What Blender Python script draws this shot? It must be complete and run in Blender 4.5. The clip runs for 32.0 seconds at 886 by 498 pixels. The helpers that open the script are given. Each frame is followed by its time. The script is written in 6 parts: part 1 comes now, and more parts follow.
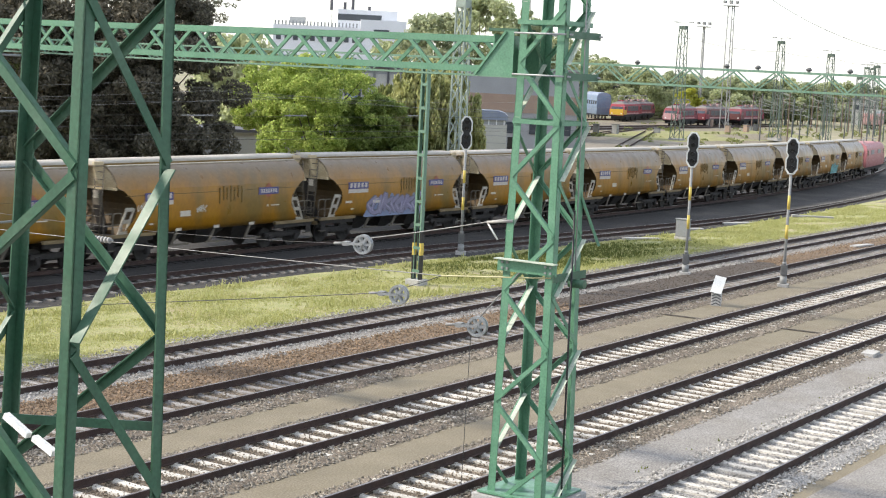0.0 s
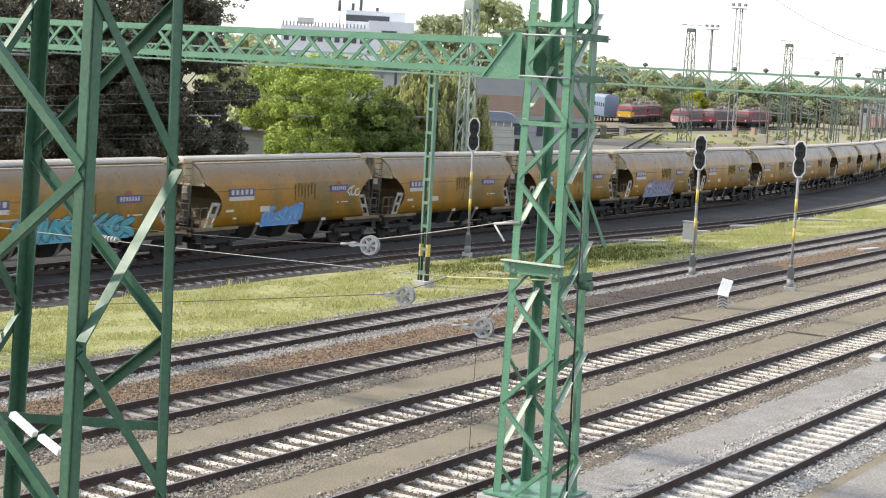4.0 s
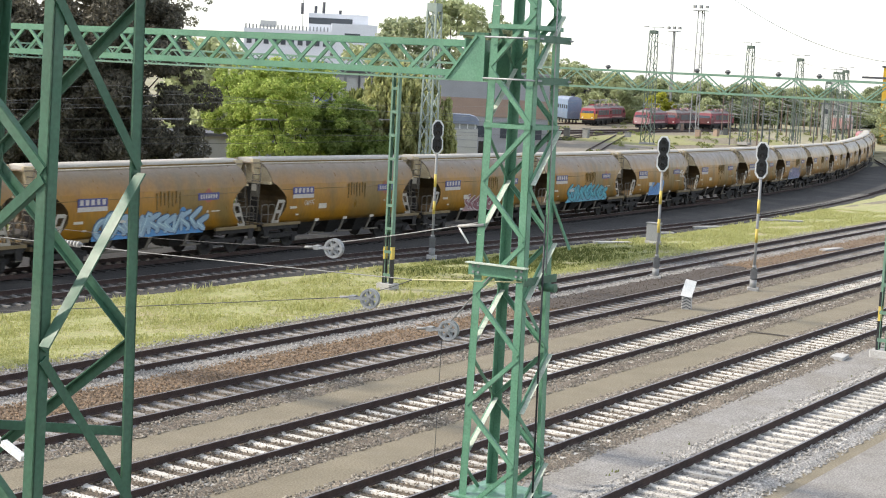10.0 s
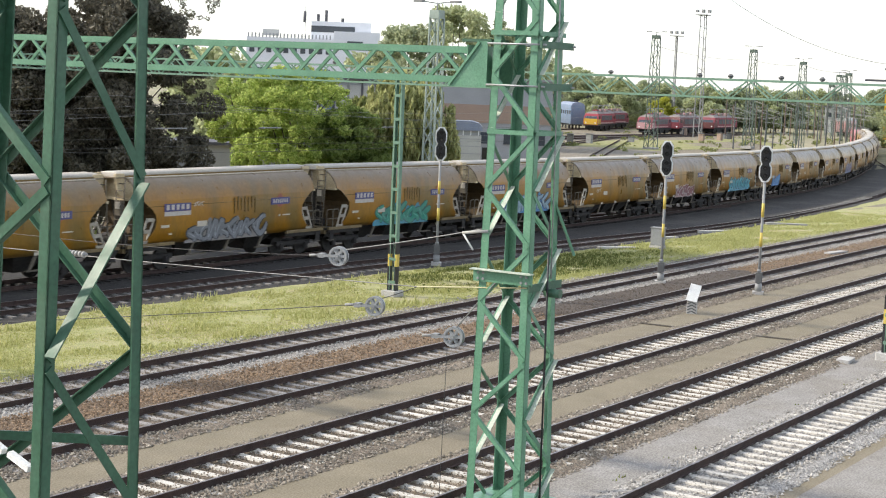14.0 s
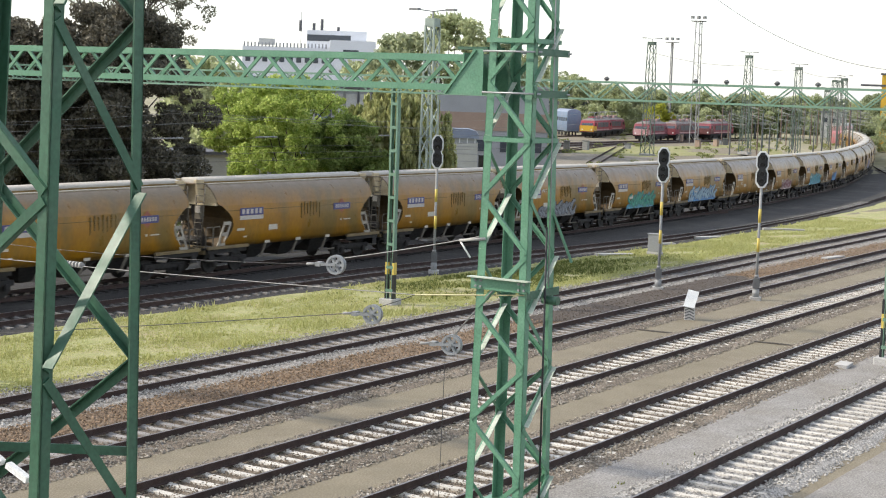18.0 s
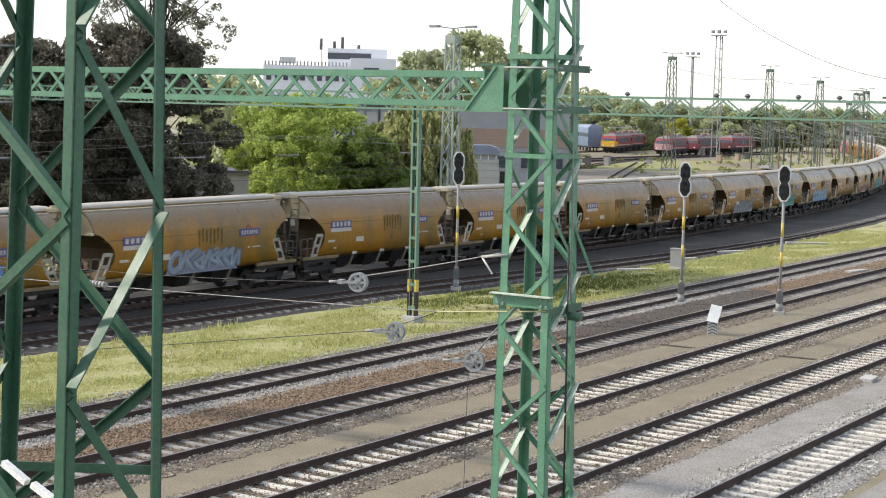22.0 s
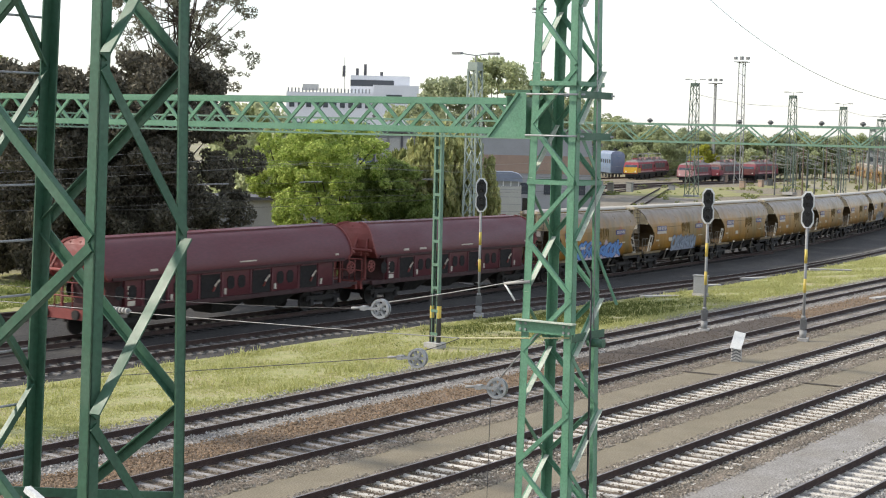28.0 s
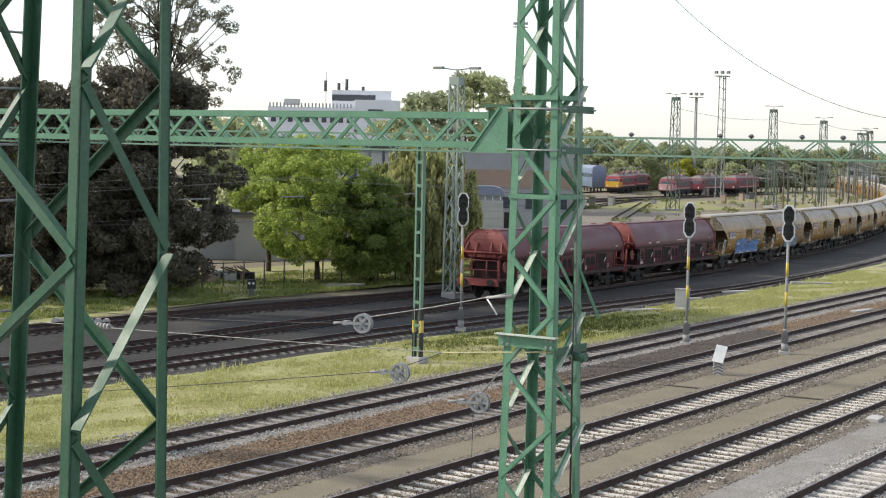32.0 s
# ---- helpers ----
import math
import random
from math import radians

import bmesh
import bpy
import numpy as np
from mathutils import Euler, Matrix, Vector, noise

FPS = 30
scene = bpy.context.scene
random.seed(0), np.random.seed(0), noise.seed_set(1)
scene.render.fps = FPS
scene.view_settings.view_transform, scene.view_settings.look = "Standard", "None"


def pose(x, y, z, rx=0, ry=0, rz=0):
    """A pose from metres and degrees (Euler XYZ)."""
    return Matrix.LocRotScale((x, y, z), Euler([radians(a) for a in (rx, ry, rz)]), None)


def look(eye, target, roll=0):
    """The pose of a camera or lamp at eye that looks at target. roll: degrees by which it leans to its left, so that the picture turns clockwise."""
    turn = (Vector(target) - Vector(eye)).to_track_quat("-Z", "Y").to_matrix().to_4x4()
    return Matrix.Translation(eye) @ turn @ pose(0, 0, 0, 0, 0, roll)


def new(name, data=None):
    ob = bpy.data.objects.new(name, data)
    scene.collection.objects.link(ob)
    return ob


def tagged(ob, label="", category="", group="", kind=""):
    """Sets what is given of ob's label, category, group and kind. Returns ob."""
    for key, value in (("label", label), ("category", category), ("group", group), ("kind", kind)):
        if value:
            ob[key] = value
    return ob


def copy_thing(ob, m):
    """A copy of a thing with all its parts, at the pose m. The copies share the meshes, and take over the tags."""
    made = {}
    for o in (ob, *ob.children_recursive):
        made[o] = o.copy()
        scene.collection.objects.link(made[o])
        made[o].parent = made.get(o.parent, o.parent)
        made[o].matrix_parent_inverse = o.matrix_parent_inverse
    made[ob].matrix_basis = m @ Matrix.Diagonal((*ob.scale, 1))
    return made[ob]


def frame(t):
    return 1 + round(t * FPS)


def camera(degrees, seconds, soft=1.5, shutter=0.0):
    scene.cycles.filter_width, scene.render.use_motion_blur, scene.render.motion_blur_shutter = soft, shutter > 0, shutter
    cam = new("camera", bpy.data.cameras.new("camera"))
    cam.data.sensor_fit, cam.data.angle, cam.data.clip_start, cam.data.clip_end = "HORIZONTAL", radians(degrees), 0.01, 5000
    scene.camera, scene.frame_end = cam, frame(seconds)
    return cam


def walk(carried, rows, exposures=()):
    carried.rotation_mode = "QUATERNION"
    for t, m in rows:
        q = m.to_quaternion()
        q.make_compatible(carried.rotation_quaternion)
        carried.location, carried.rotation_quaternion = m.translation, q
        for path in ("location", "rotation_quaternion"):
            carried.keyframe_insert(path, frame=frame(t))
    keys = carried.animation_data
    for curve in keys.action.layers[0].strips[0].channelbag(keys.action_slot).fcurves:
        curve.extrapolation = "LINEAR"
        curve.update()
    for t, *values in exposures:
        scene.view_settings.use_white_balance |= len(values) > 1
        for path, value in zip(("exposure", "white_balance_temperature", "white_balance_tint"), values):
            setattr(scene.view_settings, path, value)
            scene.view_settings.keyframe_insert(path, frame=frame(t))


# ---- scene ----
cam = camera(31.06, 32.0, soft=1.1, shutter=0.35)
EYE = (0.0, 0.0, 8.93)


def aim(tilt, lean, turn):
    """The camera at its stand on the bridge, by degrees below the level, of lean and of turn from the tracks' normal."""
    return Matrix.Translation(EYE) @ pose(0, 0, 0, 0, 0, -turn) @ pose(0, 0, 0, 90 - tilt, 0, 0) @ pose(0, 0, 0, 0, 0, lean)


walk(cam, [
    (0, aim(6.503, 2.796, 57.044)),
    (0.5, aim(6.551, 2.780, 56.761)),
    (1, aim(6.534, 2.800, 56.580)),
    (1.5, aim(6.538, 2.708, 56.403)),
    (2, aim(6.523, 2.924, 56.369)),
    (2.5, aim(6.514, 3.064, 56.504)),
    (3, aim(6.528, 3.195, 56.599)),
    (3.5, aim(6.502, 3.149, 56.686)),
    (5.5, aim(6.303, 3.008, 57.141)),
    (6, aim(6.273, 3.042, 57.269)),
    (6.5, aim(6.297, 2.926, 57.448)),
    (7, aim(6.290, 3.057, 57.595)),
    (7.5, aim(6.321, 3.100, 57.648)),
    (8, aim(6.313, 2.923, 57.715)),
    (8.5, aim(6.306, 2.783, 57.835)),
    (9, aim(6.344, 2.971, 57.871)),
    (9.5, aim(6.361, 2.845, 57.930)),
    (10, aim(6.310, 2.886, 58.082)),
    (10.5, aim(6.251, 2.790, 58.143)),
    (11, aim(6.240, 2.742, 58.119)),
    (11.5, aim(6.221, 2.688, 58.158)),
    (12, aim(6.191, 2.525, 58.042)),
    (12.5, aim(6.130, 2.290, 58.006)),
    (13, aim(6.106, 2.326, 57.972)),
    (13.5, aim(6.079, 2.430, 57.908)),
    (14, aim(6.075, 2.333, 57.908)),
    (14.5, aim(6.081, 2.309, 57.927)),
    (16.5, aim(6.028, 2.063, 58.026)),
    (17, aim(5.956, 1.993, 58.032)),
    (17.5, aim(5.873, 2.033, 57.983)),
    (18, aim(5.789, 1.925, 57.996)),
    (18.5, aim(5.747, 2.005, 58.000)),
    (19, aim(5.688, 2.026, 57.936)),
    (19.5, aim(5.637, 1.837, 57.845)),
    (20, aim(5.541, 1.527, 57.726)),
    (20.5, aim(5.434, 1.395, 57.609)),
    (21, aim(5.341, 1.713, 57.472)),
    (21.5, aim(5.272, 1.507, 57.296)),
    (22, aim(5.211, 1.372, 57.186)),
    (22.5, aim(5.159, 1.400, 57.121)),
    (23, aim(5.137, 1.283, 56.967)),
    (23.5, aim(5.041, 1.274, 56.834)),
    (24, aim(4.924, 1.204, 56.788)),
    (24.5, aim(4.802, 1.141, 56.740)),
    (25, aim(4.744, 1.303, 56.679)),
    (25.5, aim(4.665, 1.480, 56.611)),
    (27.5, aim(4.356, 1.446, 56.388)),
    (28, aim(4.278, 1.313, 56.352)),
    (28.5, aim(4.230, 1.069, 56.365)),
    (29, aim(4.209, 1.351, 56.445)),
    (29.5, aim(4.202, 1.672, 56.565)),
    (30, aim(4.165, 1.537, 56.806)),
    (30.5, aim(4.107, 1.307, 56.922)),
    (31, aim(4.024, 1.230, 56.938)),
    (31.5, aim(3.928, 1.163, 57.045)),
    (32, aim(3.746, 1.192, 56.988)),
], exposures=[(0.0, 0.78), (13.0, 0.69), (22.0, 0.54), (28.0, 0.46), (32.0, 0.3)])

# world and sun
SUN_HEIGHT, SUN_AZIMUTH = 38.0, 120.0
world = bpy.data.worlds.new("sky")
scene.world = world
world.use_nodes = True
wn = world.node_tree.nodes
sky = wn.new("ShaderNodeTexSky")
sky.sky_type, sky.sun_disc = "NISHITA", False
sky.sun_elevation, sky.sun_rotation = radians(SUN_HEIGHT), radians(90 - SUN_AZIMUTH)
sky.air_density, sky.dust_density, sky.ozone_density = 1.0, 1.0, 1.0
wn["Background"].inputs["Strength"].default_value = 0.1
haze = wn.new("ShaderNodeMix")  # a bright even veil of haze over the clear sky
haze.data_type, haze.blend_type = "RGBA", "ADD"
haze.inputs[0].default_value, haze.inputs[7].default_value = 1.0, (4.6, 4.65, 4.85, 1)
world.node_tree.links.new(sky.outputs[0], haze.inputs[6])
world.node_tree.links.new(haze.outputs[2], wn["Background"].inputs["Color"])
sun = new("sun", bpy.data.lights.new("sun", "SUN"))
sun.data.energy, sun.data.angle, sun.data.color = 3.4, radians(1.6), (1.0, 0.915, 0.79)
sun.matrix_world = look((math.cos(radians(SUN_AZIMUTH)) * 60, math.sin(radians(SUN_AZIMUTH)) * 60, 60 * math.tan(radians(SUN_HEIGHT))), (0, 0, 0))


# materials
def mat(name, color, rough=0.7, metal=0.0, second=None, scale=3.0, amount=0.5, grain=40.0, grain_amount=0.25, bump=0.15, per_object=0.0, per_island=0.0, stretch=(1, 1, 1), stain=None, stain_scale=0.6, stain_amount=0.5, spec=0.4, top_tone=None):
    """A weathered surface: a base colour broken up by a coarse and a fine noise, stains, and a fine relief."""
    m = bpy.data.materials.new(name)
    m.use_nodes = True
    nt = m.node_tree
    n, k = nt.nodes, nt.links
    b = n["Principled BSDF"]
    b.inputs["Roughness"].default_value, b.inputs["Metallic"].default_value = rough, metal
    b.inputs["Specular IOR Level"].default_value = spec
    co = n.new("ShaderNodeTexCoord")
    mp = n.new("ShaderNodeMapping")
    mp.inputs["Scale"].default_value = stretch
    k.new(co.outputs["Object"], mp.inputs["Vector"])

    def noise_of(s, detail=4.0):
        t = n.new("ShaderNodeTexNoise")
        t.inputs["Scale"].default_value, t.inputs["Detail"].default_value = s, detail
        k.new(mp.outputs[0], t.inputs["Vector"])
        return t.outputs["Fac"]

    def ramp(fac, lo, hi, a, c):
        r = n.new("ShaderNodeMapRange")
        r.inputs[1].default_value, r.inputs[2].default_value, r.inputs[3].default_value, r.inputs[4].default_value = lo, hi, a, c
        k.new(fac, r.inputs[0])
        return r.outputs[0]

    def mixed(fac, a, c, mode="MIX"):
        x = n.new("ShaderNodeMix")
        x.data_type, x.blend_type = "RGBA", mode
        for sock, v in ((x.inputs[0], fac), (x.inputs[6], a), (x.inputs[7], c)):
            if isinstance(v, (int, float)):
                sock.default_value = v
            elif isinstance(v, tuple):
                sock.default_value = (*v, 1)
            else:
                k.new(v, sock)
        return x.outputs[2]

    second = second or tuple(c * 0.6 for c in color)
    col = mixed(ramp(noise_of(scale), 0.35, 0.68, 0, amount), tuple(color), tuple(second))
    if stain:
        col = mixed(ramp(noise_of(stain_scale, 6), 0.5, 0.66, 0, stain_amount), col, tuple(stain))
    if top_tone:
        # dusty tone with painted-in sky light above, thinning out downwards between two heights
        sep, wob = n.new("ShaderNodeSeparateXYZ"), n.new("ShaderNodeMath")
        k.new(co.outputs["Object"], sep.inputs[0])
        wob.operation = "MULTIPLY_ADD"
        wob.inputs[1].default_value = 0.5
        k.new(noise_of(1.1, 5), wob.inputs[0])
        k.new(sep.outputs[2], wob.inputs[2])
        col = mixed(ramp(wob.outputs[0], top_tone[1] + 0.25, top_tone[2] + 0.25, 0, 0.95), col, tuple(top_tone[0]))
    fine = noise_of(grain, 3)
    col = mixed(grain_amount, col, mixed(1.0, col, ramp_rgb(n, k, fine), "MULTIPLY"))
    if per_object or per_island:
        if per_object:
            src, amt = n.new("ShaderNodeObjectInfo").outputs["Random"], per_object
        else:
            src, amt = n.new("ShaderNodeNewGeometry").outputs["Random Per Island"], per_island
        hs = n.new("ShaderNodeHueSaturation")
        k.new(ramp(src, 0, 1, 1 - amt, 1 + amt), hs.inputs["Value"])
        k.new(col, hs.inputs["Color"])
        col = hs.outputs[0]
    k.new(col, b.inputs["Base Color"])
    k.new(ramp(noise_of(scale * 2.3), 0.3, 0.7, max(0.05, rough - 0.12), min(1, rough + 0.12)), b.inputs["Roughness"])
    if bump:
        bp = n.new("ShaderNodeBump")
        bp.inputs["Strength"].default_value, bp.inputs["Distance"].default_value = bump, 0.02
        k.new(fine, bp.inputs["Height"])
        k.new(bp.outputs[0], b.inputs["Normal"])
    return m


def ramp_rgb(n, k, fac):
    r = n.new("ShaderNodeValToRGB")
    r.color_ramp.elements[0].position, r.color_ramp.elements[0].color = 0.3, (0.25, 0.25, 0.25, 1)
    r.color_ramp.elements[1].position, r.color_ramp.elements[1].color = 0.7, (1.5, 1.5, 1.5, 1)
    k.new(fac, r.inputs[0])
    return r.outputs[0]


def leafy(name, dark, light, translucency=0.35):
    """Leaves: colour varied leaf by leaf, letting some light through."""
    m = bpy.data.materials.new(name)
    m.use_nodes = True
    n, k = m.node_tree.nodes, m.node_tree.links
    b = n["Principled BSDF"]
    b.inputs["Roughness"].default_value = 0.6
    b.inputs["Specular IOR Level"].default_value = 0.25
    g = n.new("ShaderNodeNewGeometry")
    x = n.new("ShaderNodeMix")
    x.data_type = "RGBA"
    x.inputs[6].default_value, x.inputs[7].default_value = (*dark, 1), (*light, 1)
    k.new(g.outputs["Random Per Island"], x.inputs[0])
    k.new(x.outputs[2], b.inputs["Base Color"])
    t = n.new("ShaderNodeBsdfTranslucent")
    k.new(x.outputs[2], t.inputs["Color"])
    s = n.new("ShaderNodeMixShader")
    s.inputs[0].default_value = translucency
    k.new(b.outputs[0], s.inputs[1])
    k.new(t.outputs[0], s.inputs[2])
    k.new(s.outputs[0], n["Material Output"].inputs["Surface"])
    return m


GREEN = mat("green_paint", (0.108, 0.245, 0.15), 0.4, 0.0, (0.085, 0.195, 0.125), 1.7, 0.8, 25, 0.25, 0.06, stain=(0.14, 0.27, 0.185), stain_scale=2.2, stain_amount=0.45)
GREEN_DEEP = mat("dark_green_paint", (0.038, 0.105, 0.06), 0.5, 0.0, (0.028, 0.08, 0.047), 1.5, 0.8, 25, 0.25, 0.06, stain=(0.07, 0.125, 0.082), stain_scale=2.0, stain_amount=0.5)
MAST_DULL = mat("dull_green_mast", (0.075, 0.11, 0.085), 0.6, 0.0, (0.1, 0.12, 0.1), 1.2, 0.7, 20, 0.25, 0.06)
# pale green that paints sun glare onto upward-facing flanges
FLANGE_GLARE = mat("glare_green_paint", (0.46, 0.5, 0.42), 0.5, 0.0, (0.3, 0.36, 0.28), 4, 0.7, 25, 0.25, 0.05)
GREEN_OLD = mat("faded_green_paint", (0.125, 0.225, 0.155), 0.6, 0.0, (0.15, 0.235, 0.175), 1.2, 0.7, 20, 0.25, 0.06)
GALV = mat("galvanised_steel", (0.3, 0.31, 0.31), 0.5, 0.5, (0.33, 0.34, 0.35), 6, 0.7, 60, 0.3, 0.1)
GREY_STEEL = mat("grey_painted_steel", (0.26, 0.265, 0.26), 0.6, 0.0, (0.18, 0.18, 0.18), 3, 0.6)
WIRE = mat("dull_wire", (0.07, 0.07, 0.07), 0.5, 0.5, bump=0)
WIRE_PALE = mat("pale_cable", (0.25, 0.25, 0.24), 0.5, 0.3, bump=0)
GREY_DARK = mat("dark_grey_steel", (0.12, 0.12, 0.12), 0.7, 0.0, (0.08, 0.08, 0.08), 3, 0.6)
RAIL_SIDE = mat("rail_rust", (0.066, 0.04, 0.032), 0.85, 0.1, (0.035, 0.025, 0.023), 2.5, 0.7, 50, 0.4, 0.15)
RAIL_TOP = mat("rail_head", (0.23, 0.2, 0.19), 0.4, 0.75, (0.16, 0.13, 0.12), 1.5, 0.6, 50, 0.2, 0.02)
CONCRETE = mat("sleeper_concrete", (0.56, 0.53, 0.475), 0.85, 0.0, (0.4, 0.375, 0.33), 3, 0.6, 30, 0.35, 0.2, per_object=0.16)
CONCRETE_GREY = mat("grey_concrete", (0.4, 0.39, 0.37), 0.9, 0.0, (0.3, 0.29, 0.27), 2, 0.6, 30, 0.3, 0.2, per_object=0.1)
SLEEPER_OLD = mat("old_sleeper", (0.27, 0.255, 0.24), 0.9, 0.0, (0.17, 0.16, 0.15), 3, 0.7, 30, 0.35, 0.2, per_object=0.25)
BALLAST_BROWN = mat("brown_ballast", (0.145, 0.117, 0.088), 0.95, 0.0, (0.085, 0.068, 0.05), 9, 0.9, 22, 0.85, 1.0, per_island=0.3, stain=(0.3, 0.25, 0.19), stain_scale=0.35, stain_amount=0.4)
BALLAST_GREY = mat("grey_ballast", (0.27, 0.26, 0.24), 0.95, 0.0, (0.16, 0.152, 0.143), 9, 0.9, 22, 0.85, 1.0, per_island=0.35)
BALLAST_MID = mat("dull_ballast", (0.25, 0.232, 0.205), 0.95, 0.0, (0.15, 0.137, 0.12), 9, 0.9, 22, 0.85, 1.0, per_island=0.35)
BALLAST_DIM = mat("dim_rust_ballast", (0.085, 0.066, 0.05), 0.95, 0.0, (0.05, 0.04, 0.032), 7, 0.9, 22, 0.8, 1.0)
BALLAST_RUST = mat("rusty_ballast", (0.2, 0.145, 0.095), 0.95, 0.0, (0.11, 0.08, 0.056), 9, 0.9, 22, 0.85, 1.0, per_island=0.35)
YARD_GREY = mat("oily_yard_ballast", (0.034, 0.032, 0.029), 0.95, 0.0, (0.02, 0.018, 0.017), 3, 0.9, 22, 0.6, 0.6, stain=(0.075, 0.07, 0.06), stain_scale=0.25, stain_amount=0.5)
BALLAST_DARK = mat("oily_ballast", (0.026, 0.024, 0.022), 0.95, 0.0, (0.015, 0.014, 0.013), 5, 0.9, 22, 0.6, 0.6, per_island=0.3, stain=(0.055, 0.05, 0.044), stain_scale=0.25, stain_amount=0.5)
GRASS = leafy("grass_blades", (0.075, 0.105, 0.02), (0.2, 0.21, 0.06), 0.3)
BLACK = mat("black_paint", (0.015, 0.015, 0.016), 0.45, 0.0, (0.03, 0.03, 0.03), 4, 0.6, bump=0.03)
WHITE = mat("white_paint", (0.75, 0.75, 0.72), 0.5, 0.0, (0.6, 0.6, 0.57), 3, 0.5, bump=0.04)
YELLOW_BAND = mat("yellow_band_paint", (0.58, 0.44, 0.09), 0.55, 0.0, (0.46, 0.34, 0.08), 5, 0.6)


# mesh building
class Build:
    """Collects boxes, bars, tubes and sheets into one mesh."""

    def __init__(self):
        self.v, self.f, self.smooth = [], [], []

    def add(self, verts, faces, smooth=False):
        o = len(self.v)
        self.v.extend(tuple(p) for p in verts)
        self.f.extend(tuple(i + o for i in f) for f in faces)
        self.smooth.extend([smooth] * len(faces))
        return self

    def box(self, c, size, m=None, bevel=0.0):
        x, y, z = (s / 2 for s in size)
        if bevel:
            b = min(bevel, x * 0.9, y * 0.9)
            ring = [(-x + b, -y), (x - b, -y), (x, -y + b), (x, y - b), (x - b, y), (-x + b, y), (-x, y - b), (-x, -y + b)]
            return self.prism(ring, -z, z, Matrix.Translation(c) @ m.to_4x4() if m else Matrix.Translation(c))
        p = [Vector((a, b, d)) for a in (-x, x) for b in (-y, y) for d in (-z, z)]
        c = Vector(c)
        p = [c + (m @ q if m else q) for q in p]
        return self.add(p, [(0, 1, 3, 2), (4, 6, 7, 5), (0, 4, 5, 1), (2, 3, 7, 6), (0, 2, 6, 4), (1, 5, 7, 3)])

    def prism(self, ring, z0, z1, m=None, smooth=False):
        n = len(ring)
        p = [Vector((a, b, z)) for z in (z0, z1) for a, b in ring]
        if m:
            p = [m @ q for q in p]
        o = len(self.v)
        self.add(p, [(i, (i + 1) % n, n + (i + 1) % n, n + i) for i in range(n)], smooth)
        self.f.append(tuple(o + i for i in reversed(range(n))))
        self.f.append(tuple(o + n + i for i in range(n)))
        self.smooth.extend([False, False])
        return self

    def along(self, p0, p1, ring, up=(0, 0, 1), smooth=False):
        """A section swept from p0 to p1; the section's second axis points along up."""
        a, b = Vector(p0), Vector(p1)
        w = (b - a)
        if w.length < 1e-6:
            return self
        d = w.normalized()
        u = Vector(up)
        if abs(d.dot(u)) > 0.98:
            u = Vector((0, 1, 0))
        s = d.cross(u).normalized()
        t = s.cross(d)
        m = Matrix((s, t, d)).transposed().to_4x4()
        m.translation = a
        return self.prism(ring, 0, w.length, m, smooth)

    def bar(self, p0, p1, w, h=None, up=(0, 0, 1)):
        h = h or w
        return self.along(p0, p1, [(-w / 2, -h / 2), (w / 2, -h / 2), (w / 2, h / 2), (-w / 2, h / 2)], up)

    def angle(self, p0, p1, w, t=0.012, sx=1, sy=1, up=(0, 0, 1)):
        """An L section with its corner on the line from p0 to p1."""
        r = [(0, 0), (sx * w, 0), (sx * w, sy * t), (sx * t, sy * t), (sx * t, sy * w), (0, sy * w)]
        if sx * sy < 0:
            r.reverse()
        return self.along(p0, p1, r, up)

    def tube(self, p0, p1, r, n=8, r1=None):
        if r1 is None or abs(r1 - r) < 1e-9:
            return self.along(p0, p1, [(r * math.cos(math.tau * i / n), r * math.sin(math.tau * i / n)) for i in range(n)], smooth=True)
        a, b = Vector(p0), Vector(p1)
        d = (b - a).normalized()
        q = d.to_track_quat("Z", "Y").to_matrix()
        p = [a + q @ Vector((r * math.cos(math.tau * i / n), r * math.sin(math.tau * i / n), 0)) for i in range(n)]
        p += [b + q @ Vector((r1 * math.cos(math.tau * i / n), r1 * math.sin(math.tau * i / n), 0)) for i in range(n)]
        self.add(p, [(i, (i + 1) % n, n + (i + 1) % n, n + i) for i in range(n)], True)
        return self

    def line(self, pts, r, n=5):
        """One tube through all the points."""
        pts = [Vector(p) for p in pts]
        v = []
        for i, p in enumerate(pts):
            d = (pts[min(i + 1, len(pts) - 1)] - pts[max(i - 1, 0)]).normalized()
            q = d.to_track_quat("Z", "Y").to_matrix()
            v += [p + q @ Vector((r * math.cos(math.tau * k / n), r * math.sin(math.tau * k / n), 0)) for k in range(n)]
        m = len(pts)
        return self.add(v, [(i * n + k, i * n + (k + 1) % n, (i + 1) * n + (k + 1) % n, (i + 1) * n + k) for i in range(m - 1) for k in range(n)], True)

    def disc(self, c, axis, r, t, n=20, hole=0.0):
        d = Vector(axis).normalized() * t / 2
        c = Vector(c)
        if not hole:
            return self.tube(c - d, c + d, r, n)
        q = d.to_track_quat("Z", "Y").to_matrix()
        p = []
        for rr, z in ((hole, -1), (r, -1), (r, 1), (hole, 1)):
            p += [c + d * z + q @ Vector((rr * math.cos(math.tau * i / n), rr * math.sin(math.tau * i / n), 0)) for i in range(n)]
        f = []
        for a, b in ((0, 1), (1, 2), (2, 3), (3, 0)):
            f += [(a * n + i, a * n + (i + 1) % n, b * n + (i + 1) % n, b * n + i) for i in range(n)]
        return self.add(p, [tuple(reversed(x)) for x in f])

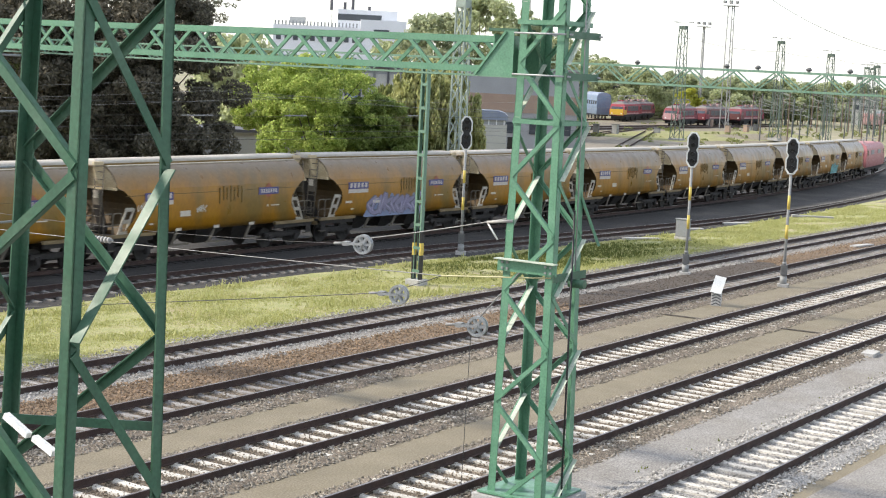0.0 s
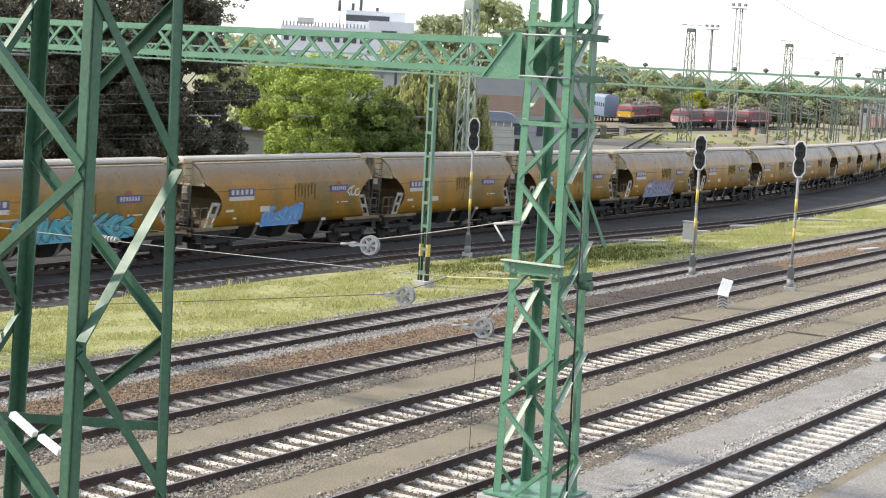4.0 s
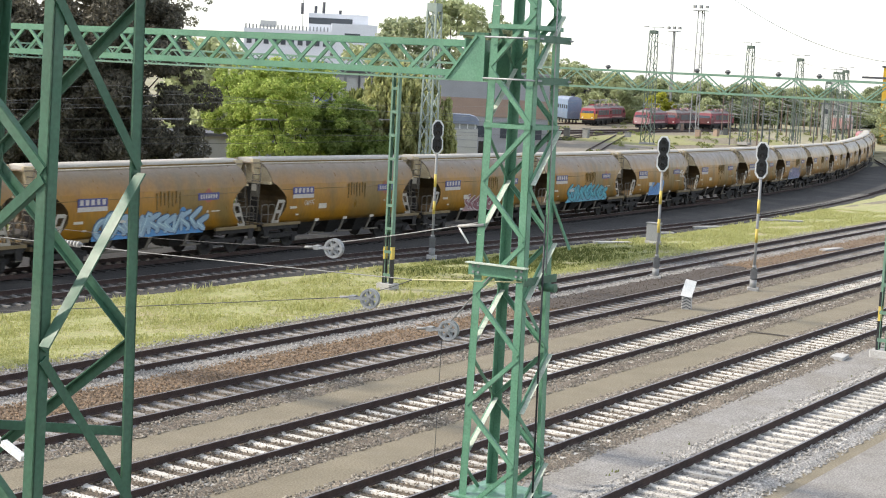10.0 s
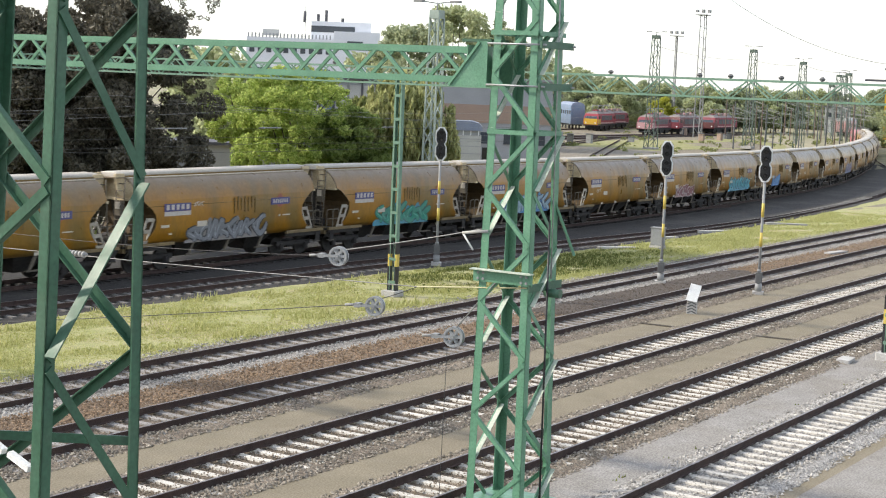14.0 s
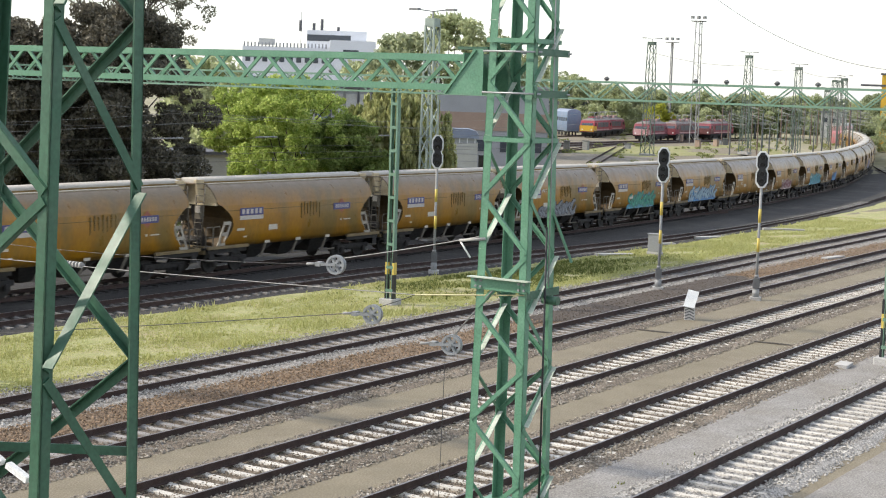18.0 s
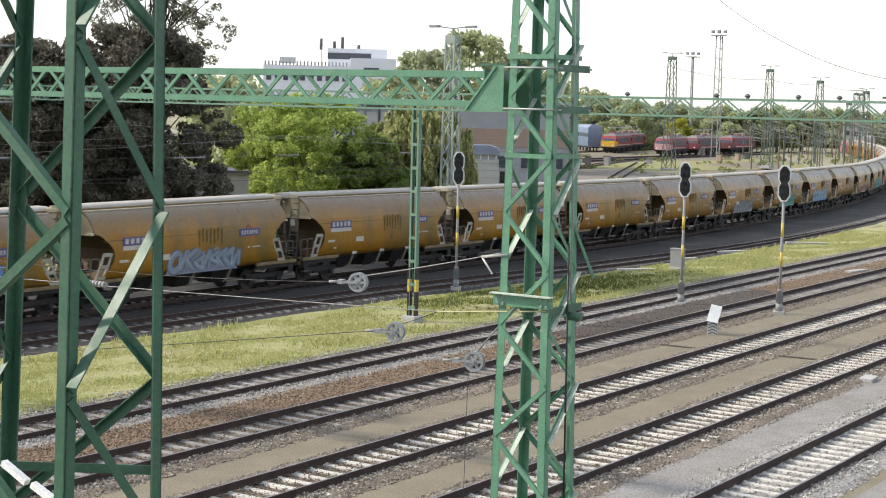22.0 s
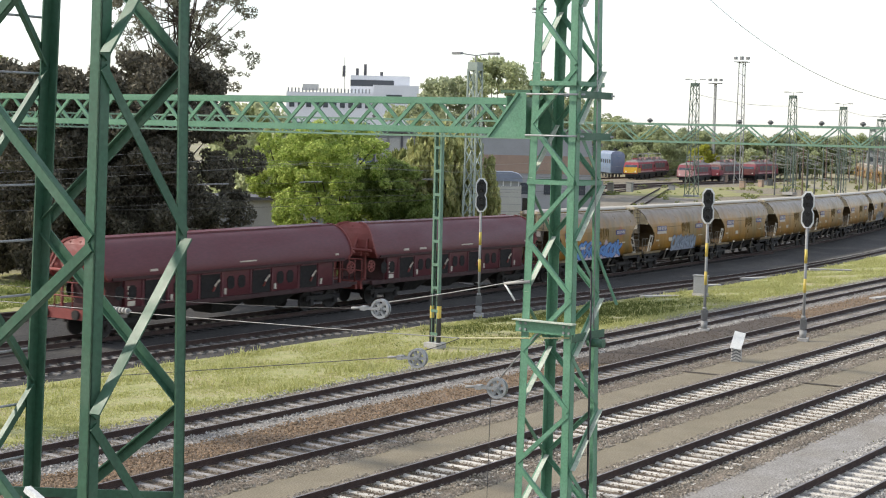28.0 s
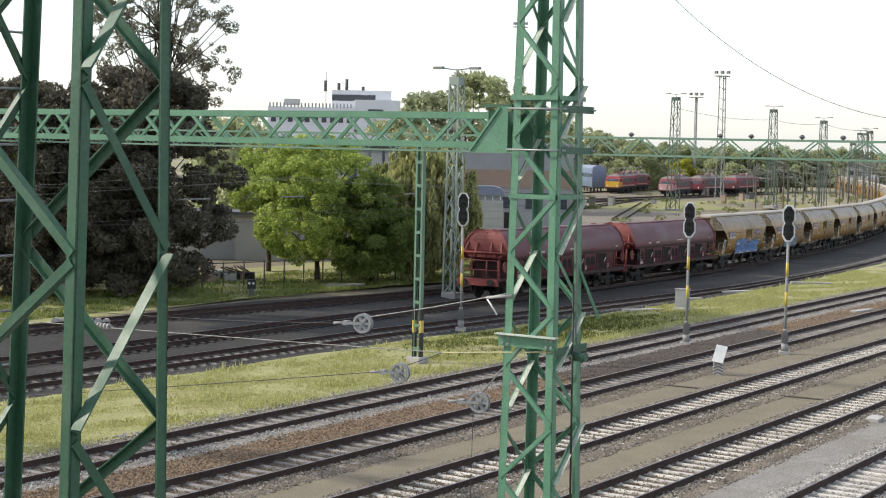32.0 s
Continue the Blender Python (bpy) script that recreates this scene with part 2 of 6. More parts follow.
    def sheet(self, rows, smooth=True):
        n = len(rows[0])
        p = [q for r in rows for q in r]
        return self.add(p, [(i * n + j, i * n + j + 1, (i + 1) * n + j + 1, (i + 1) * n + j) for i in range(len(rows) - 1) for j in range(n - 1)], smooth)

    def data(self, name, material):
        me = bpy.data.meshes.new(name)
        me.from_pydata(self.v, [], self.f)
        me.polygons.foreach_set("use_smooth", self.smooth)
        me.materials.append(material)
        me.update()
        return me


def part(name, b, material, parent=None, label="", at=None):
    """Links a build as one mesh object, under a thing or part where one is given."""
    ob = new(name, b if isinstance(b, bpy.types.Mesh) else b.data(name, material))
    if parent:
        ob.parent = parent
    if at:
        ob.matrix_basis = at
    return tagged(ob, label)


def thing(name, m, label, category, group="", kind=""):
    ob = new(name)
    ob.matrix_basis = m
    ob.empty_display_size = 0.3
    return tagged(ob, label, category, group, kind)


def many(name, verts, faces, material, kind="stuff", label="", category="", smooth=False):
    """A great number of like small pieces, from arrays of vertices and faces of one size, as one object."""
    me = bpy.data.meshes.new(name)
    n, k = len(faces), faces.shape[1]
    me.vertices.add(len(verts))
    me.vertices.foreach_set("co", verts.astype(np.float32).ravel())
    me.loops.add(n * k)
    me.loops.foreach_set("vertex_index", faces.astype(np.int32).ravel())
    me.polygons.add(n)
    me.polygons.foreach_set("loop_start", np.arange(0, n * k, k, dtype=np.int32))
    me.polygons.foreach_set("use_smooth", np.full(n, smooth))
    me.update(calc_edges=True)
    me.materials.append(material)
    return tagged(new(name, me), label, category, kind=kind)


# the railway's plan: the rail heads lie 0.25 m above the ground
RAIL_Z = 0.25
CURVE_X, CURVE_Y, CURVE_R, CURVE_END = 53.0, 47.54, 654.0, 0.41


def train_line(s, off=0.0):
    """Place and heading on the train's track at s metres, off metres to the left of it."""
    if s < CURVE_X:
        x, y, h = s, CURVE_Y, 0.0
    else:
        h = min((s - CURVE_X) / CURVE_R, CURVE_END)
        x, y = CURVE_X + CURVE_R * math.sin(h), CURVE_Y + CURVE_R * (1 - math.cos(h))
        rest = s - CURVE_X - CURVE_R * h
        x, y = x + rest * math.cos(h), y + rest * math.sin(h)
    return x - off * math.sin(h), y + off * math.cos(h), h


def grade(s):
    """The freight track is let fall beyond the portal to fit the camera's view."""
    return -0.0109 * (min(max(s, 60.0), 185.0) - 60.0)


def smooth01(u):
    u = min(max(u, 0.0), 1.0)
    return u * u * (3 - 2 * u)


def dip(x, y):
    """Height of the ground round the falling curved tracks, lowered to fit the view."""
    if x < 60 or y < 20 or y > 400:
        return 0.0
    h = math.asin(min((x - CURVE_X) / CURVE_R, math.sin(CURVE_END)))
    line = CURVE_Y + CURVE_R * (1 - math.cos(h)) + max(0.0, x - CURVE_X - CURVE_R * math.sin(CURVE_END)) * math.tan(CURVE_END)
    off = (y - line) * math.cos(h)
    return grade(CURVE_X + CURVE_R * h) * smooth01((off + 12) / 5) * smooth01((20 - off) / 10)


def straight(y0, slope=0.0, x0=0.0):
    def at(s, off=0.0):
        h = math.atan(slope)
        return s - off * math.sin(h), y0 + slope * (s - x0) + off * math.cos(h), h
    return at


def second_line(s, off=0.0):
    """The track before the train's: it draws nearer first, then curves away with it."""
    y, g = 42.9 - 0.03 * (s - 45), -0.03
    if s > 88:
        e = min(s - 88, 140)
        y, g = y + e * e / 660 + (s - 88 - e) * e / 330, g + e / 330
    h = math.atan(g)
    return s - off * math.sin(h), y + off * math.cos(h), h


def strip(path, s0, s1, step, cross):
    """Rows of points along a path: cross is a list of (offset, height) or a function of s that gives one."""
    rows, s = [], s0
    while s <= s1 + 1e-6:
        c = cross(s) if callable(cross) else cross
        row = []
        for o, z in c:
            x, y, _ = path(s, o)
            row.append((x, y, z + dip(x, y)))
        rows.append(row)
        s += step
    return rows


def flat(name, path, s0, s1, step, cross, material, label="", category="ground"):
    b = Build()
    b.sheet([list(reversed(r)) for r in strip(path, s0, s1, step, cross)])
    return tagged(part(name, b, material), label, category, kind="structure")


RAIL_RING = [(-0.07, 0.0), (0.07, 0.0), (0.07, 0.015), (0.012, 0.03), (0.012, 0.13), (0.036, 0.14), (0.036, 0.172), (-0.036, 0.172), (-0.036, 0.14), (-0.012, 0.13), (-0.012, 0.03), (-0.07, 0.015)]


def rail_mesh(path, s0, s1, step, off):
    b = Build()
    rows = strip(path, s0, s1, step, [(off + o, RAIL_Z - 0.172 + z) for o, z in RAIL_RING + RAIL_RING[:1]])
    b.sheet([list(reversed(r)) for r in rows], False)
    return b


def rail_top(path, s0, s1, step, off):
    b = Build()
    b.sheet(strip(path, s0, s1, step, [(off + 0.03, RAIL_Z + 0.003), (off - 0.03, RAIL_Z + 0.003)]), False)
    return b


def sleeper_mesh(name, material, length=2.5, w=0.26, h=0.2, waist=0.015):
    """A concrete sleeper with sloped sides, a lower waist and rail seats."""
    b = Build()
    top = [(-length / 2, 0.0), (-0.95, 0.0), (-0.35, -waist), (0.35, -waist), (0.95, 0.0), (length / 2, 0.0)]
    rows = []
    for y, dz in top:
        rows.append([(-w / 2, y, -h), (-w / 2 + 0.03, y, dz), (w / 2 - 0.03, y, dz), (w / 2, y, -h)])
    n = 4
    v = [p for r in rows for p in r]
    f = [(i * n + j + 1, i * n + j, (i + 1) * n + j, (i + 1) * n + j + 1) for i in range(5) for j in range(3)]
    f += [(0, 1, 2, 3), (23, 22, 21, 20)]
    b.add(v, f)
    for s in (-1, 1):
        for o in (-0.1, 0.1):
            b.box((0, s * 0.7535 + o, 0.008), (0.1, 0.04, 0.03))
    return b.data(name, material)


def track(name, path, s0, s1, bed, sleeper, label, step=4.0, first=None, last=None, half=1.5, crown=0.0, top_mat=None, shoulder=0.03):
    """A railway track: ballast bed, sleepers and two rails."""
    t = thing(name, Matrix.Identity(4), label, "railway track", kind="structure")
    rnd = random.Random(name)

    def cross(s):
        return [(o + rnd.uniform(-0.08, 0.08), z + rnd.uniform(-0.012, 0.012)) for o, z in ((half + 0.25, -0.03), (half, 0.0), (1.3, shoulder), (0.92, shoulder - 0.005), (0.75, 0.015 + crown), (0.0, 0.01 + crown), (-0.75, 0.015 + crown), (-0.92, shoulder - 0.005), (-1.3, shoulder), (-half, 0.0), (-half - 0.25, -0.03))]
    b = Build()
    b.sheet([list(reversed(r)) for r in strip(path, s0, s1, 0.6, cross)])
    part("ballast_bed", b, bed, t)
    for off in (-0.7535, 0.7535):
        r = part("rail", rail_mesh(path, s0, s1, step, off), RAIL_SIDE, t)
        part("running_surface", rail_top(path, s0, s1, step, off), top_mat or RAIL_TOP, r, "worn bright rail head")
    s = first if first is not None else s0
    while s < (last if last is not None else s1):
        x, y, h = path(s)
        part("sleeper", sleeper, None, t, at=pose(x + rnd.uniform(-0.015, 0.015), y + rnd.uniform(-0.02, 0.02), dip(x, y) + RAIL_Z - 0.172 - rnd.uniform(0, 0.008), 0, 0, math.degrees(h) + rnd.uniform(-0.6, 0.6)))
        s += 0.6
    return t


# ground
GROUND = mat("yard_soil", (0.205, 0.176, 0.122), 0.95, 0.0, (0.16, 0.135, 0.092), 0.8, 0.8, 22, 0.5, 0.5, stain=(0.17, 0.15, 0.1), stain_scale=0.12, stain_amount=0.4)
GRAVEL = mat("pale_gravel", (0.26, 0.247, 0.228), 0.95, 0.0, (0.2, 0.187, 0.168), 1.1, 0.8, 22, 0.6, 0.6, stain=(0.19, 0.165, 0.13), stain_scale=0.3, stain_amount=0.4)
TURF = mat("thin_turf", (0.26, 0.27, 0.1), 0.95, 0.0, (0.34, 0.32, 0.165), 1.3, 0.8, 26, 0.5, 0.6, stain=(0.34, 0.29, 0.17), stain_scale=0.35, stain_amount=0.75)
FAR_LAND = mat("far_land", (0.2, 0.19, 0.1), 0.95, 0.0, (0.3, 0.27, 0.19), 0.03, 0.8, 0.4, 0.4, 0.0)
b = Build()
gx = [-4000, 0] + [54 + 6 * i for i in range(70)] + [4000]
gy = [4000, 900, 420] + [400 - 6 * i for i in range(37)] + [181 - 3 * i for i in range(54)] + [0, -4000]
b.sheet([[(x, y, dip(x, y) - 0.16 * min(1.0, -6 * dip(x, y))) for y in gy] for x in gx], False)
tagged(part("ground", b, GROUND), "dusty grey-brown soil of the railway yard", "ground", kind="structure")
flat("gravel_path", straight(15.8), -40, 160, 4, [(1.0, 0.012), (-1.2, 0.012)], GRAVEL, "pale grey gravel walkway between tracks", "path")
flat("gravel_yard", straight(8.0), -40, 160, 4, [(3.6, 0.008), (-20, 0.008)], GRAVEL, "pale grey gravel beside the tracks", "ground")
flat("rust_bed", straight(29.2), -40, 160, 1.0, [(1.4, 0.02), (-1.0, 0.03)], BALLAST_RUST, "rust-brown ballast between two tracks", "ballast")
# darker ballast that paints in the shade lying beside the signals
flat("oily_patch", straight(29.2), 53, 76, 0.7, lambda s: [(min(1.3, (s - 53) * 0.5, (76 - s) * 0.4) + 0.15 * math.sin(s * 2.1), 0.05), (max(-1.0, -(s - 53) * 0.4, -(76 - s) * 0.3) + 0.15 * math.sin(s * 2.7), 0.055)], BALLAST_DIM, "ballast in a shade-dark tone beside the signals", "ballast")
flat("grass_strip", second_line, -40, 220, 3, lambda s: [(-1.9 - 0.25 * math.sin(s * 0.7), 0.02), (min(-2.6, (33.5 - second_line(s)[1]) * 0.5), 0.018), (min(-3.2, 33.5 - second_line(s)[1]), 0.015)], TURF, "dry green grass strip between tracks", "grass")
flat("dark_yard", second_line, -40, 300, 2, lambda s: [(o + (0.5 * math.sin(s * 0.3) if o == 15 else 0), 0.012 - 0.06 * min(1.0, max(0.0, (s - 62) / 20))) for o in (15, 12, 9, 6, 3, 0, -2.1)], YARD_GREY, "dark oily ballast round the curved tracks", "ballast")
flat("far_meadow", straight(95.0), -300, 1500, 60, [(1200, 0.006), (-26, 0.006)], FAR_LAND, "rough ground and grass behind the tracks", "ground")

MAIN = sleeper_mesh("sleeper", CONCRETE)
OLD = sleeper_mesh("old_sleeper", SLEEPER_OLD)
DARK_SLEEPER = sleeper_mesh("dark_sleeper", mat("oily_sleeper", (0.035, 0.032, 0.03), 0.9, 0.0, (0.022, 0.02, 0.018), 3, 0.7, 30, 0.35, 0.2, per_object=0.25))
track("track_1", straight(13.52), -30, 150, BALLAST_GREY, MAIN, "railway track with white concrete sleepers in grey ballast", first=14, last=62, shoulder=0.075)
track("track_2", straight(18.02), -30, 150, BALLAST_BROWN, MAIN, "railway track with white concrete sleepers in brown ballast", first=16, last=80, shoulder=0.075)
track("track_3", straight(22.45), -30, 150, BALLAST_BROWN, MAIN, "railway track with white concrete sleepers in brown ballast", first=20, last=96, shoulder=0.075)
track("track_4", straight(26.95), -30, 150, BALLAST_BROWN, OLD, "railway track with grey sleepers in brown ballast", first=24, last=112, shoulder=0.075)
track("track_5", straight(31.47), -30, 150, BALLAST_MID, OLD, "railway track with grey sleepers in grey ballast", first=28, last=125, shoulder=0.075)
track("track_6", second_line, -60, 300, BALLAST_DARK, sleeper_mesh("grimy_sleeper", mat("grimy_sleeper", (0.19, 0.18, 0.165), 0.9, 0.0, (0.1, 0.095, 0.088), 3, 0.7, 30, 0.35, 0.2, per_object=0.25)), "curved railway track in dark oily ballast", first=34, last=150, step=2.5)
track("track_7", train_line, -235, 460, BALLAST_DARK, DARK_SLEEPER, "curved main track in dark oily ballast under the freight train", first=44, last=120, step=2.5)
track("track_8", straight(54.2, -0.06, 64), 20, 125, BALLAST_DARK, DARK_SLEEPER, "rusty siding track in dark ballast", first=46, last=100, top_mat=RAIL_SIDE)


# portal masts and gantries
def lattice_mast(name, x, y, z0, z1, hx, hy, hx1, hy1, leg, label, brace=0.09, bay=1.0, material=None, group="", turns=(0, 0, 0, 0), foot=0.3, flange=0.0, lean=(0, 0), first=None, lit_flange=False):
    """A four-legged lattice mast: angle legs that taper, crossed angle braces and battens, on a concrete foot."""
    material = material or GREEN
    t = thing(name, pose(x, y, 0), label, "lattice mast", group)

    def corner(sx, sy, z):
        k = (z - z0) / (z1 - z0)
        return Vector((sx * (hx + (hx1 - hx) * k) + lean[0] * (z - 9), sy * (hy + (hy1 - hy) * k) + lean[1] * (z - 9), z))
    part("footing", Build().box((-9 * lean[0], -9 * lean[1], foot / 2 - 0.1), (2 * hx + 0.5, 2 * hy + 0.5, foot + 0.16), bevel=0.06), CONCRETE_GREY, t, "grey concrete footing")
    part("base_plate", Build().box((-9 * lean[0], -9 * lean[1], foot + 0.02), (2 * hx + 0.3, 2 * hy + 0.3, 0.04)), material, t)
    for sx in (-1, 1):
        for sy in (-1, 1):
            bb = Build()
            a, c = corner(sx, sy, z0), corner(sx, sy, z1)
            for dx, dy in ((1, 0), (0, 1)):
                if dx:
                    bb.add(hexa(a, c, Vector((-sx * leg, 0, 0)), Vector((0, -sy * 0.016, 0))), HEXA)
                else:
                    bb.add(hexa(a, c, Vector((-sx * 0.016, 0, 0)), Vector((0, -sy * leg, 0))), HEXA)
            part("leg", bb, material, t)
    n = max(2, round((z1 - z0) / bay)) if first is None else int((z1 - first) / bay)
    faces = (((-1, -1), (-1, 1)), ((1, -1), (1, 1)), ((-1, -1), (1, -1)), ((-1, 1), (1, 1)))
    for fi, (p, q) in enumerate(faces):
        for i in range(n):
            za, zb = z0 + (z1 - z0) * i / n, z0 + (z1 - z0) * (i + 1) / n
            if first is not None:
                za, zb = first + bay * i, first + bay * (i + 1)
            flip = (i + fi + turns[fi]) % 2 == 0
            a, c = (corner(*p, za), corner(*q, zb)) if flip else (corner(*q, za), corner(*p, zb))
            nrm = Vector((p[0], 0, 0)) if p[0] == q[0] else Vector((0, p[1], 0))
            bb = Build()
            k_ = (c - a).normalized() * 0.05
            a, c = a + k_, c - k_
            bb.bar(a + nrm * 0.012, c + nrm * 0.012, brace, 0.012, up=nrm)
            d = (c - a).normalized().cross(nrm)
            bb.bar(a - nrm * 0.02 + d * brace / 2, c - nrm * 0.02 + d * brace / 2, 0.012, brace * 0.7, up=nrm)
            # pale strip stands for the sunlit top of the brace
            if lit_flange and fi in (2, 3) and flip:
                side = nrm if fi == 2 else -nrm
                part("brace_flange", Build().bar(a + side * (0.02 + flange / 2) + d * brace * 0.5, c + side * (0.02 + flange / 2) + d * brace * 0.5, 0.014, flange, up=nrm), FLANGE_GLARE, t, "upper flange in a pale glare tone")
            elif flange and not lit_flange and fi in (2, 3) and flip:
                bb.bar(a + nrm * (0.018 + flange / 2) - d * brace * 0.7, c + nrm * (0.018 + flange / 2) - d * brace * 0.7, 0.014, flange, up=nrm)
                bb.bar(a + nrm * 0.02 - d * brace * 0.2, c + nrm * 0.02 - d * brace * 0.2, brace, 0.012, up=nrm)
            part("brace", bb, material, t)
    return t, corner


HEXA = [(0, 1, 3, 2), (4, 6, 7, 5), (0, 4, 5, 1), (2, 3, 7, 6), (0, 2, 6, 4), (1, 5, 7, 3)]


def hexa(a, c, u, w):
    p = [b0 + u * i + w * j for b0 in (a, c) for i in (0, 1) for j in (0, 1)]
    return p


def gantry(name, x, y0, y1, z0, z1, depth, bay, label, material=None, chord=0.11, web=0.07):
    """A box truss across the tracks: four chords, zigzag webs in front and behind, and cross ties."""
    material = material or GREEN
    t = thing(name, pose(x, y0, z0), label, "gantry beam")
    L, hgt = y1 - y0, z1 - z0
    for dx in (-depth / 2, depth / 2):
        for z in (0.0, hgt):
            bb = Build()
            s = 1 if z == 0 else -1
            bb.bar((dx, 0, z), (dx, L, z), 0.014, chord, up=(0, 0, 1))
            bb.bar((dx - math.copysign(chord / 2, dx), 0, z + s * -chord / 2), (dx - math.copysign(chord / 2, dx), L, z + s * -chord / 2), chord, 0.014, up=(0, 0, 1))
            part("chord", bb, material, t)
        n = round(L / bay)
        for i in range(n):
            a, m_, c = L * i / n, L * (i + 0.5) / n, L * (i + 1) / n
            e = math.copysign(0.02, dx)
            part("web", Build().bar((dx - e, a + web, 0.02), (dx - e, m_ - web, hgt - 0.02), web, 0.05, up=(1, 0, 0)), material, t)
            part("web", Build().bar((dx - e, m_ + web, hgt - 0.02), (dx - e, c - web, 0.02), web, 0.05, up=(1, 0, 0)), material, t)
    n = round(L / bay / 2)
    for i in range(n + 1):
        for z in (0.0, hgt):
            part("cross_tie", Build().bar((-depth / 2, L * i / n, z), (depth / 2, L * i / n, z), 0.06, 0.05), material, t)
    return t


mast_a, corner_a = lattice_mast("portal_mast", 28.17, 15.84, -0.1, 13.68, 0.64, 0.64, 0.46, 0.46, 0.17, "green-painted steel lattice portal mast with bracket plates", 0.085, 1.148, turns=(1, 0, 0, 0), flange=0.1, lit_flange=True)
gantry("gantry_beam", 28.17, 17.0, 39.3, 8.94, 9.54, 0.7, 1.44, "green steel box-truss gantry beam over the tracks", None, 0.13, 0.075)
for dx in (-0.55, 0.5):
    bb = Build()
    bb.prism([(0.62, 8.8), (1.5, 8.8), (0.85, 9.72), (0.62, 9.72)], 0.0, 0.02, Matrix.Translation((dx, 0, 0)) @ Matrix(((0, 0, 1, 0), (1, 0, 0, 0), (0, 1, 0, 0), (0, 0, 0, 1))))
    part("gusset_plate", bb, GREEN, mast_a, "green triangular gusset plate")
    part("stiffener", Build().bar((dx - 0.02, 1.5, 8.82), (dx - 0.02, 0.8, 9.7), 0.05, 0.03, up=(1, 0, 0)), GREEN, mast_a)
part("end_plate", Build().box((0, 1.12, 9.24), (1.0, 0.03, 0.8)), GREEN, mast_a)
part("gusset_roof", Build().box((0, 1.0, 9.74), (0.7, 0.7, 0.06)), GREEN_DEEP, mast_a)
for z in (8.86, 9.68):
    part("clamp_bolt", Build().tube((-0.62, -0.75, z), (-0.62, 0.58, z), 0.022, 6), GALV, mast_a, "long steel clamp bolt")
    part("clamp_bolt", Build().tube((0.62, -0.75, z), (0.62, 0.68, z), 0.022, 6), GALV, mast_a)
    part("clamp_bar", Build().box((0, -0.66, z), (1.34, 0.05, 0.14)), GREEN_DEEP, mast_a, "dark green clamp bar")
part("tension_plate", Build().box((-0.62, 0.0, 5.02), (0.03, 1.36, 0.24)), GREEN, mast_a, "green tension bracket plate")
part("bracket_lip", Build().box((-0.68, 0.0, 5.15), (0.16, 1.4, 0.025)), FLANGE_GLARE, mast_a)
for y in (-0.56, -0.44, 0.44, 0.56):
    for z in (4.96, 5.08):
        part("bolt", Build().disc((-0.645, y, z), (1, 0, 0), 0.028, 0.03, 6), GREY_STEEL, mast_a)
part("bracket_spool", Build().tube((0.1, -0.95, 4.72), (0.1, -0.6, 4.72), 0.09, 10), GREEN_DEEP, mast_a, "dark green rope spool")
part("tension_plate", Build().box((0.0, -0.64, 4.86), (1.36, 0.03, 0.16)), GREEN_DEEP, mast_a)
for z in (7.93, 9.9):
    for q in (-1, 1):
        part("batten", Build().box((q * 0.56, 0, z), (0.02, 1.05, 0.09)), GREEN, mast_a)
        part("batten", Build().box((0, q * 0.56, z), (1.05, 0.02, 0.09)), GREEN, mast_a)
part("downpipe", Build().tube((0.05, -0.72, 0.3), (0.0, -0.68, 6.2), 0.022, 8), BLACK, mast_a, "black cable conduit")
part("downpipe", Build().tube((0.12, -0.7, 5.0), (0.1, -0.6, 12.0), 0.014, 6), GREY_STEEL, mast_a, "grey cable conduit")
part("side_strut", Build().bar((0.45, -0.5, 6.6), (0.78, -0.86, 5.45), 0.08, 0.05), GREEN, mast_a)
mast_far, _ = lattice_mast("portal_mast", 28.17, 40.0, -0.1, 13.68, 0.64, 0.64, 0.46, 0.46, 0.17, "green-painted steel lattice portal mast", 0.085, 1.148)
mast_b, corner_b = lattice_mast("portal_mast", 9.52, 10.15, 0.33, 14.17, 0.643, 1.08, 0.44, 0.725, 0.112, "large dark green steel lattice mast with wide braces", 0.082, 1.43, GREEN_DEEP, turns=(1, 1, 0, 0), flange=0.11, lean=(0.022, -0.0204), first=0.82)
for i in range(26):
    d_ = corner_b(1, 1, 0.85 + i * 0.5) + Vector((0, 0.03, 0))
    part("ladder_rung", Build().tube(d_, d_ + Vector((-0.6, 0, 0)), 0.012, 6), GALV, mast_b, "thin steel ladder rung")
for a, c in (((-0.52, -0.053, 5.87), (-0.52, -0.331, 5.744)), ((-0.52, -0.399, 5.737), (-0.52, -0.635, 5.645))):
    part("bracket_angle", Build().bar(a, c, 0.06, 0.05), WHITE, mast_b, "whitish bracket arm")
part("plan_brace", Build().bar(corner_b(1, -1, 5.74), corner_b(-1, 1, 5.74), 0.02, 0.08), GREEN_DEEP, mast_b)
gantry("gantry_beam", 53.8, 15.2, 66.2, 8.68, 9.32, 0.55, 1.7, "green steel box-truss gantry beam across the yard", GREEN_OLD, 0.07, 0.045)
for y in (18.56, 20.04, 21.93, 23.12, 26.68, 31.8, 39.4):
    lump = thing("line_insulator", pose(53.8, y, 9.36), "dark ribbed insulator standing on the gantry beam", "insulator", "insulators on the far gantry")
    part("stub", Build().tube((0, 0, -0.06), (0, 0, 0.08), 0.05, 8), GREY_STEEL, lump)
    part("dome", Build().tube((0, 0, 0.04), (0, 0, 0.1), 0.08, 10, 0.11).tube((0, 0, 0.1), (0, 0, 0.17), 0.11, 10, 0.04), GREY_DARK, lump)



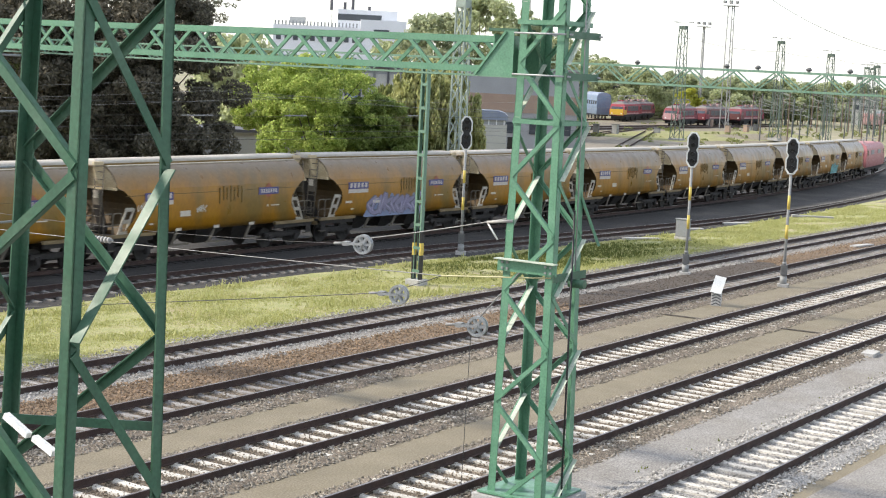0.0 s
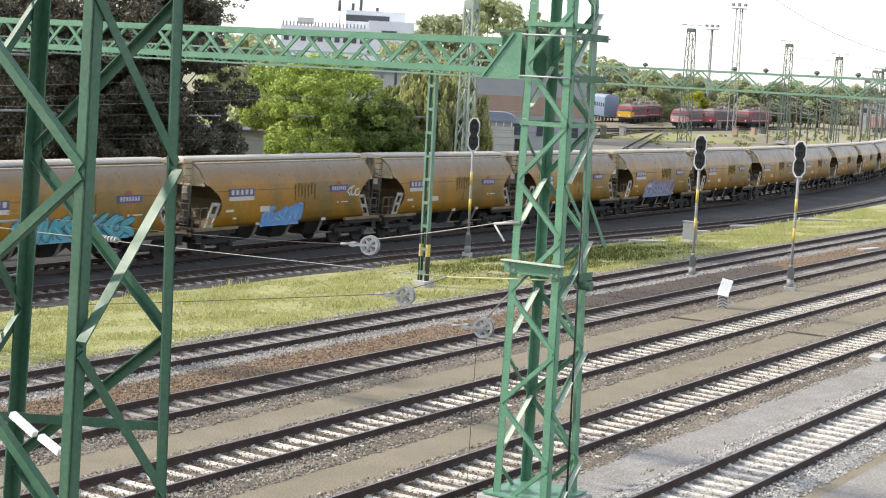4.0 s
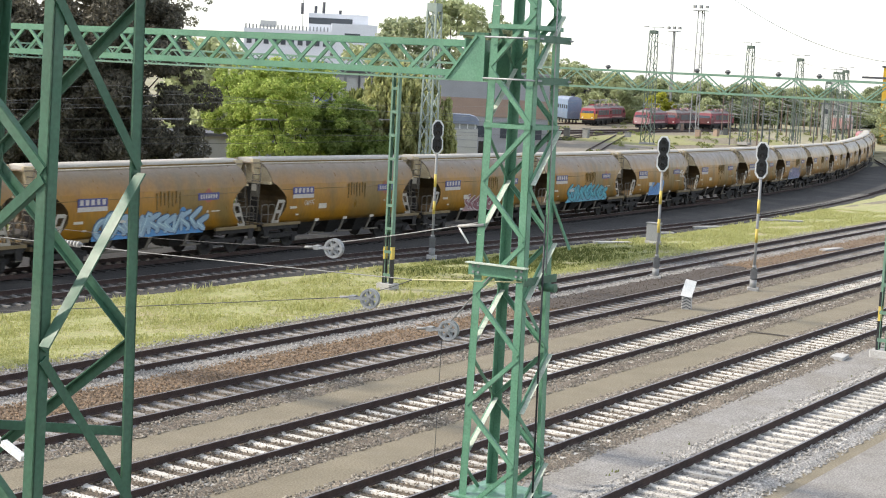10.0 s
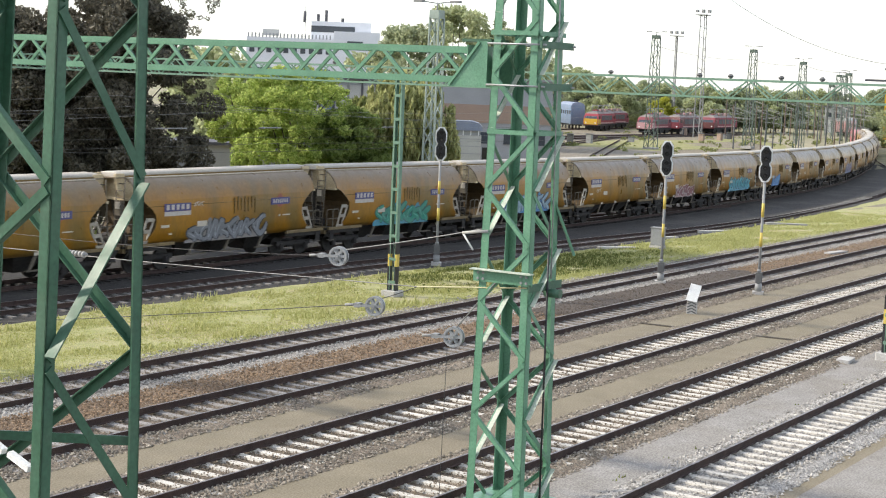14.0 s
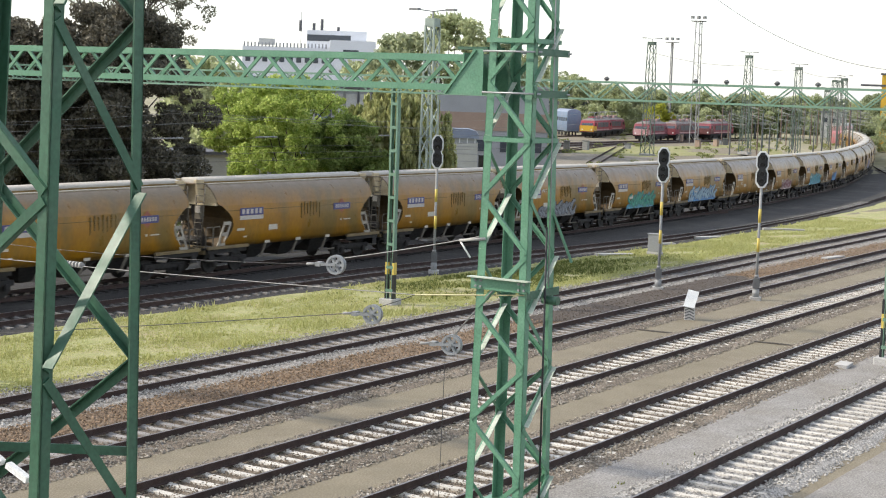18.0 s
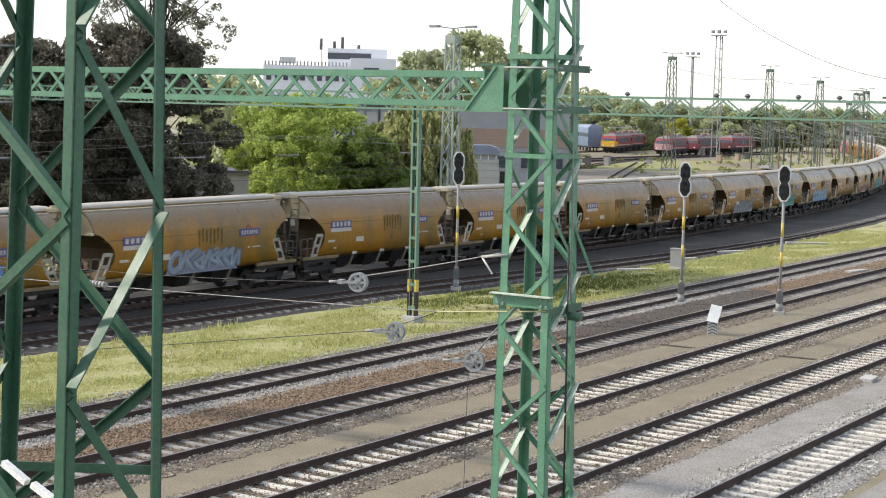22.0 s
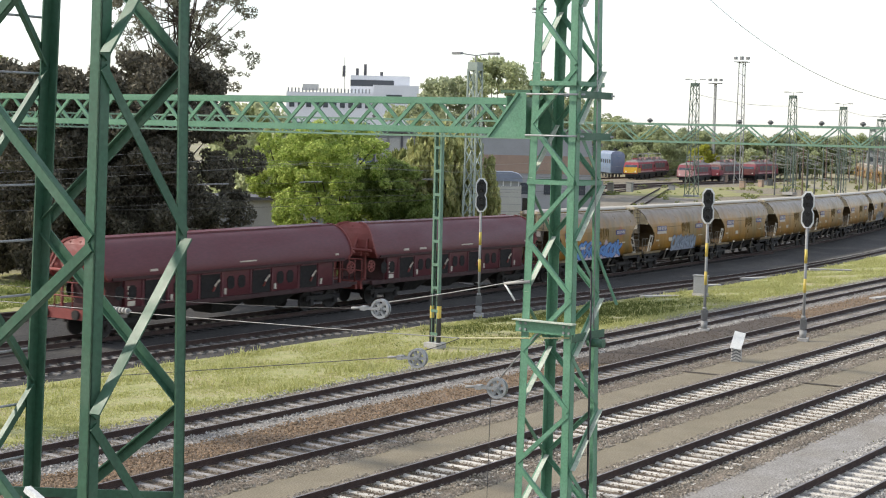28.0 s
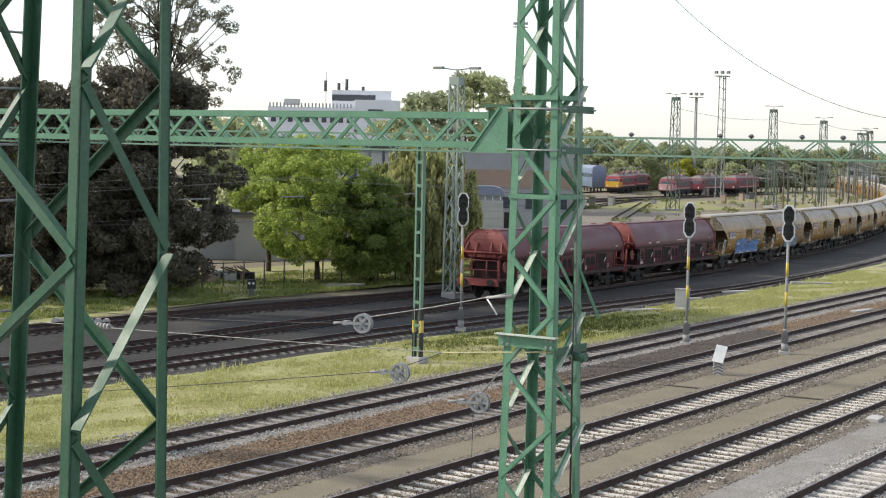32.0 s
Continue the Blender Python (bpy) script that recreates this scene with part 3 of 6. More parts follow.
def post(name, x, y, z1, label):
    """A post of two channels joined by battens, with a black and yellow band above its foot."""
    t = thing(name, pose(x, y, 0), label, "post")
    part("footing", Build().box((0, 0, 0.1), (0.7, 0.7, 0.3), bevel=0.05), CONCRETE_GREY, t)
    for sy in (-1, 1):
        ring = [(-0.102, sy * 0.18), (0.102, sy * 0.18), (0.102, sy * 0.1), (0.088, sy * 0.1), (0.088, sy * 0.16), (-0.088, sy * 0.16), (-0.088, sy * 0.1), (-0.102, sy * 0.1)]
        part("channel", Build().prism(ring[::sy], 0.2, 0.2 + z1), GREEN_OLD, t)
        for z, h, m_ in ((2.0, 0.5, BLACK), (1.5, 0.5, YELLOW_BAND), (0.74, 1.02, BLACK)):
            part("warning_band", Build().box((0, sy * 0.17, z), (0.212, 0.085, h)), m_, t, "painted warning band")
    z = 0.6
    while z < z1:
        part("batten", Build().box((-0.1, 0, z), (0.016, 0.34, 0.12)), GREEN_OLD, t)
        z += 0.95
    return t


post("gantry_post", 53.8, 36.1, 8.75, "pale green steel channel post with yellow and black base band")
post("gantry_post", 53.8, 65.8, 8.75, "pale green steel channel post")
post("gantry_post", 53.8, 15.62, 9.75, "pale green steel channel post with yellow and black base band")


def signal(x, y, z1, label, turn):
    """A colour-light signal: two white-edged black heads over one another on a banded grey post."""
    t = thing("railway_signal", pose(x, y, 0, 0, 0, turn), label, "signal", "colour-light signals")
    part("footing", Build().box((0, 0, 0.06), (0.5, 0.5, 0.16), bevel=0.04), CONCRETE_GREY, t)
    part("base_flange", Build().disc((0, 0, 0.3), (0, 0, 1), 0.16, 0.36, 10), GREY_STEEL, t)
    part("pole", Build().tube((0, 0, 0.2), (0, 0, z1 - 1.5), 0.065, 10), GREY_STEEL, t)
    for z, h in ((3.75, 0.62), (2.45, 0.62)):
        part("yellow_band", Build().tube((0, 0, z - h / 2), (0, 0, z + h / 2), 0.068, 10), YELLOW_BAND, t, "yellow painted band")
    part("pole_collar", Build().tube((0, 0, 1.0), (0, 0, 1.12), 0.1, 10), GREY_STEEL, t)
    part("cable_box", Build().box((-0.02, 0.0, 0.75), (0.26, 0.3, 0.45), bevel=0.03), GREY_DARK, t)
    zc = z1 - 0.8

    def outline(g):
        w, m_, h = 0.235 + g, 0.09 + g, 0.76 + g
        return [(-m_, -h), (m_, -h), (w, -h + 0.22), (w, -0.16), (w - 0.075, -0.02), (w - 0.075, 0.02), (w, 0.16), (w, h - 0.22), (m_, h), (-m_, h), (-w, h - 0.22), (-w, 0.16), (-w + 0.075, 0.02), (-w + 0.075, -0.02), (-w, -0.16), (-w, -h + 0.22)]
    m_ = Matrix.Translation((-0.1, 0, zc)) @ Matrix(((0, 0, 1, 0), (1, 0, 0, 0), (0, 1, 0, 0), (0, 0, 0, 1)))
    board = part("backboard", Build().prism(outline(0.045), 0.0, 0.02, m_), WHITE, t, "white-edged backboard")
    part("face", Build().prism(outline(-0.015), -0.02, -0.002, m_), BLACK, board)
    for z in (0.52, 0.2, -0.2, -0.52):
        bb = Build()
        n = 12
        v = []
        for d, r in ((-0.02, 0.115), (-0.3, 0.125)):
            v += [(-0.1 + d, r * math.cos(math.pi * i / n * 1.3 - 0.15 * math.pi), zc + z + r * math.sin(math.pi * i / n * 1.3 - 0.15 * math.pi)) for i in range(n + 1)]
        bb.add(v, [(i, i + 1, n + 2 + i, n + 1 + i) for i in range(n)], True)
        part("hood", bb, BLACK, t)
        part("lens", Build().disc((-0.125, 0, zc + z), (1, 0, 0), 0.085, 0.02, 14), GLASS_DARK, t, "unlit dark signal lens")
    part("lamp_housing", Build().box((0.02, 0, zc), (0.2, 0.28, 1.2), bevel=0.04), BLACK, t)
    part("rung", Build().bar((0.1, -0.2, 1.6), (0.1, 0.2, 1.6), 0.03), GREY_STEEL, t)
    return t


GLASS_DARK = mat("dark_lens", (0.02, 0.02, 0.025), 0.15, 0.0, bump=0, spec=0.6)
signal(66.98, 30.15, 6.55, "grey post colour-light signal with black four-lamp head", 22)
signal(66.98, 25.42, 6.6, "grey post colour-light signal with black four-lamp head", 20)
signal(64.69, 40.92, 6.65, "grey post colour-light signal seen before the freight track", 32)

cab = thing("signal_cabinet", pose(82.0, 37.2, 0), "grey metal signal cabinet on a concrete base", "cabinet")
part("plinth", Build().box((0, 0, 0.06), (0.5, 0.8, 0.16), bevel=0.03), CONCRETE_GREY, cab)
part("body", Build().box((0, 0, 0.62), (0.42, 0.72, 0.98), bevel=0.02), GREY_STEEL, cab)
part("roof", Build().box((0, 0, 1.13), (0.5, 0.8, 0.05), bevel=0.02), GREY_STEEL, cab)
part("door", Build().box((-0.22, 0, 0.62), (0.02, 0.62, 0.86)), GALV, cab)

mk = thing("shunting_marker", pose(58.95, 25.1, 0, 0, 0, 18), "white-capped concrete marker stone with black and white stripes", "marker post")
part("body", Build().box((0, 0, 0.3), (0.26, 0.4, 0.7), bevel=0.03), CONCRETE_GREY, mk)
lean_plate = [(-0.2 + 0.5 * (z - 0.5) + d, y, z) for d in (-0.025, 0.025) for y, z in ((0.25, 0.56), (-0.19, 0.5), (-0.34, 1.12), (0.1, 1.2))]
part("plate", Build().add(lean_plate, [(0, 1, 2, 3), (7, 6, 5, 4), (0, 4, 5, 1), (1, 5, 6, 2), (2, 6, 7, 3), (3, 7, 4, 0)]), WHITE, mk, "white slanted plate")
part("plate_stay", Build().bar((0.1, -0.08, 0.6), (0.0, -0.08, 0.8), 0.05), GREY_DARK, mk)
for i in range(5):
    for q in (-1, 1):
        part("black_stripe", Build().bar((-0.134, 0.0, 0.12 + i * 0.12), (-0.134, q * 0.18, 0.03 + i * 0.12), 0.045, 0.006, up=(1, 0, 0)), GREY_DARK, mk)


MAST_GREY = mat("weathered_mast_paint", (0.3, 0.36, 0.31), 0.6, 0.0, (0.22, 0.26, 0.23), 2, 0.7)


def lamp_mast(name, x, y, z1, label, w0=0.55, w1=0.3, material=None, lamps=True, bay=1.0):
    """A narrow lattice mast that carries two street lamps on its head."""
    material = material or MAST_DULL
    t = thing(name, pose(x, y, dip(x, y)), label, "lattice mast", "yard lamp masts")
    part("footing", Build().box((0, 0, 0.1), (w0 * 2.4, w0 * 2.4, 0.4), bevel=0.05), CONCRETE_GREY, t)
    zt = z1 - 0.9

    def corner(sx, sy, z):
        k = z / zt
        return Vector((sx * (w0 + (w1 - w0) * k), sy * (w0 + (w1 - w0) * k), z))
    for sx in (-1, 1):
        for sy in (-1, 1):
            part("leg", Build().bar(corner(sx, sy, 0.1), corner(sx, sy, zt), 0.1), material, t)
    n = round(zt / bay)
    for p, q in (((-1, -1), (-1, 1)), ((1, -1), (1, 1)), ((-1, -1), (1, -1)), ((-1, 1), (1, 1))):
        for i in range(n):
            za, zb = 0.2 + (zt - 0.2) * i / n, 0.2 + (zt - 0.2) * (i + 1) / n
            a, c = (corner(*p, za), corner(*q, zb)) if i % 2 else (corner(*q, za), corner(*p, zb))
            part("brace", Build().bar(a, c, 0.06), material, t)
    if lamps:
        part("head_box", Build().box((0, 0, zt + 0.15), (w1 * 2.2, w1 * 2.2, 0.5)), material, t)
        part("lamp_stem", Build().tube((0, 0, zt), (0, 0, z1 - 0.05), 0.05, 6), GREY_STEEL, t)
        for s in (-1, 1):
            part("lamp_arm", Build().bar((0, 0, z1 - 0.1), (s * 0.3, s * -0.7, z1), 0.06), GREY_STEEL, t)
            part("lamp_head", Build().box((s * 0.45, s * -1.0, z1 + 0.02), (0.3, 0.75, 0.14), bevel=0.08), GREY_STEEL, t, "grey street lamp head")
    return t


lamp_mast("lamp_mast", 80.4, 51.5, 13.7, "grey-green lattice mast with two street lamps beside the siding", 0.42, 0.3, MAST_GREY)


# the freight train
SPEED, GAP_S, PITCH = 8.247, 45.85, 14.1
# dusty tan; sky light on the upper sides is painted in with it
TOP_TONE = (0.165, 0.128, 0.084)
YELLOW = mat("wagon_yellow", (0.3, 0.138, 0.004), 0.38, 0.0, (0.225, 0.102, 0.006), 0.9, 0.8, 12, 0.2, 0.03, stain=(0.11, 0.085, 0.028), stain_scale=0.6, stain_amount=0.7, stretch=(1, 1, 0.35), top_tone=(TOP_TONE, 3.0, 3.8))
TAN = mat("wagon_dusty_top", (0.185, 0.145, 0.098), 0.5, 0.0, (0.17, 0.13, 0.078), 0.7, 0.8, 12, 0.25, 0.03, stain=(0.15, 0.12, 0.08), stain_scale=0.9, stain_amount=0.4)
# cream lifted to paint in sun on the wagon ends
END_PALE = mat("sunlit_pale_end", (0.5, 0.42, 0.28), 0.75, 0.0, (0.38, 0.29, 0.17), 2.0, 0.8, 20, 0.3, 0.1)
ROOF_PALE = mat("pale_dusty_roof", (0.42, 0.39, 0.34), 0.6, 0.0, (0.33, 0.3, 0.25), 0.8, 0.7, 14, 0.2, 0.03)
# white strut paint greyed to take in the shade between wagons
STRUT_PALE = mat("shade_grey_strut", (0.4, 0.37, 0.31), 0.7, 0.0, (0.2, 0.17, 0.13), 2.5, 0.7)
STRUT_DARK = mat("grimy_strut", (0.13, 0.112, 0.086), 0.8, 0.0, (0.07, 0.06, 0.048), 3, 0.6)
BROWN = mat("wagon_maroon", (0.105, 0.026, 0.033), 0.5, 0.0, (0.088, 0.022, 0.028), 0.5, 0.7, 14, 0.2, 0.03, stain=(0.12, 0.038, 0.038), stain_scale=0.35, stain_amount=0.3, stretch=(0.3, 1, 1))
# maroon made lighter: sun on the wagon's end is painted in
BROWN_LIT = mat("wagon_sunlit_maroon", (0.2, 0.045, 0.038), 0.6, 0.0, (0.14, 0.034, 0.03), 1.5, 0.7)
UNDER = mat("grimy_underframe", (0.02, 0.018, 0.017), 0.85, 0.0, (0.035, 0.03, 0.026), 3, 0.7)
WHEEL_STEEL = mat("wheel_steel", (0.025, 0.022, 0.02), 0.7, 0.2, (0.04, 0.034, 0.03), 3, 0.6)
PALE_DIRT = mat("dusty_white_paint", (0.55, 0.5, 0.42), 0.7, 0.0, (0.4, 0.35, 0.28), 3, 0.7)
SILL = mat("dusty_sill", (0.2, 0.145, 0.07), 0.75, 0.0, (0.12, 0.09, 0.05), 2, 0.8)
BLUE_SIGN = mat("blue_sign_paint", (0.055, 0.055, 0.17), 0.5, 0.0, (0.09, 0.09, 0.2), 6, 0.5, bump=0)
RED_SIGN = mat("red_sign_paint", (0.3, 0.1, 0.06), 0.5, 0.0, bump=0)
LOCO_RED = mat("locomotive_red", (0.37, 0.14, 0.145), 0.5, 0.0, (0.3, 0.1, 0.11), 1.5, 0.6)


def hull(levels, ends=True, sides=True, smooth=True):
    """A body of stacked outlines: (height, half width, half length); its ends may be left to another part."""
    bb = Build()
    n = len(levels)
    if sides:
        for sy in (-1, 1):
            v = [p for z, w, u in levels for p in ((-u * sy * -1, sy * w, z), (u * sy * -1, sy * w, z))]
            bb.add(v, [(2 * i + 1, 2 * i, 2 * i + 2, 2 * i + 3) for i in range(n - 1)], smooth)
        for z, w, u, up in ((*levels[0], False), (*levels[-1], True)):
            v = [(-u, -w, z), (u, -w, z), (u, w, z), (-u, w, z)]
            bb.add(v if up else v[::-1], [(0, 1, 2, 3)])
    if ends:
        for sx in ((-1, 1) if ends is True else (ends,)):
            v = [p for z, w, u in levels for p in ((sx * u, -w * sx, z), (sx * u, w * sx, z))]
            bb.add(v, [(2 * i, 2 * i + 1, 2 * i + 3, 2 * i + 2) for i in range(n - 1)], smooth)
    return bb


def side_w(levels, z):
    for (za, wa, _), (zb, wb, _) in zip(levels, levels[1:]):
        if za <= z <= zb:
            return wa + (wb - wa) * (z - za) / (zb - za)
    return levels[-1][1]


def wagon_bogie(parent, x, material):
    bg = part("bogie", Build().box((0, 0, 0.55), (0.5, 1.9, 0.3)), material, parent, at=pose(x, 0, 0))
    for s in (-1, 1):
        part("side_frame", Build().bar((-1.25, s * 1.05, 0.62), (1.25, s * 1.05, 0.62), 0.14, 0.22), material, bg)
        for u in (-0.9, 0.9):
            part("axle_box", Build().box((u, s * 1.1, 0.46), (0.26, 0.2, 0.3), bevel=0.04), material, bg)
            part("wheel", Build().disc((u, s * 0.75, 0.46), (0, 1, 0), 0.46, 0.13, 20), WHEEL_STEEL, bg)
    return bg


GRAIN = [(1.16, 1.1, 5.55), (1.28, 1.33, 5.5), (1.42, 1.41, 5.38), (1.75, 1.45, 5.05), (1.95, 1.462, 4.9), (2.2, 1.47, 4.86), (2.45, 1.47, 4.9), (2.7, 1.46, 5.12), (2.9, 1.44, 5.38), (3.06, 1.42, 5.6)]
GRAIN_TOP = [(3.06, 1.42, 5.62), (3.14, 1.395, 5.8), (3.2, 1.375, 5.86), (3.35, 1.33, 5.88), (3.5, 1.26, 5.88), (3.64, 1.17, 5.88), (3.76, 1.06, 5.88), (3.86, 0.95, 5.88), (3.95, 0.82, 5.88), (4.02, 0.68, 5.87), (4.05, 0.58, 5.86)]


def rounded(parts, cx, y, cz, w, h, t, m=None):
    """A flat plate with clipped corners, upright along the wagon's side."""
    c = min(w, h) * 0.25
    ring = [(-w / 2 + c, -h / 2), (w / 2 - c, -h / 2), (w / 2, -h / 2 + c), (w / 2, h / 2 - c), (w / 2 - c, h / 2), (-w / 2 + c, h / 2), (-w / 2, h / 2 - c), (-w / 2, -h / 2 + c)]
    return parts.prism(ring, -t / 2, t / 2, Matrix.Translation((cx, y, cz)) @ (m or Matrix.Identity(4)) @ Matrix(((1, 0, 0, 0), (0, 0, -1, 0), (0, 1, 0, 0), (0, 0, 0, 1))))


def grain_wagon():
    t = thing("grain_wagon", Matrix.Identity(4), "yellow bogie grain hopper wagon with tan upper sides", "freight wagon", "yellow grain hopper train")
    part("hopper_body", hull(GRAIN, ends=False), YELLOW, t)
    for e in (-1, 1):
        part("end_slope", hull(GRAIN, ends=e, sides=False, smooth=False), END_DARK, t, "dark brown sloping end wall")
    top = part("upper_body", hull(GRAIN_TOP, ends=False), YELLOW, t, "upper sides toned dusty tan with painted-in sky light")
    for e in (-1, 1):
        part("end_plate", hull(GRAIN_TOP, ends=e, sides=False, smooth=False), TAN, top)
        part("corner_plate", Build().prism([(-1.36, 3.16), (1.36, 3.16), (1.34, 3.3), (1.0, 3.76), (0.6, 3.99), (-0.6, 3.99), (-1.0, 3.76), (-1.34, 3.3)], 0.0, 0.012, Matrix.Translation((e * 5.9 - (0.012 if e < 0 else 0), 0, 0)) @ Matrix(((0, 0, 1, 0), (1, 0, 0, 0), (0, 1, 0, 0), (0, 0, 0, 1)))), END_PALE, top, "pale end plate in a sunlit tone")
        part("end_lip", Build().box((e * 5.92, 0, 3.12), (0.14, 2.72, 0.1)), END_PALE, top)
        for y in (-0.55, 0.5):
            part("hatch_bracket", Build().prism([(5.93, 3.25), (6.2, 3.3), (6.42, 4.1), (6.42, 4.2), (5.9, 4.2)], -0.06, 0.06, Matrix.Translation((0, y, 0)) @ Matrix(((e, 0, 0, 0), (0, 0, 1, 0), (0, 1, 0, 0), (0, 0, 0, 1)))), END_PALE, t, "pale hatch bracket in a sunlit tone")
        part("end_walkway", Build().box((e * 6.15, 0.0, 4.03), (0.55, 1.3, 0.05)), TAN, t)
    part("roof_hatch", hull([(4.03, 0.5, 6.2), (4.16, 0.54, 6.2), (4.23, 0.46, 6.18), (4.27, 0.22, 6.15)]), ROOF_PALE, t, "long pale grey roof hatch cover")
    for s in (-1, 1):
        part("hatch_rail", Build().box((0, s * 0.57, 4.07), (12.2, 0.06, 0.08)), GRIME, t)
        for e in (-1, 1):
            part("side_sill", Build().box((e * 5.15, s * 1.43, 1.2), (2.75, 0.12, 0.13)), SILL, t, "dusty side sill")
            part("sill_web", Build().box((e * 5.15, s * 1.37, 1.05), (2.6, 0.06, 0.2)), UNDER, t)
        # pale tube puts in the lit line along the roof edge
        part("roof_edge", Build().tube((-5.85, s * 0.72, 4.02), (5.85, s * 0.72, 4.02), 0.032, 6), PALE_DIRT, t, "roof edge as a pale line of painted light")
        part("waist_seam", Build().tube((-5.45, s * 1.452, 2.82), (5.45, s * 1.452, 2.82), 0.012, 5), GRIME, t)
        # ribs low on the body, name board and number panels
        for i in range(7):
            part("rib", Build().box((0.05 + i * 0.235, s * 1.475, 2.62 + 0.07 * (i % 2) + 0.04 * (i % 3)), (0.05, 0.03, 0.72 - 0.09 * (i % 3))), GRIME, t)
        w = side_w(GRAIN, 2.65)
        brd = part("name_board", Build().box((-3.6, s * (w + 0.012), 2.74), (1.62, 0.016, 0.34)), BLUE_SIGN, t, "faded blue and white name board")
        part("board_bar", Build().box((-3.6, s * (w + 0.014), 2.47), (1.62, 0.014, 0.18)), PALE_SIGN, brd)
        for q in range(5):
            part("board_bar", Build().box((-4.2 + q * 0.3, s * (w + 0.023), 2.75), (0.17, 0.01, 0.22)), PALE_SIGN, brd)
        emb = part("emblem", Build().box((3.25, s * (w + 0.012), 2.72), (1.35, 0.016, 0.32)), BLUE_SIGN, t, "faded blue owner emblem with red diamond")
        for q in range(7):
            part("emblem_bar", Build().box((2.77 + q * 0.16, s * (w + 0.023), 2.72), (0.085, 0.01, 0.18)), PALE_SIGN, emb)
        part("emblem_diamond", Build().prism([(2.85, 0), (3.25, -0.38), (3.65, 0), (3.25, 0.38)], 0.0, 0.004, Matrix.Translation((0, s * (w + 0.004), 2.72)) @ Matrix(((1, 0, 0, 0), (0, 0, s, 0), (0, 1, 0, 0), (0, 0, 0, 1)))), RED_SIGN, emb)
        for x, z, ww, h in ((-4.35, 1.95, 0.5, 0.11), (-2.05, 1.95, 0.62, 0.24), (3.7, 2.05, 0.55, 0.05), (3.2, 2.05, 0.12, 0.09), (-2.3, 1.3, 0.34, 0.18), (0.0, 1.3, 0.34, 0.18), (2.3, 1.3, 0.34, 0.18), (-4.0, 1.6, 0.2, 0.07)):
            yy = side_w(GRAIN, z) + 0.012
            part("data_panel", Build().box((x, s * yy, z), (ww, 0.014, h)), PALE_DIRT, t, "small whitish data panel")
    for e in (-1, 1):
        # end platform, perforated struts, looped railings, centre ladder with a sign box
        part("end_platform", Build().box((e * 5.95, 0, 1.16), (1.3, 2.6, 0.1)), UNDER, t)
        part("headstock", Build().box((e * 6.5, 0, 1.1), (0.16, 2.5, 0.36)), SILL, t)
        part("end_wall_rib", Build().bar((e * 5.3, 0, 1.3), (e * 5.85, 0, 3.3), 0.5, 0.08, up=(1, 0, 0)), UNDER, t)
        for s in (-1, 1):
            x0 = 4.98
            bb = Build()
            bb.bar((e * (x0 - 0.06), s * 1.38, 2.3), (e * (x0 + 0.42), s * 1.38, 1.25), 0.1, 0.04, up=(0, 1, 0))
            bb.bar((e * (x0 + 0.34), s * 1.38, 2.34), (e * (x0 + 0.8), s * 1.38, 1.25), 0.1, 0.04, up=(0, 1, 0))
            for z, k in ((2.26, 0.0), (1.78, 0.2), (1.3, 0.4)):
                bb.bar((e * (x0 + k), s * 1.38, z), (e * (x0 + k + 0.4), s * 1.38, z), 0.15, 0.04, up=(0, 1, 0))
            part("end_strut", bb, STRUT_PALE, t, "whitish perforated end strut in a shaded tone")
            bb = Build()
            for x, wd in ((5.75, 0.24), (6.25, 0.24)):
                bb.line([(e * (x - wd), s * 1.3, 1.2), (e * (x - wd), s * 1.3, 2.0), (e * (x - wd * 0.7), s * 1.3, 2.12), (e * (x + wd * 0.7), s * 1.3, 2.12), (e * (x + wd), s * 1.3, 2.0), (e * (x + wd), s * 1.3, 1.2)], 0.026, 6)
                bb.tube((e * (x - wd), s * 1.3, 1.66), (e * (x + wd), s * 1.3, 1.66), 0.02, 6)
            part("platform_railing", bb, STRUT_DARK, t, "grimy tubular platform railing")
            buf = part("buffer", Build().tube((e * 6.5, s * 0.875, 1.05), (e * 6.7, s * 0.875, 1.05), 0.13, 12), UNDER, t)
            part("buffer_plate", Build().disc((e * 6.73, s * 0.875, 1.05), (1, 0, 0), 0.23, 0.05, 16), UNDER, buf)
            part("corner_step", Build().box((e * 6.2, s * 1.32, 0.62), (0.4, 0.2, 0.04)), STRUT_DARK, t)
            part("step_hanger", Build().box((e * 6.2, s * 1.4, 0.86), (0.32, 0.03, 0.5)), UNDER, t)
        bb = Build()
        for y in (-0.95, -0.5):
            bb.tube((e * 6.4, y, 1.2), (e * 6.2, y, 4.0), 0.026, 6)
        for i in range(9):
            bb.tube((e * (6.39 - i * 0.021), -0.95, 1.4 + i * 0.3), (e * (6.39 - i * 0.021), -0.5, 1.4 + i * 0.3), 0.02, 5)
        part("ladder", bb, STRUT_DARK, t, "grimy end ladder")
        sg = part("sign_box", Build().box((e * 6.33, -0.72, 2.78), (0.1, 0.36, 0.62)), STRUT_DARK, t, "grimy sign box on the ladder")
        part("sign_plate", Build().box((e * 6.39, -0.72, 2.9), (0.016, 0.26, 0.3)), PALE_DIRT, sg)
        part("air_tank", Build().tube((e * 5.7, -0.5, 1.42), (e * 5.7, 0.7, 1.42), 0.2, 12), UNDER, t)
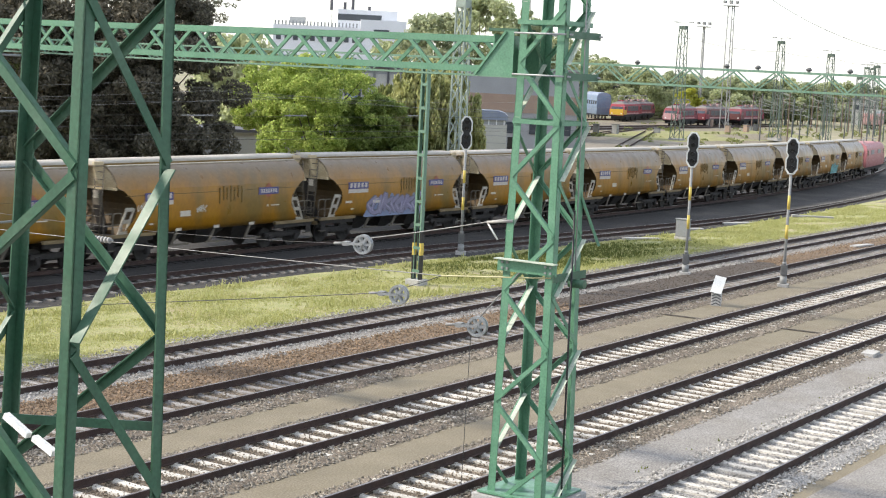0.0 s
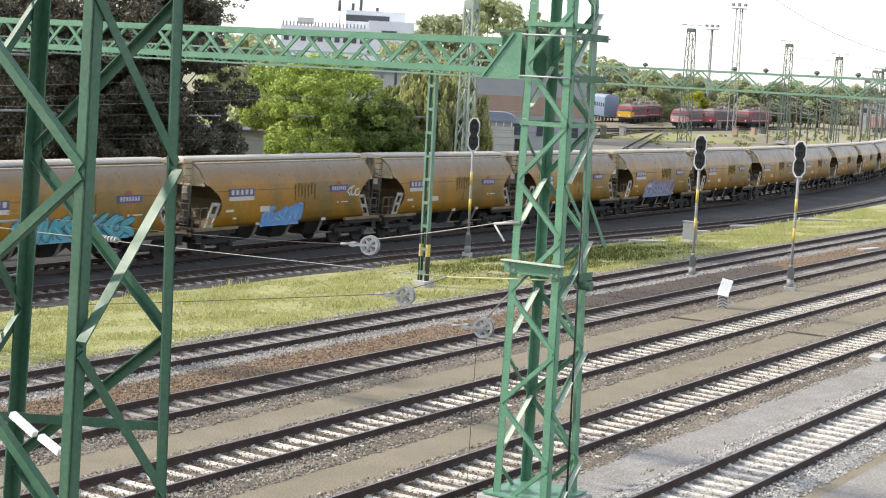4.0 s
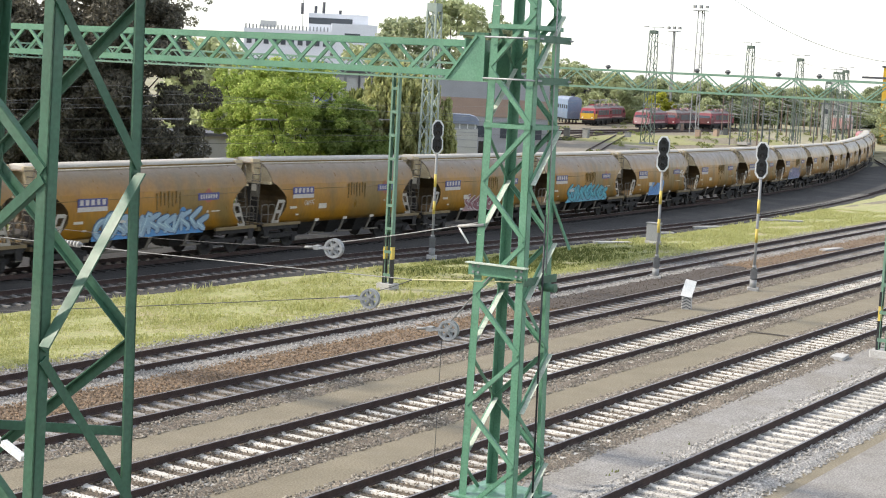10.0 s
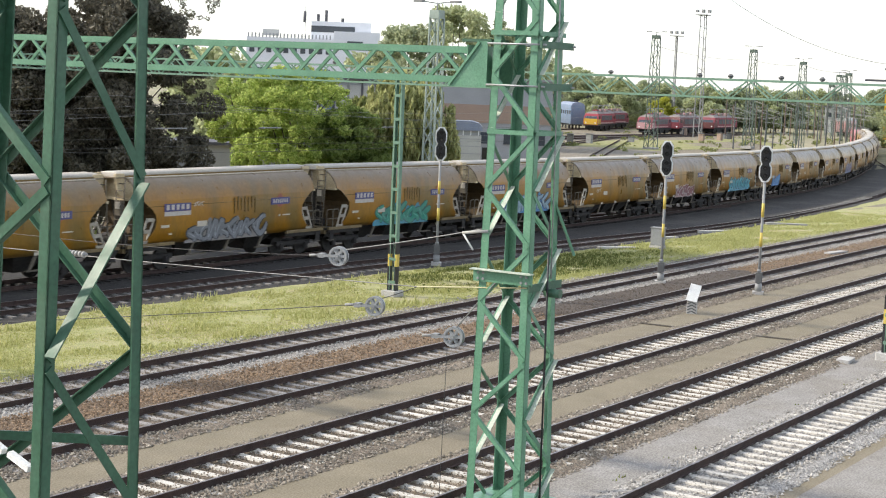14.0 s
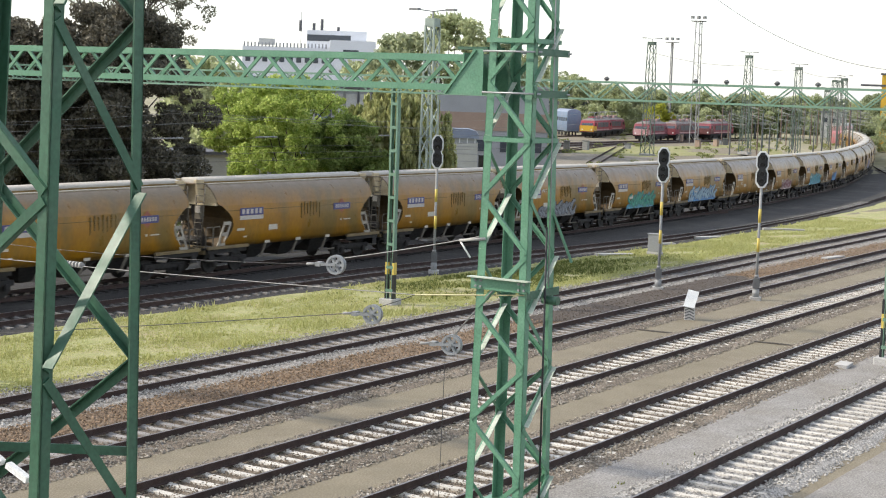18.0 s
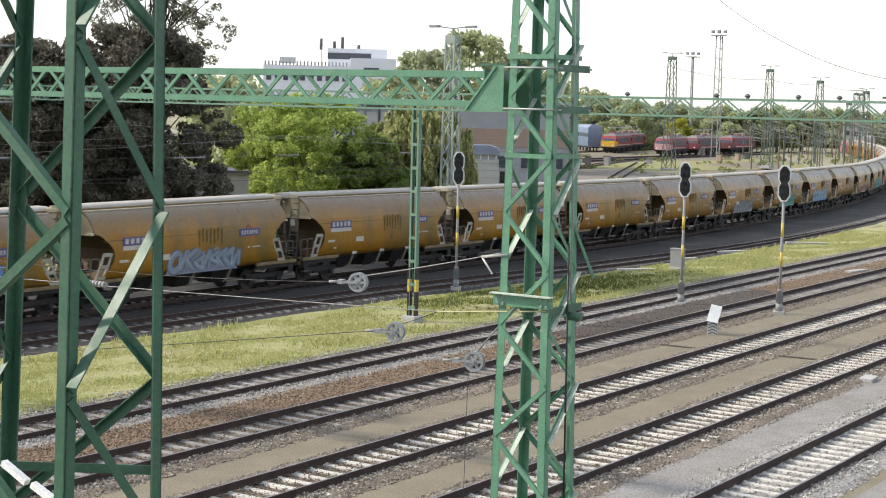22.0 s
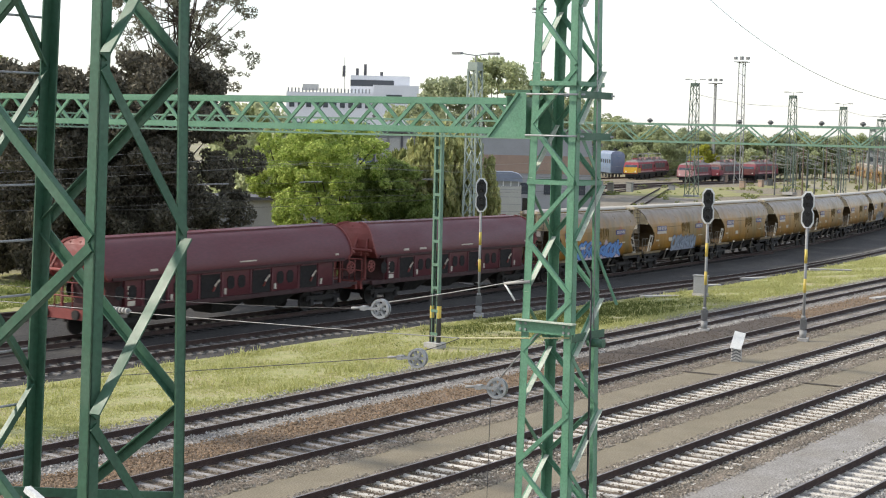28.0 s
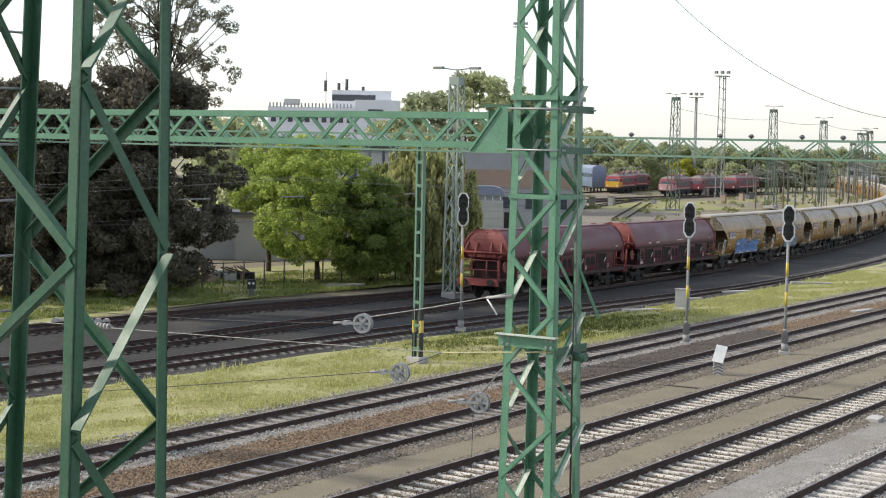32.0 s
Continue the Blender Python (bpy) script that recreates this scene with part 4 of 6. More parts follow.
    for x in (-2.3, 0, 2.3):
        part("discharge_hopper", hull([(0.45, 0.4, 0.35), (1.2, 1.1, 0.95)]), UNDER, t, at=pose(x, 0, 0))
        for s in (-1, 1):
            fr = part("chute_frame", Build().bar((x - 0.05, s * 1.3, 1.2), (x - 0.3, s * 1.22, 0.62), 0.13, 0.05, up=(0, 1, 0)), STRUT_DARK, t, "pale dusty chute frame")
            part("chute_bar", Build().bar((x - 0.5, s * 1.22, 0.6), (x + 0.75, s * 1.22, 0.6), 0.1, 0.06), STRUT_DARK, fr)
    part("centre_sill", Build().box((0, 0, 1.0), (12.9, 0.5, 0.3)), UNDER, t)
    for x in (-4.75, 4.75):
        wagon_bogie(t, x, UNDER)
    t.scale = (1.045, 1, 1)
    return t


PALE_SIGN = mat("faded_sign_white", (0.5, 0.46, 0.42), 0.6, 0.0, (0.4, 0.34, 0.28), 4, 0.6, bump=0)
END_DARK = mat("dark_end_wall", (0.075, 0.045, 0.014), 0.8, 0.0, (0.045, 0.03, 0.014), 1.2, 0.8, 12, 0.3, 0.05)
GRIME = mat("grime_streak", (0.13, 0.09, 0.035), 0.8, 0.0, (0.2, 0.13, 0.04), 3, 0.7, bump=0.05)

MAROON_LOW = [(1.05, 1.2, 6.7), (1.25, 1.4, 6.7), (2.35, 1.4, 6.7)]
MAROON_TOP = [(2.3, 1.44, 7.6), (2.4, 1.5, 7.75), (2.6, 1.53, 7.92), (2.85, 1.5, 8.0), (3.2, 1.37, 7.98), (3.5, 1.22, 7.92), (3.75, 1.04, 7.84), (3.9, 0.86, 7.74), (3.99, 0.62, 7.66), (4.03, 0.3, 7.6)]


def maroon_wagon():
    t = thing("covered_hopper_wagon", Matrix.Identity(4), "dark maroon covered hopper wagon with swing roof", "freight wagon", "maroon hopper wagons")
    part("swing_roof", hull(MAROON_TOP, ends=False), BROWN, t, "dark maroon rounded swing roof")
    for e in (-1, 1):
        hood = part("end_hood", hull(MAROON_TOP, ends=e, sides=False, smooth=False), BROWN_LIT, t, "maroon swing-roof end wall in a sunlit tone")
        for (za, wa, ua), (zb, wb, ub) in zip(MAROON_TOP[1:], MAROON_TOP[2:]):
            for s in (-1, 1):
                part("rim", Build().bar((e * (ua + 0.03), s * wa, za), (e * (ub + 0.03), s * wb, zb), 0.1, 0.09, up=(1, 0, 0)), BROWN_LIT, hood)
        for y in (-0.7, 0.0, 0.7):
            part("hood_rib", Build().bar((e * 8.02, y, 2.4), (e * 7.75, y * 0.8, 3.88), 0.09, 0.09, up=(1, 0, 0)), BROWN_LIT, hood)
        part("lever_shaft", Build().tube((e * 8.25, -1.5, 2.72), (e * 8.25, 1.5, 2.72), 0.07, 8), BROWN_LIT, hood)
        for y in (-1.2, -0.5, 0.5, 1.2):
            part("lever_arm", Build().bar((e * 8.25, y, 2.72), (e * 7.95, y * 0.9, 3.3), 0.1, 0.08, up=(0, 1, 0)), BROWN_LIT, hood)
    part("roof_lap", Build().box((0, -0.64, 4.0), (15.2, 0.1, 0.07)), BROWN, t)
    low = part("lower_body", hull(MAROON_LOW), BROWN, t)
    for s in (-1, 1):
        part("roof_edge", Build().box((0, s * 1.52, 2.4), (15.0, 0.05, 0.12)), BROWN_DARK, t)
        part("side_sill", Build().box((0, s * 1.45, 1.12), (16.2, 0.1, 0.2)), BROWN_DARK, t)
        for i in range(4):
            x = -5.0 + i * 3.3
            # flat near-black sheets paint the shade inside the side openings
            part("dark_opening", Build().box((x, s * 1.405, 1.78), (1.2, 0.03, 1.1)), PIT_SHADE, low, "side bay drawn as a near-black shade sheet")
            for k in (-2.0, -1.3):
                part("dark_opening", rounded(Build(), x + k, s * 1.405, 1.82, 0.46, 0.56, 0.03), PIT_SHADE, low, "rounded side opening drawn as a near-black shade sheet")
            part("rib", Build().box((x + 0.72, s * 1.41, 1.75), (0.1, 0.08, 1.1)), BROWN, low)
            part("rib", Build().box((x - 0.72, s * 1.41, 1.75), (0.08, 0.06, 1.1)), BROWN, low)
            part("release_lever", Build().bar((x + 0.1, s * 1.46, 1.5), (x + 0.45, s * 1.46, 1.95), 0.07, 0.05), BROWN_LIT, low)
            part("data_panel", Build().box((x + 0.9, s * 1.46, 1.45), (0.14, 0.012, 0.26)), PALE_DIRT, t)
            part("white_lever", Build().bar((x + 0.2, s * 1.48, 1.72), (x + 0.5, s * 1.48, 1.98), 0.09, 0.03, up=(0, 1, 0)), PALE_DIRT, t, "white-tipped release lever")
            part("opening_frame", Build().bar((x - 0.6, s * 1.44, 2.28), (x + 0.6, s * 1.44, 2.28), 0.06, 0.05, up=(0, 1, 0)), BROWN, t)
        for x, z, h in ((-6.35, 2.0, 0.14), (-6.35, 1.78, 0.1), (-6.35, 1.58, 0.1), (-6.35, 1.36, 0.2)):
            part("data_panel", Build().box((x, s * 1.412, z), (0.42, 0.01, h)), PALE_DIRT, t)
        for x, z, w, h in ((-5.2, 2.66, 0.45, 0.1), (-3.7, 2.66, 0.6, 0.1), (0.6, 2.7, 1.1, 0.06), (6.9, 2.66, 0.25, 0.09)):
            part("data_panel", Build().box((x, s * 1.525, z), (w, 0.012, h)), PALE_DIRT, t)
    for e in (-1, 1):
        part("end_wall", hull([(1.2, 1.3, 0.06), (2.4, 1.35, 0.06), (3.4, 1.2, 0.06)]), BROWN_DARK, t, "maroon end wall in a shaded tone", at=pose(e * 6.85, 0, 0))
        part("end_platform", Build().box((e * 7.75, 0, 1.15), (1.9, 2.7, 0.12)), BROWN_DARK, t)
        part("headstock", Build().box((e * 8.72, 0, 1.05), (0.14, 2.6, 0.4)), BROWN_LIT, t)
        bb = Build()
        for y in (-1.25, -0.5, 0.5, 1.25):
            bb.tube((e * 8.65, y, 1.2), (e * 8.65, y, 2.3), 0.03, 6)
        for z in (1.75, 2.3):
            bb.tube((e * 8.65, -1.25, z), (e * 8.65, 1.25, z), 0.03, 6)
        part("platform_railing", bb, BROWN_LIT, t)
        bb = Build()
        for y in (-0.9, 0.9):
            bb.bar((e * 7.0, y, 3.3), (e * 7.9, y, 2.5), 0.1)
            bb.bar((e * 7.9, y, 2.5), (e * 7.9, y, 1.2), 0.1)
        bb.bar((e * 7.9, -1.1, 2.5), (e * 7.9, 1.1, 2.5), 0.14)
        part("roof_lever_frame", bb, BROWN_LIT, t, "maroon roof lever frame in a sunlit tone")
        wheel = Build().disc((e * 8.1, -1.42, 1.95), (0, 1, 0), 0.3, 0.04, 20, hole=0.25)
        for i in range(4):
            a = math.pi * i / 4
            wheel.bar((e * 8.1 + 0.27 * math.cos(a), -1.42, 1.95 + 0.27 * math.sin(a)), (e * 8.1 - 0.27 * math.cos(a), -1.42, 1.95 - 0.27 * math.sin(a)), 0.05, 0.03, up=(0, 1, 0))
        part("handwheel", wheel, BROWN_LIT, t, "dark red brake handwheel")
        for s in (-1, 1):
            part("buffer", Build().tube((e * 8.72, s * 0.875, 1.05), (e * 8.88, s * 0.875, 1.05), 0.2, 12), UNDER, t)
    part("centre_sill", Build().box((0, 0, 0.95), (17.0, 0.6, 0.35)), UNDER, t)
    for i in range(3):
        part("discharge_hopper", hull([(0.4, 0.5, 0.6), (1.15, 1.2, 1.3)]), UNDER, t, at=pose(-3.4 + i * 3.4, 0, 0))
    for x in (-6.4, 6.4):
        wagon_bogie(t, x, UNDER)
    t.scale = (1.022, 1, 1)
    return t


# maroon darkened to paint in shade below the roof's overhang
BROWN_DARK = mat("shaded_maroon", (0.045, 0.015, 0.016), 0.7, 0.0, (0.03, 0.012, 0.012), 2, 0.7)
PIT_SHADE = mat("opening_shade_paint", (0.012, 0.01, 0.01), 0.9, 0.0, (0.02, 0.016, 0.015), 3, 0.6)
LOCO_LOW = [(1.1, 1.4, 8.2), (1.3, 1.48, 8.3), (2.3, 1.5, 8.35), (3.1, 1.46, 8.0), (3.5, 1.3, 7.7), (3.75, 0.9, 7.6)]


def train_loco():
    t = thing("electric_locomotive", Matrix.Identity(4), "red electric locomotive at the head of the freight train", "locomotive")
    part("body", hull(LOCO_LOW), LOCO_RED, t)
    part("underframe", Build().box((0, 0, 0.95), (15.5, 2.5, 0.4)), UNDER, t)
    for e in (-1, 1):
        part("windscreen", Build().box((e * 8.2, 0, 2.75), (0.12, 2.2, 0.6), pose(0, 0, 0, 0, e * -20, 0).to_3x3()), GLASS_DARK, t)
        for y in (-0.9, 0.9):
            part("lamp", Build().disc((e * 8.37, y, 1.7), (1, 0, 0), 0.12, 0.06, 12), WHITE, t)
        bb = Build()
        bb.bar((e * 4.5, -0.6, 3.8), (e * 5.3, -0.6, 4.15), 0.05).bar((e * 4.5, 0.6, 3.8), (e * 5.3, 0.6, 4.15), 0.05).bar((e * 5.3, -0.8, 4.15), (e * 5.3, 0.8, 4.15), 0.08).bar((e * 4.2, -0.7, 3.78), (e * 5.8, -0.7, 3.78), 0.07).bar((e * 4.2, 0.7, 3.78), (e * 5.8, 0.7, 3.78), 0.07)
        part("pantograph", bb, GREY_STEEL, t)
        for s in (-1, 1):
            part("side_window", Build().box((e * 7.1, s * 1.49, 2.7), (0.7, 0.04, 0.6)), GLASS_DARK, t)
            part("grille", Build().box((e * 3.0, s * 1.49, 2.75), (2.6, 0.04, 0.5)), GREY_STEEL, t)
    for x in (-5, 5):
        wagon_bogie(t, x, UNDER)
    return t


def travel(t):
    """Metres run since the start: the train gathers a little speed on the way."""
    return SPEED * t + 0.11 * max(0.0, t - 13.5)


def train_rows(centre, half):
    """Rows for a vehicle whose middle is at centre metres at the start, with its bogies half metres ahead and behind."""
    rows = []
    for i in range(33):
        s = centre + travel(i)
        xa, ya, _ = train_line(s - half)
        xb, yb, _ = train_line(s + half)
        za, zb = grade(s - half), grade(s + half)
        rows.append((float(i), pose((xa + xb) / 2, (ya + yb) / 2, RAIL_Z + (za + zb) / 2, 0, math.degrees(math.atan2(za - zb, 2 * half)), math.degrees(math.atan2(yb - ya, xb - xa)))))
    return rows


TRAIN = []
first_wagon = grain_wagon()
for j in range(-8, 15):
    w = first_wagon if j == -8 else copy_thing(first_wagon, Matrix.Identity(4))
    TRAIN.append((w, GAP_S - PITCH * j + PITCH / 2, 4.75, j))
first_maroon = maroon_wagon()
TRAIN.append((first_maroon, GAP_S - PITCH * 14 - 9.7, 6.4, 15))
TRAIN.append((copy_thing(first_maroon, Matrix.Identity(4)), GAP_S - PITCH * 14 - 9.7 - 18.2, 6.4, 16))
TRAIN.append((train_loco(), GAP_S + PITCH * 9 + 8.9, 5.0, -9))


# sprayed paint on the wagons' sides: abstract swelling strokes with an outline, on a misty ground
def side_at(z):
    return max(side_w(GRAIN, z), 1.412 if z < 1.42 else 0.0)


def swirl(kind, rnd):
    """One abstract stroke in a unit box, as points of a smooth line."""
    q = [u / 23 for u in range(24)]
    k = rnd.uniform(-0.08, 0.08)
    if kind == 0:
        return [(0.5 + 0.36 * math.sin(math.tau * (1.05 * u + 0.1)) + k, u) for u in q]
    if kind == 1:
        return [(0.1 + 0.8 * u, 0.5 + 0.46 * math.cos(math.pi * 3 * u) + k) for u in q]
    if kind == 2:
        return [(0.5 + 0.4 * math.cos(math.tau * u * 0.9 + 1.0), 0.5 + 0.46 * math.sin(math.tau * u * 0.9 + 1.0)) for u in q]
    return [(0.15 + 0.7 * abs(1 - 2 * u) + k, u) for u in q]


def ribbon(pts, width, lift):
    """A coat of paint of some width along a line on the curved side."""
    n = len(pts)
    rows = []
    for i, (x, z) in enumerate(pts):
        xa, za = pts[max(i - 1, 0)]
        xb, zb = pts[min(i + 1, n - 1)]
        g = math.hypot(xb - xa, zb - za) or 1.0
        nx, nz = -(zb - za) / g, (xb - xa) / g
        w = width / 2 * math.sqrt(max(0.04, 1 - abs(2 * i / (n - 1) - 1) ** 6))
        row = []
        for c in (-1, -0.5, 0, 0.5, 1):
            z1 = min(max(z + nz * w * c, 1.12), 3.0)
            row.append((x + nx * w * c, -side_at(z1) - lift, z1))
        rows.append(row)
    b = Build().sheet(rows)
    return b


def graffiti(wagon, x0, x1, z0, z1, colours, label, seed, ground=True):
    rnd = random.Random(seed)
    fill, edge, halo = colours
    h = z1 - z0
    count = max(1, round((x1 - x0) / ((0.38 if ground else 0.52) * h)))
    w = (x1 - x0) / count
    g = None
    if ground:
        rows = []
        for q in range(61):
            u = q / 60
            x = x0 - 0.1 + (x1 - x0 + 0.2) * u
            hi = z0 + h * (0.62 + 0.2 * math.sin(u * count * 3.1 + seed) + 0.14 * math.sin(u * 17 + seed)) * min(1.0, 6 * u + 0.1, 6 * (1 - u) + 0.1)
            rows.append([(x, -side_at(z) - 0.006, z) for z in (z0 + (max(hi, z0 + 0.05) - z0) * k / 6 for k in range(7))])
        g = part("graffiti", Build().sheet(rows), spray(halo), wagon, label)
    for i in range(count):
        base = (x0 + w * (i - 0.15), z0 + 0.06 * h * rnd.random(), (1.75 if ground else 1.3) * w, h * rnd.uniform(0.62, 0.98))
        line = [(base[0] + base[2] * u + 0.16 * h * v, base[1] + base[3] * (0.1 + 0.8 * v)) for u, v in swirl((i * 3 + seed + rnd.choice((0, 1))) % 4, rnd)]
        thick = rnd.uniform(0.14, 0.24) * h if ground else 0.09 * h
        if g is None:
            g = part("graffiti", ribbon(line, thick, 0.012), spray(fill), wagon, label)
            continue
        if ground:
            part("stroke_outline", ribbon(line, thick + 0.12, 0.011 + 0.001 * i), spray(edge), g)
        part("stroke", ribbon(line, thick, 0.018 + 0.001 * i), spray(fill), g)
        if ground:
            part("stroke_shine", ribbon([(x - 0.04, z + 0.05) for x, z in line[3:14]], 0.05, 0.028 + 0.001 * i), spray(tuple(min(0.6, c * 1.4 + 0.08) for c in fill)), g)


SPRAYS = {}


def spray(c):
    if c not in SPRAYS:
        SPRAYS[c] = spray_mat(c)
    return SPRAYS[c]


def spray_mat(c):
    return mat("spray_paint", c, 0.55, 0.0, tuple(min(0.7, 0.6 * x + 0.08) for x in c), 2.2, 0.7, 15, 0.2, 0.0)


TAGS = {
    14: (-2.7, 3.2, 1.14, 2.4, ((0.07, 0.2, 0.5), (0.015, 0.02, 0.06), (0.42, 0.34, 0.38)), "blue graffiti with a dark outline and pinkish edge"),
    13: (-1.8, 2.4, 1.14, 2.35, ((0.2, 0.24, 0.3), (0.08, 0.1, 0.14), (0.16, 0.18, 0.24)), "faded grey-blue graffiti"),
    8: (-3.0, 2.0, 1.14, 2.25, ((0.17, 0.18, 0.2), (0.015, 0.015, 0.02), (0.2, 0.18, 0.17)), "silver and black graffiti"),
    7: (-2.6, 2.3, 1.14, 2.4, ((0.03, 0.24, 0.17), (0.012, 0.09, 0.075), (0.04, 0.22, 0.3)), "teal green graffiti"),
    6: (-3.5, 2.9, 1.14, 2.4, ((0.25, 0.36, 0.44), (0.03, 0.07, 0.14), (0.05, 0.2, 0.42)), "white and pale blue graffiti with a dark outline"),
    4: (-2.2, 1.6, 1.14, 2.2, ((0.2, 0.06, 0.07), (0.5, 0.44, 0.42), (0.3, 0.18, 0.17)), "maroon and white graffiti"),
    3: (-2.7, 3.2, 1.14, 2.4, ((0.06, 0.3, 0.35), (0.01, 0.04, 0.07), (0.08, 0.3, 0.4)), "large turquoise graffiti"),
    2: (-2.2, 0.3, 1.14, 2.15, ((0.1, 0.25, 0.5), (0.08, 0.2, 0.45), (0.12, 0.28, 0.55)), "pale blue paint patch"),
    -1: (-2.9, 1.9, 1.14, 2.35, ((0.22, 0.2, 0.3), (0.1, 0.1, 0.14), (0.16, 0.2, 0.32)), "faded purple and blue graffiti"),
    -7: (0.5, 3.5, 1.14, 2.2, ((0.1, 0.33, 0.34), (0.06, 0.2, 0.2), (0.1, 0.3, 0.3)), "faded teal graffiti"),
}
SCRAWLS = {2: [(3.8, 4.8, 2.25, 2.95)], 0: [(-4.9, -4.3, 2.1, 2.6), (-1.4, -0.8, 1.9, 2.35)], 5: [(-3.5, -2.8, 2.0, 2.35)], 8: [(-2.6, -2.0, 2.7, 2.98)]}
for vehicle, _, _, j in TRAIN:
    if j in TAGS:
        x0, x1, z0, z1, cols, label = TAGS[j]
        graffiti(vehicle, x0, x1, z0, z1, cols, label, j + 20)
    for x0, x1, z0, z1 in SCRAWLS.get(j, ()):
        graffiti(vehicle, x0, x1, z0, z1, ((0.6, 0.58, 0.52), None, None), "small white scrawl", j + 41, False)


# trees and bushes
def leaves(rng, centres, radii, count, size, flatten=0.75, droop=0.0):
    """Leaf sprays scattered through a cloud of clumps: two triangles a leaf, facing every way."""
    centres, radii = np.array(centres), np.array(radii)
    pick = rng.choice(len(centres), count, p=radii ** 2 / (radii ** 2).sum())
    d = rng.normal(size=(count, 3))
    d /= np.linalg.norm(d, axis=1)[:, None]
    r = radii[pick] * rng.uniform(0.45, 1.08, count) ** 0.6
    p = centres[pick] + d * r[:, None] * np.array([1, 1, flatten])
    a = rng.normal(size=(count, 3))
    a[:, 2] *= 1 + 6 * droop
    a /= np.linalg.norm(a, axis=1)[:, None]
    b = np.cross(a, rng.normal(size=(count, 3)))
    b /= np.linalg.norm(b, axis=1)[:, None]
    s = size * rng.uniform(0.6, 1.4, count)[:, None]
    v = np.stack([p - a * s, p + b * s * 0.45, p + a * s, p - b * s * 0.45], axis=1).reshape(-1, 3)
    f = np.arange(count * 4).reshape(-1, 4)
    return v, f


def tree(name, x, y, label, clumps, count, size, material, trunk=None, seed=1, bark=None, limbs=8, category="tree", flatten=0.8, lean=0.0, droop=0.0):
    """A tapered trunk with limbs that reach the clumps of the crown, and a crown of separate leaves."""
    rng = np.random.default_rng(seed)
    rnd = random.Random(seed)
    t = thing(name, pose(x, y, 0), label, category)
    cs = [(c[0], c[1], c[2]) for c in clumps]
    rs = [c[3] for c in clumps]
    if trunk:
        r0, h = trunk
        bb = Build()
        pts = [Vector((lean * k + rnd.uniform(-0.1, 0.1) * (k > 0), rnd.uniform(-0.1, 0.1) * (k > 0), h * k / 5 - (0.15 if k == 0 else 0))) for k in range(6)]
        for k in range(5):
            bb.tube(pts[k], pts[k + 1], r0 * (1 - 0.14 * k), 9, r0 * (1 - 0.14 * (k + 1)))
        order = sorted(range(len(cs)), key=lambda i: -rs[i])[:limbs]
        for i in order:
            a = pts[rnd.choice((2, 3, 4, 5))]
            c = Vector(cs[i])
            m_ = (a + c) / 2 + Vector((rnd.uniform(-0.3, 0.3), rnd.uniform(-0.3, 0.3), rnd.uniform(0, 0.4)))
            bb.tube(a, m_, r0 * 0.4, 6, r0 * 0.25)
            bb.tube(m_, c, r0 * 0.25, 6, r0 * 0.08)
        part("trunk", bb, bark or BARK, t)
    v, f = leaves(rng, cs, rs, count, size, flatten, droop)
    crown = many("crown", v, f, material, kind="")
    crown.parent = t
    return t


def cloud(seed, n, cx, cy, z0, z1, rx, ry, r0, r1, shape=1.0):
    """Clumps spread through an egg-shaped crown."""
    rnd = random.Random(seed)
    out = []
    for _ in range(n):
        a, k = rnd.uniform(0, math.tau), math.sqrt(rnd.random())
        u = rnd.random()
        w = math.sin(math.pi * min(1, max(0.0, u * 0.85 + 0.12))) ** shape
        out.append((cx + rx * w * k * math.cos(a), cy + ry * w * k * math.sin(a), z0 + (z1 - z0) * u, rnd.uniform(r0, r1)))
    return out


BARK = mat("bark", (0.09, 0.07, 0.055), 0.95, 0.0, (0.05, 0.04, 0.03), 5, 0.8, 20, 0.5, 0.6)
LEAF_DARK = leafy("dark_leaves", (0.07, 0.068, 0.054), (0.21, 0.19, 0.138), 0.38)
LEAF_BRIGHT = leafy("bright_leaves", (0.225, 0.325, 0.068), (0.55, 0.61, 0.2), 0.72)
LEAF_SHADE = leafy("shaded_green_leaves", (0.15, 0.21, 0.06), (0.34, 0.41, 0.13), 0.65)
# far leaves are lifted paler: distance haze is painted into both colours
LEAF_FAR = leafy("distant_hazy_leaves", (0.33, 0.37, 0.21), (0.5, 0.53, 0.31), 0.65)
LEAF_FAR_DEEP = leafy("distant_hazy_deep_leaves", (0.26, 0.3, 0.18), (0.42, 0.45, 0.28), 0.65)
LEAF_YELLOW = leafy("yellow_leaves", (0.3, 0.33, 0.05), (0.5, 0.48, 0.08), 0.5)
LEAF_MID = leafy("mid_leaves", (0.12, 0.15, 0.05), (0.27, 0.28, 0.1), 0.5)
LEAF_PALE = leafy("pale_leaves", (0.27, 0.3, 0.12), (0.55, 0.54, 0.26), 0.6)
LEAF_AIRY = leafy("airy_leaves", (0.13, 0.13, 0.09), (0.26, 0.25, 0.18), 0.4)

tree("dark_tree", 67.0, 64.8, "large dense dark-leaved tree behind the tracks", cloud(3, 330, 0, 0, 0.8, 12.6, 6.0, 5.4, 0.3, 1.0, 0.4), 120000, 0.125, LEAF_DARK, (0.4, 5.5), 3)
tree("dark_tree", 61.5, 68.5, "large dense dark-leaved tree behind the tracks", cloud(4, 240, 0, 0, 0.8, 11.6, 5.0, 5.0, 0.35, 1.1, 0.4), 85000, 0.13, LEAF_DARK, (0.4, 5.5), 4)
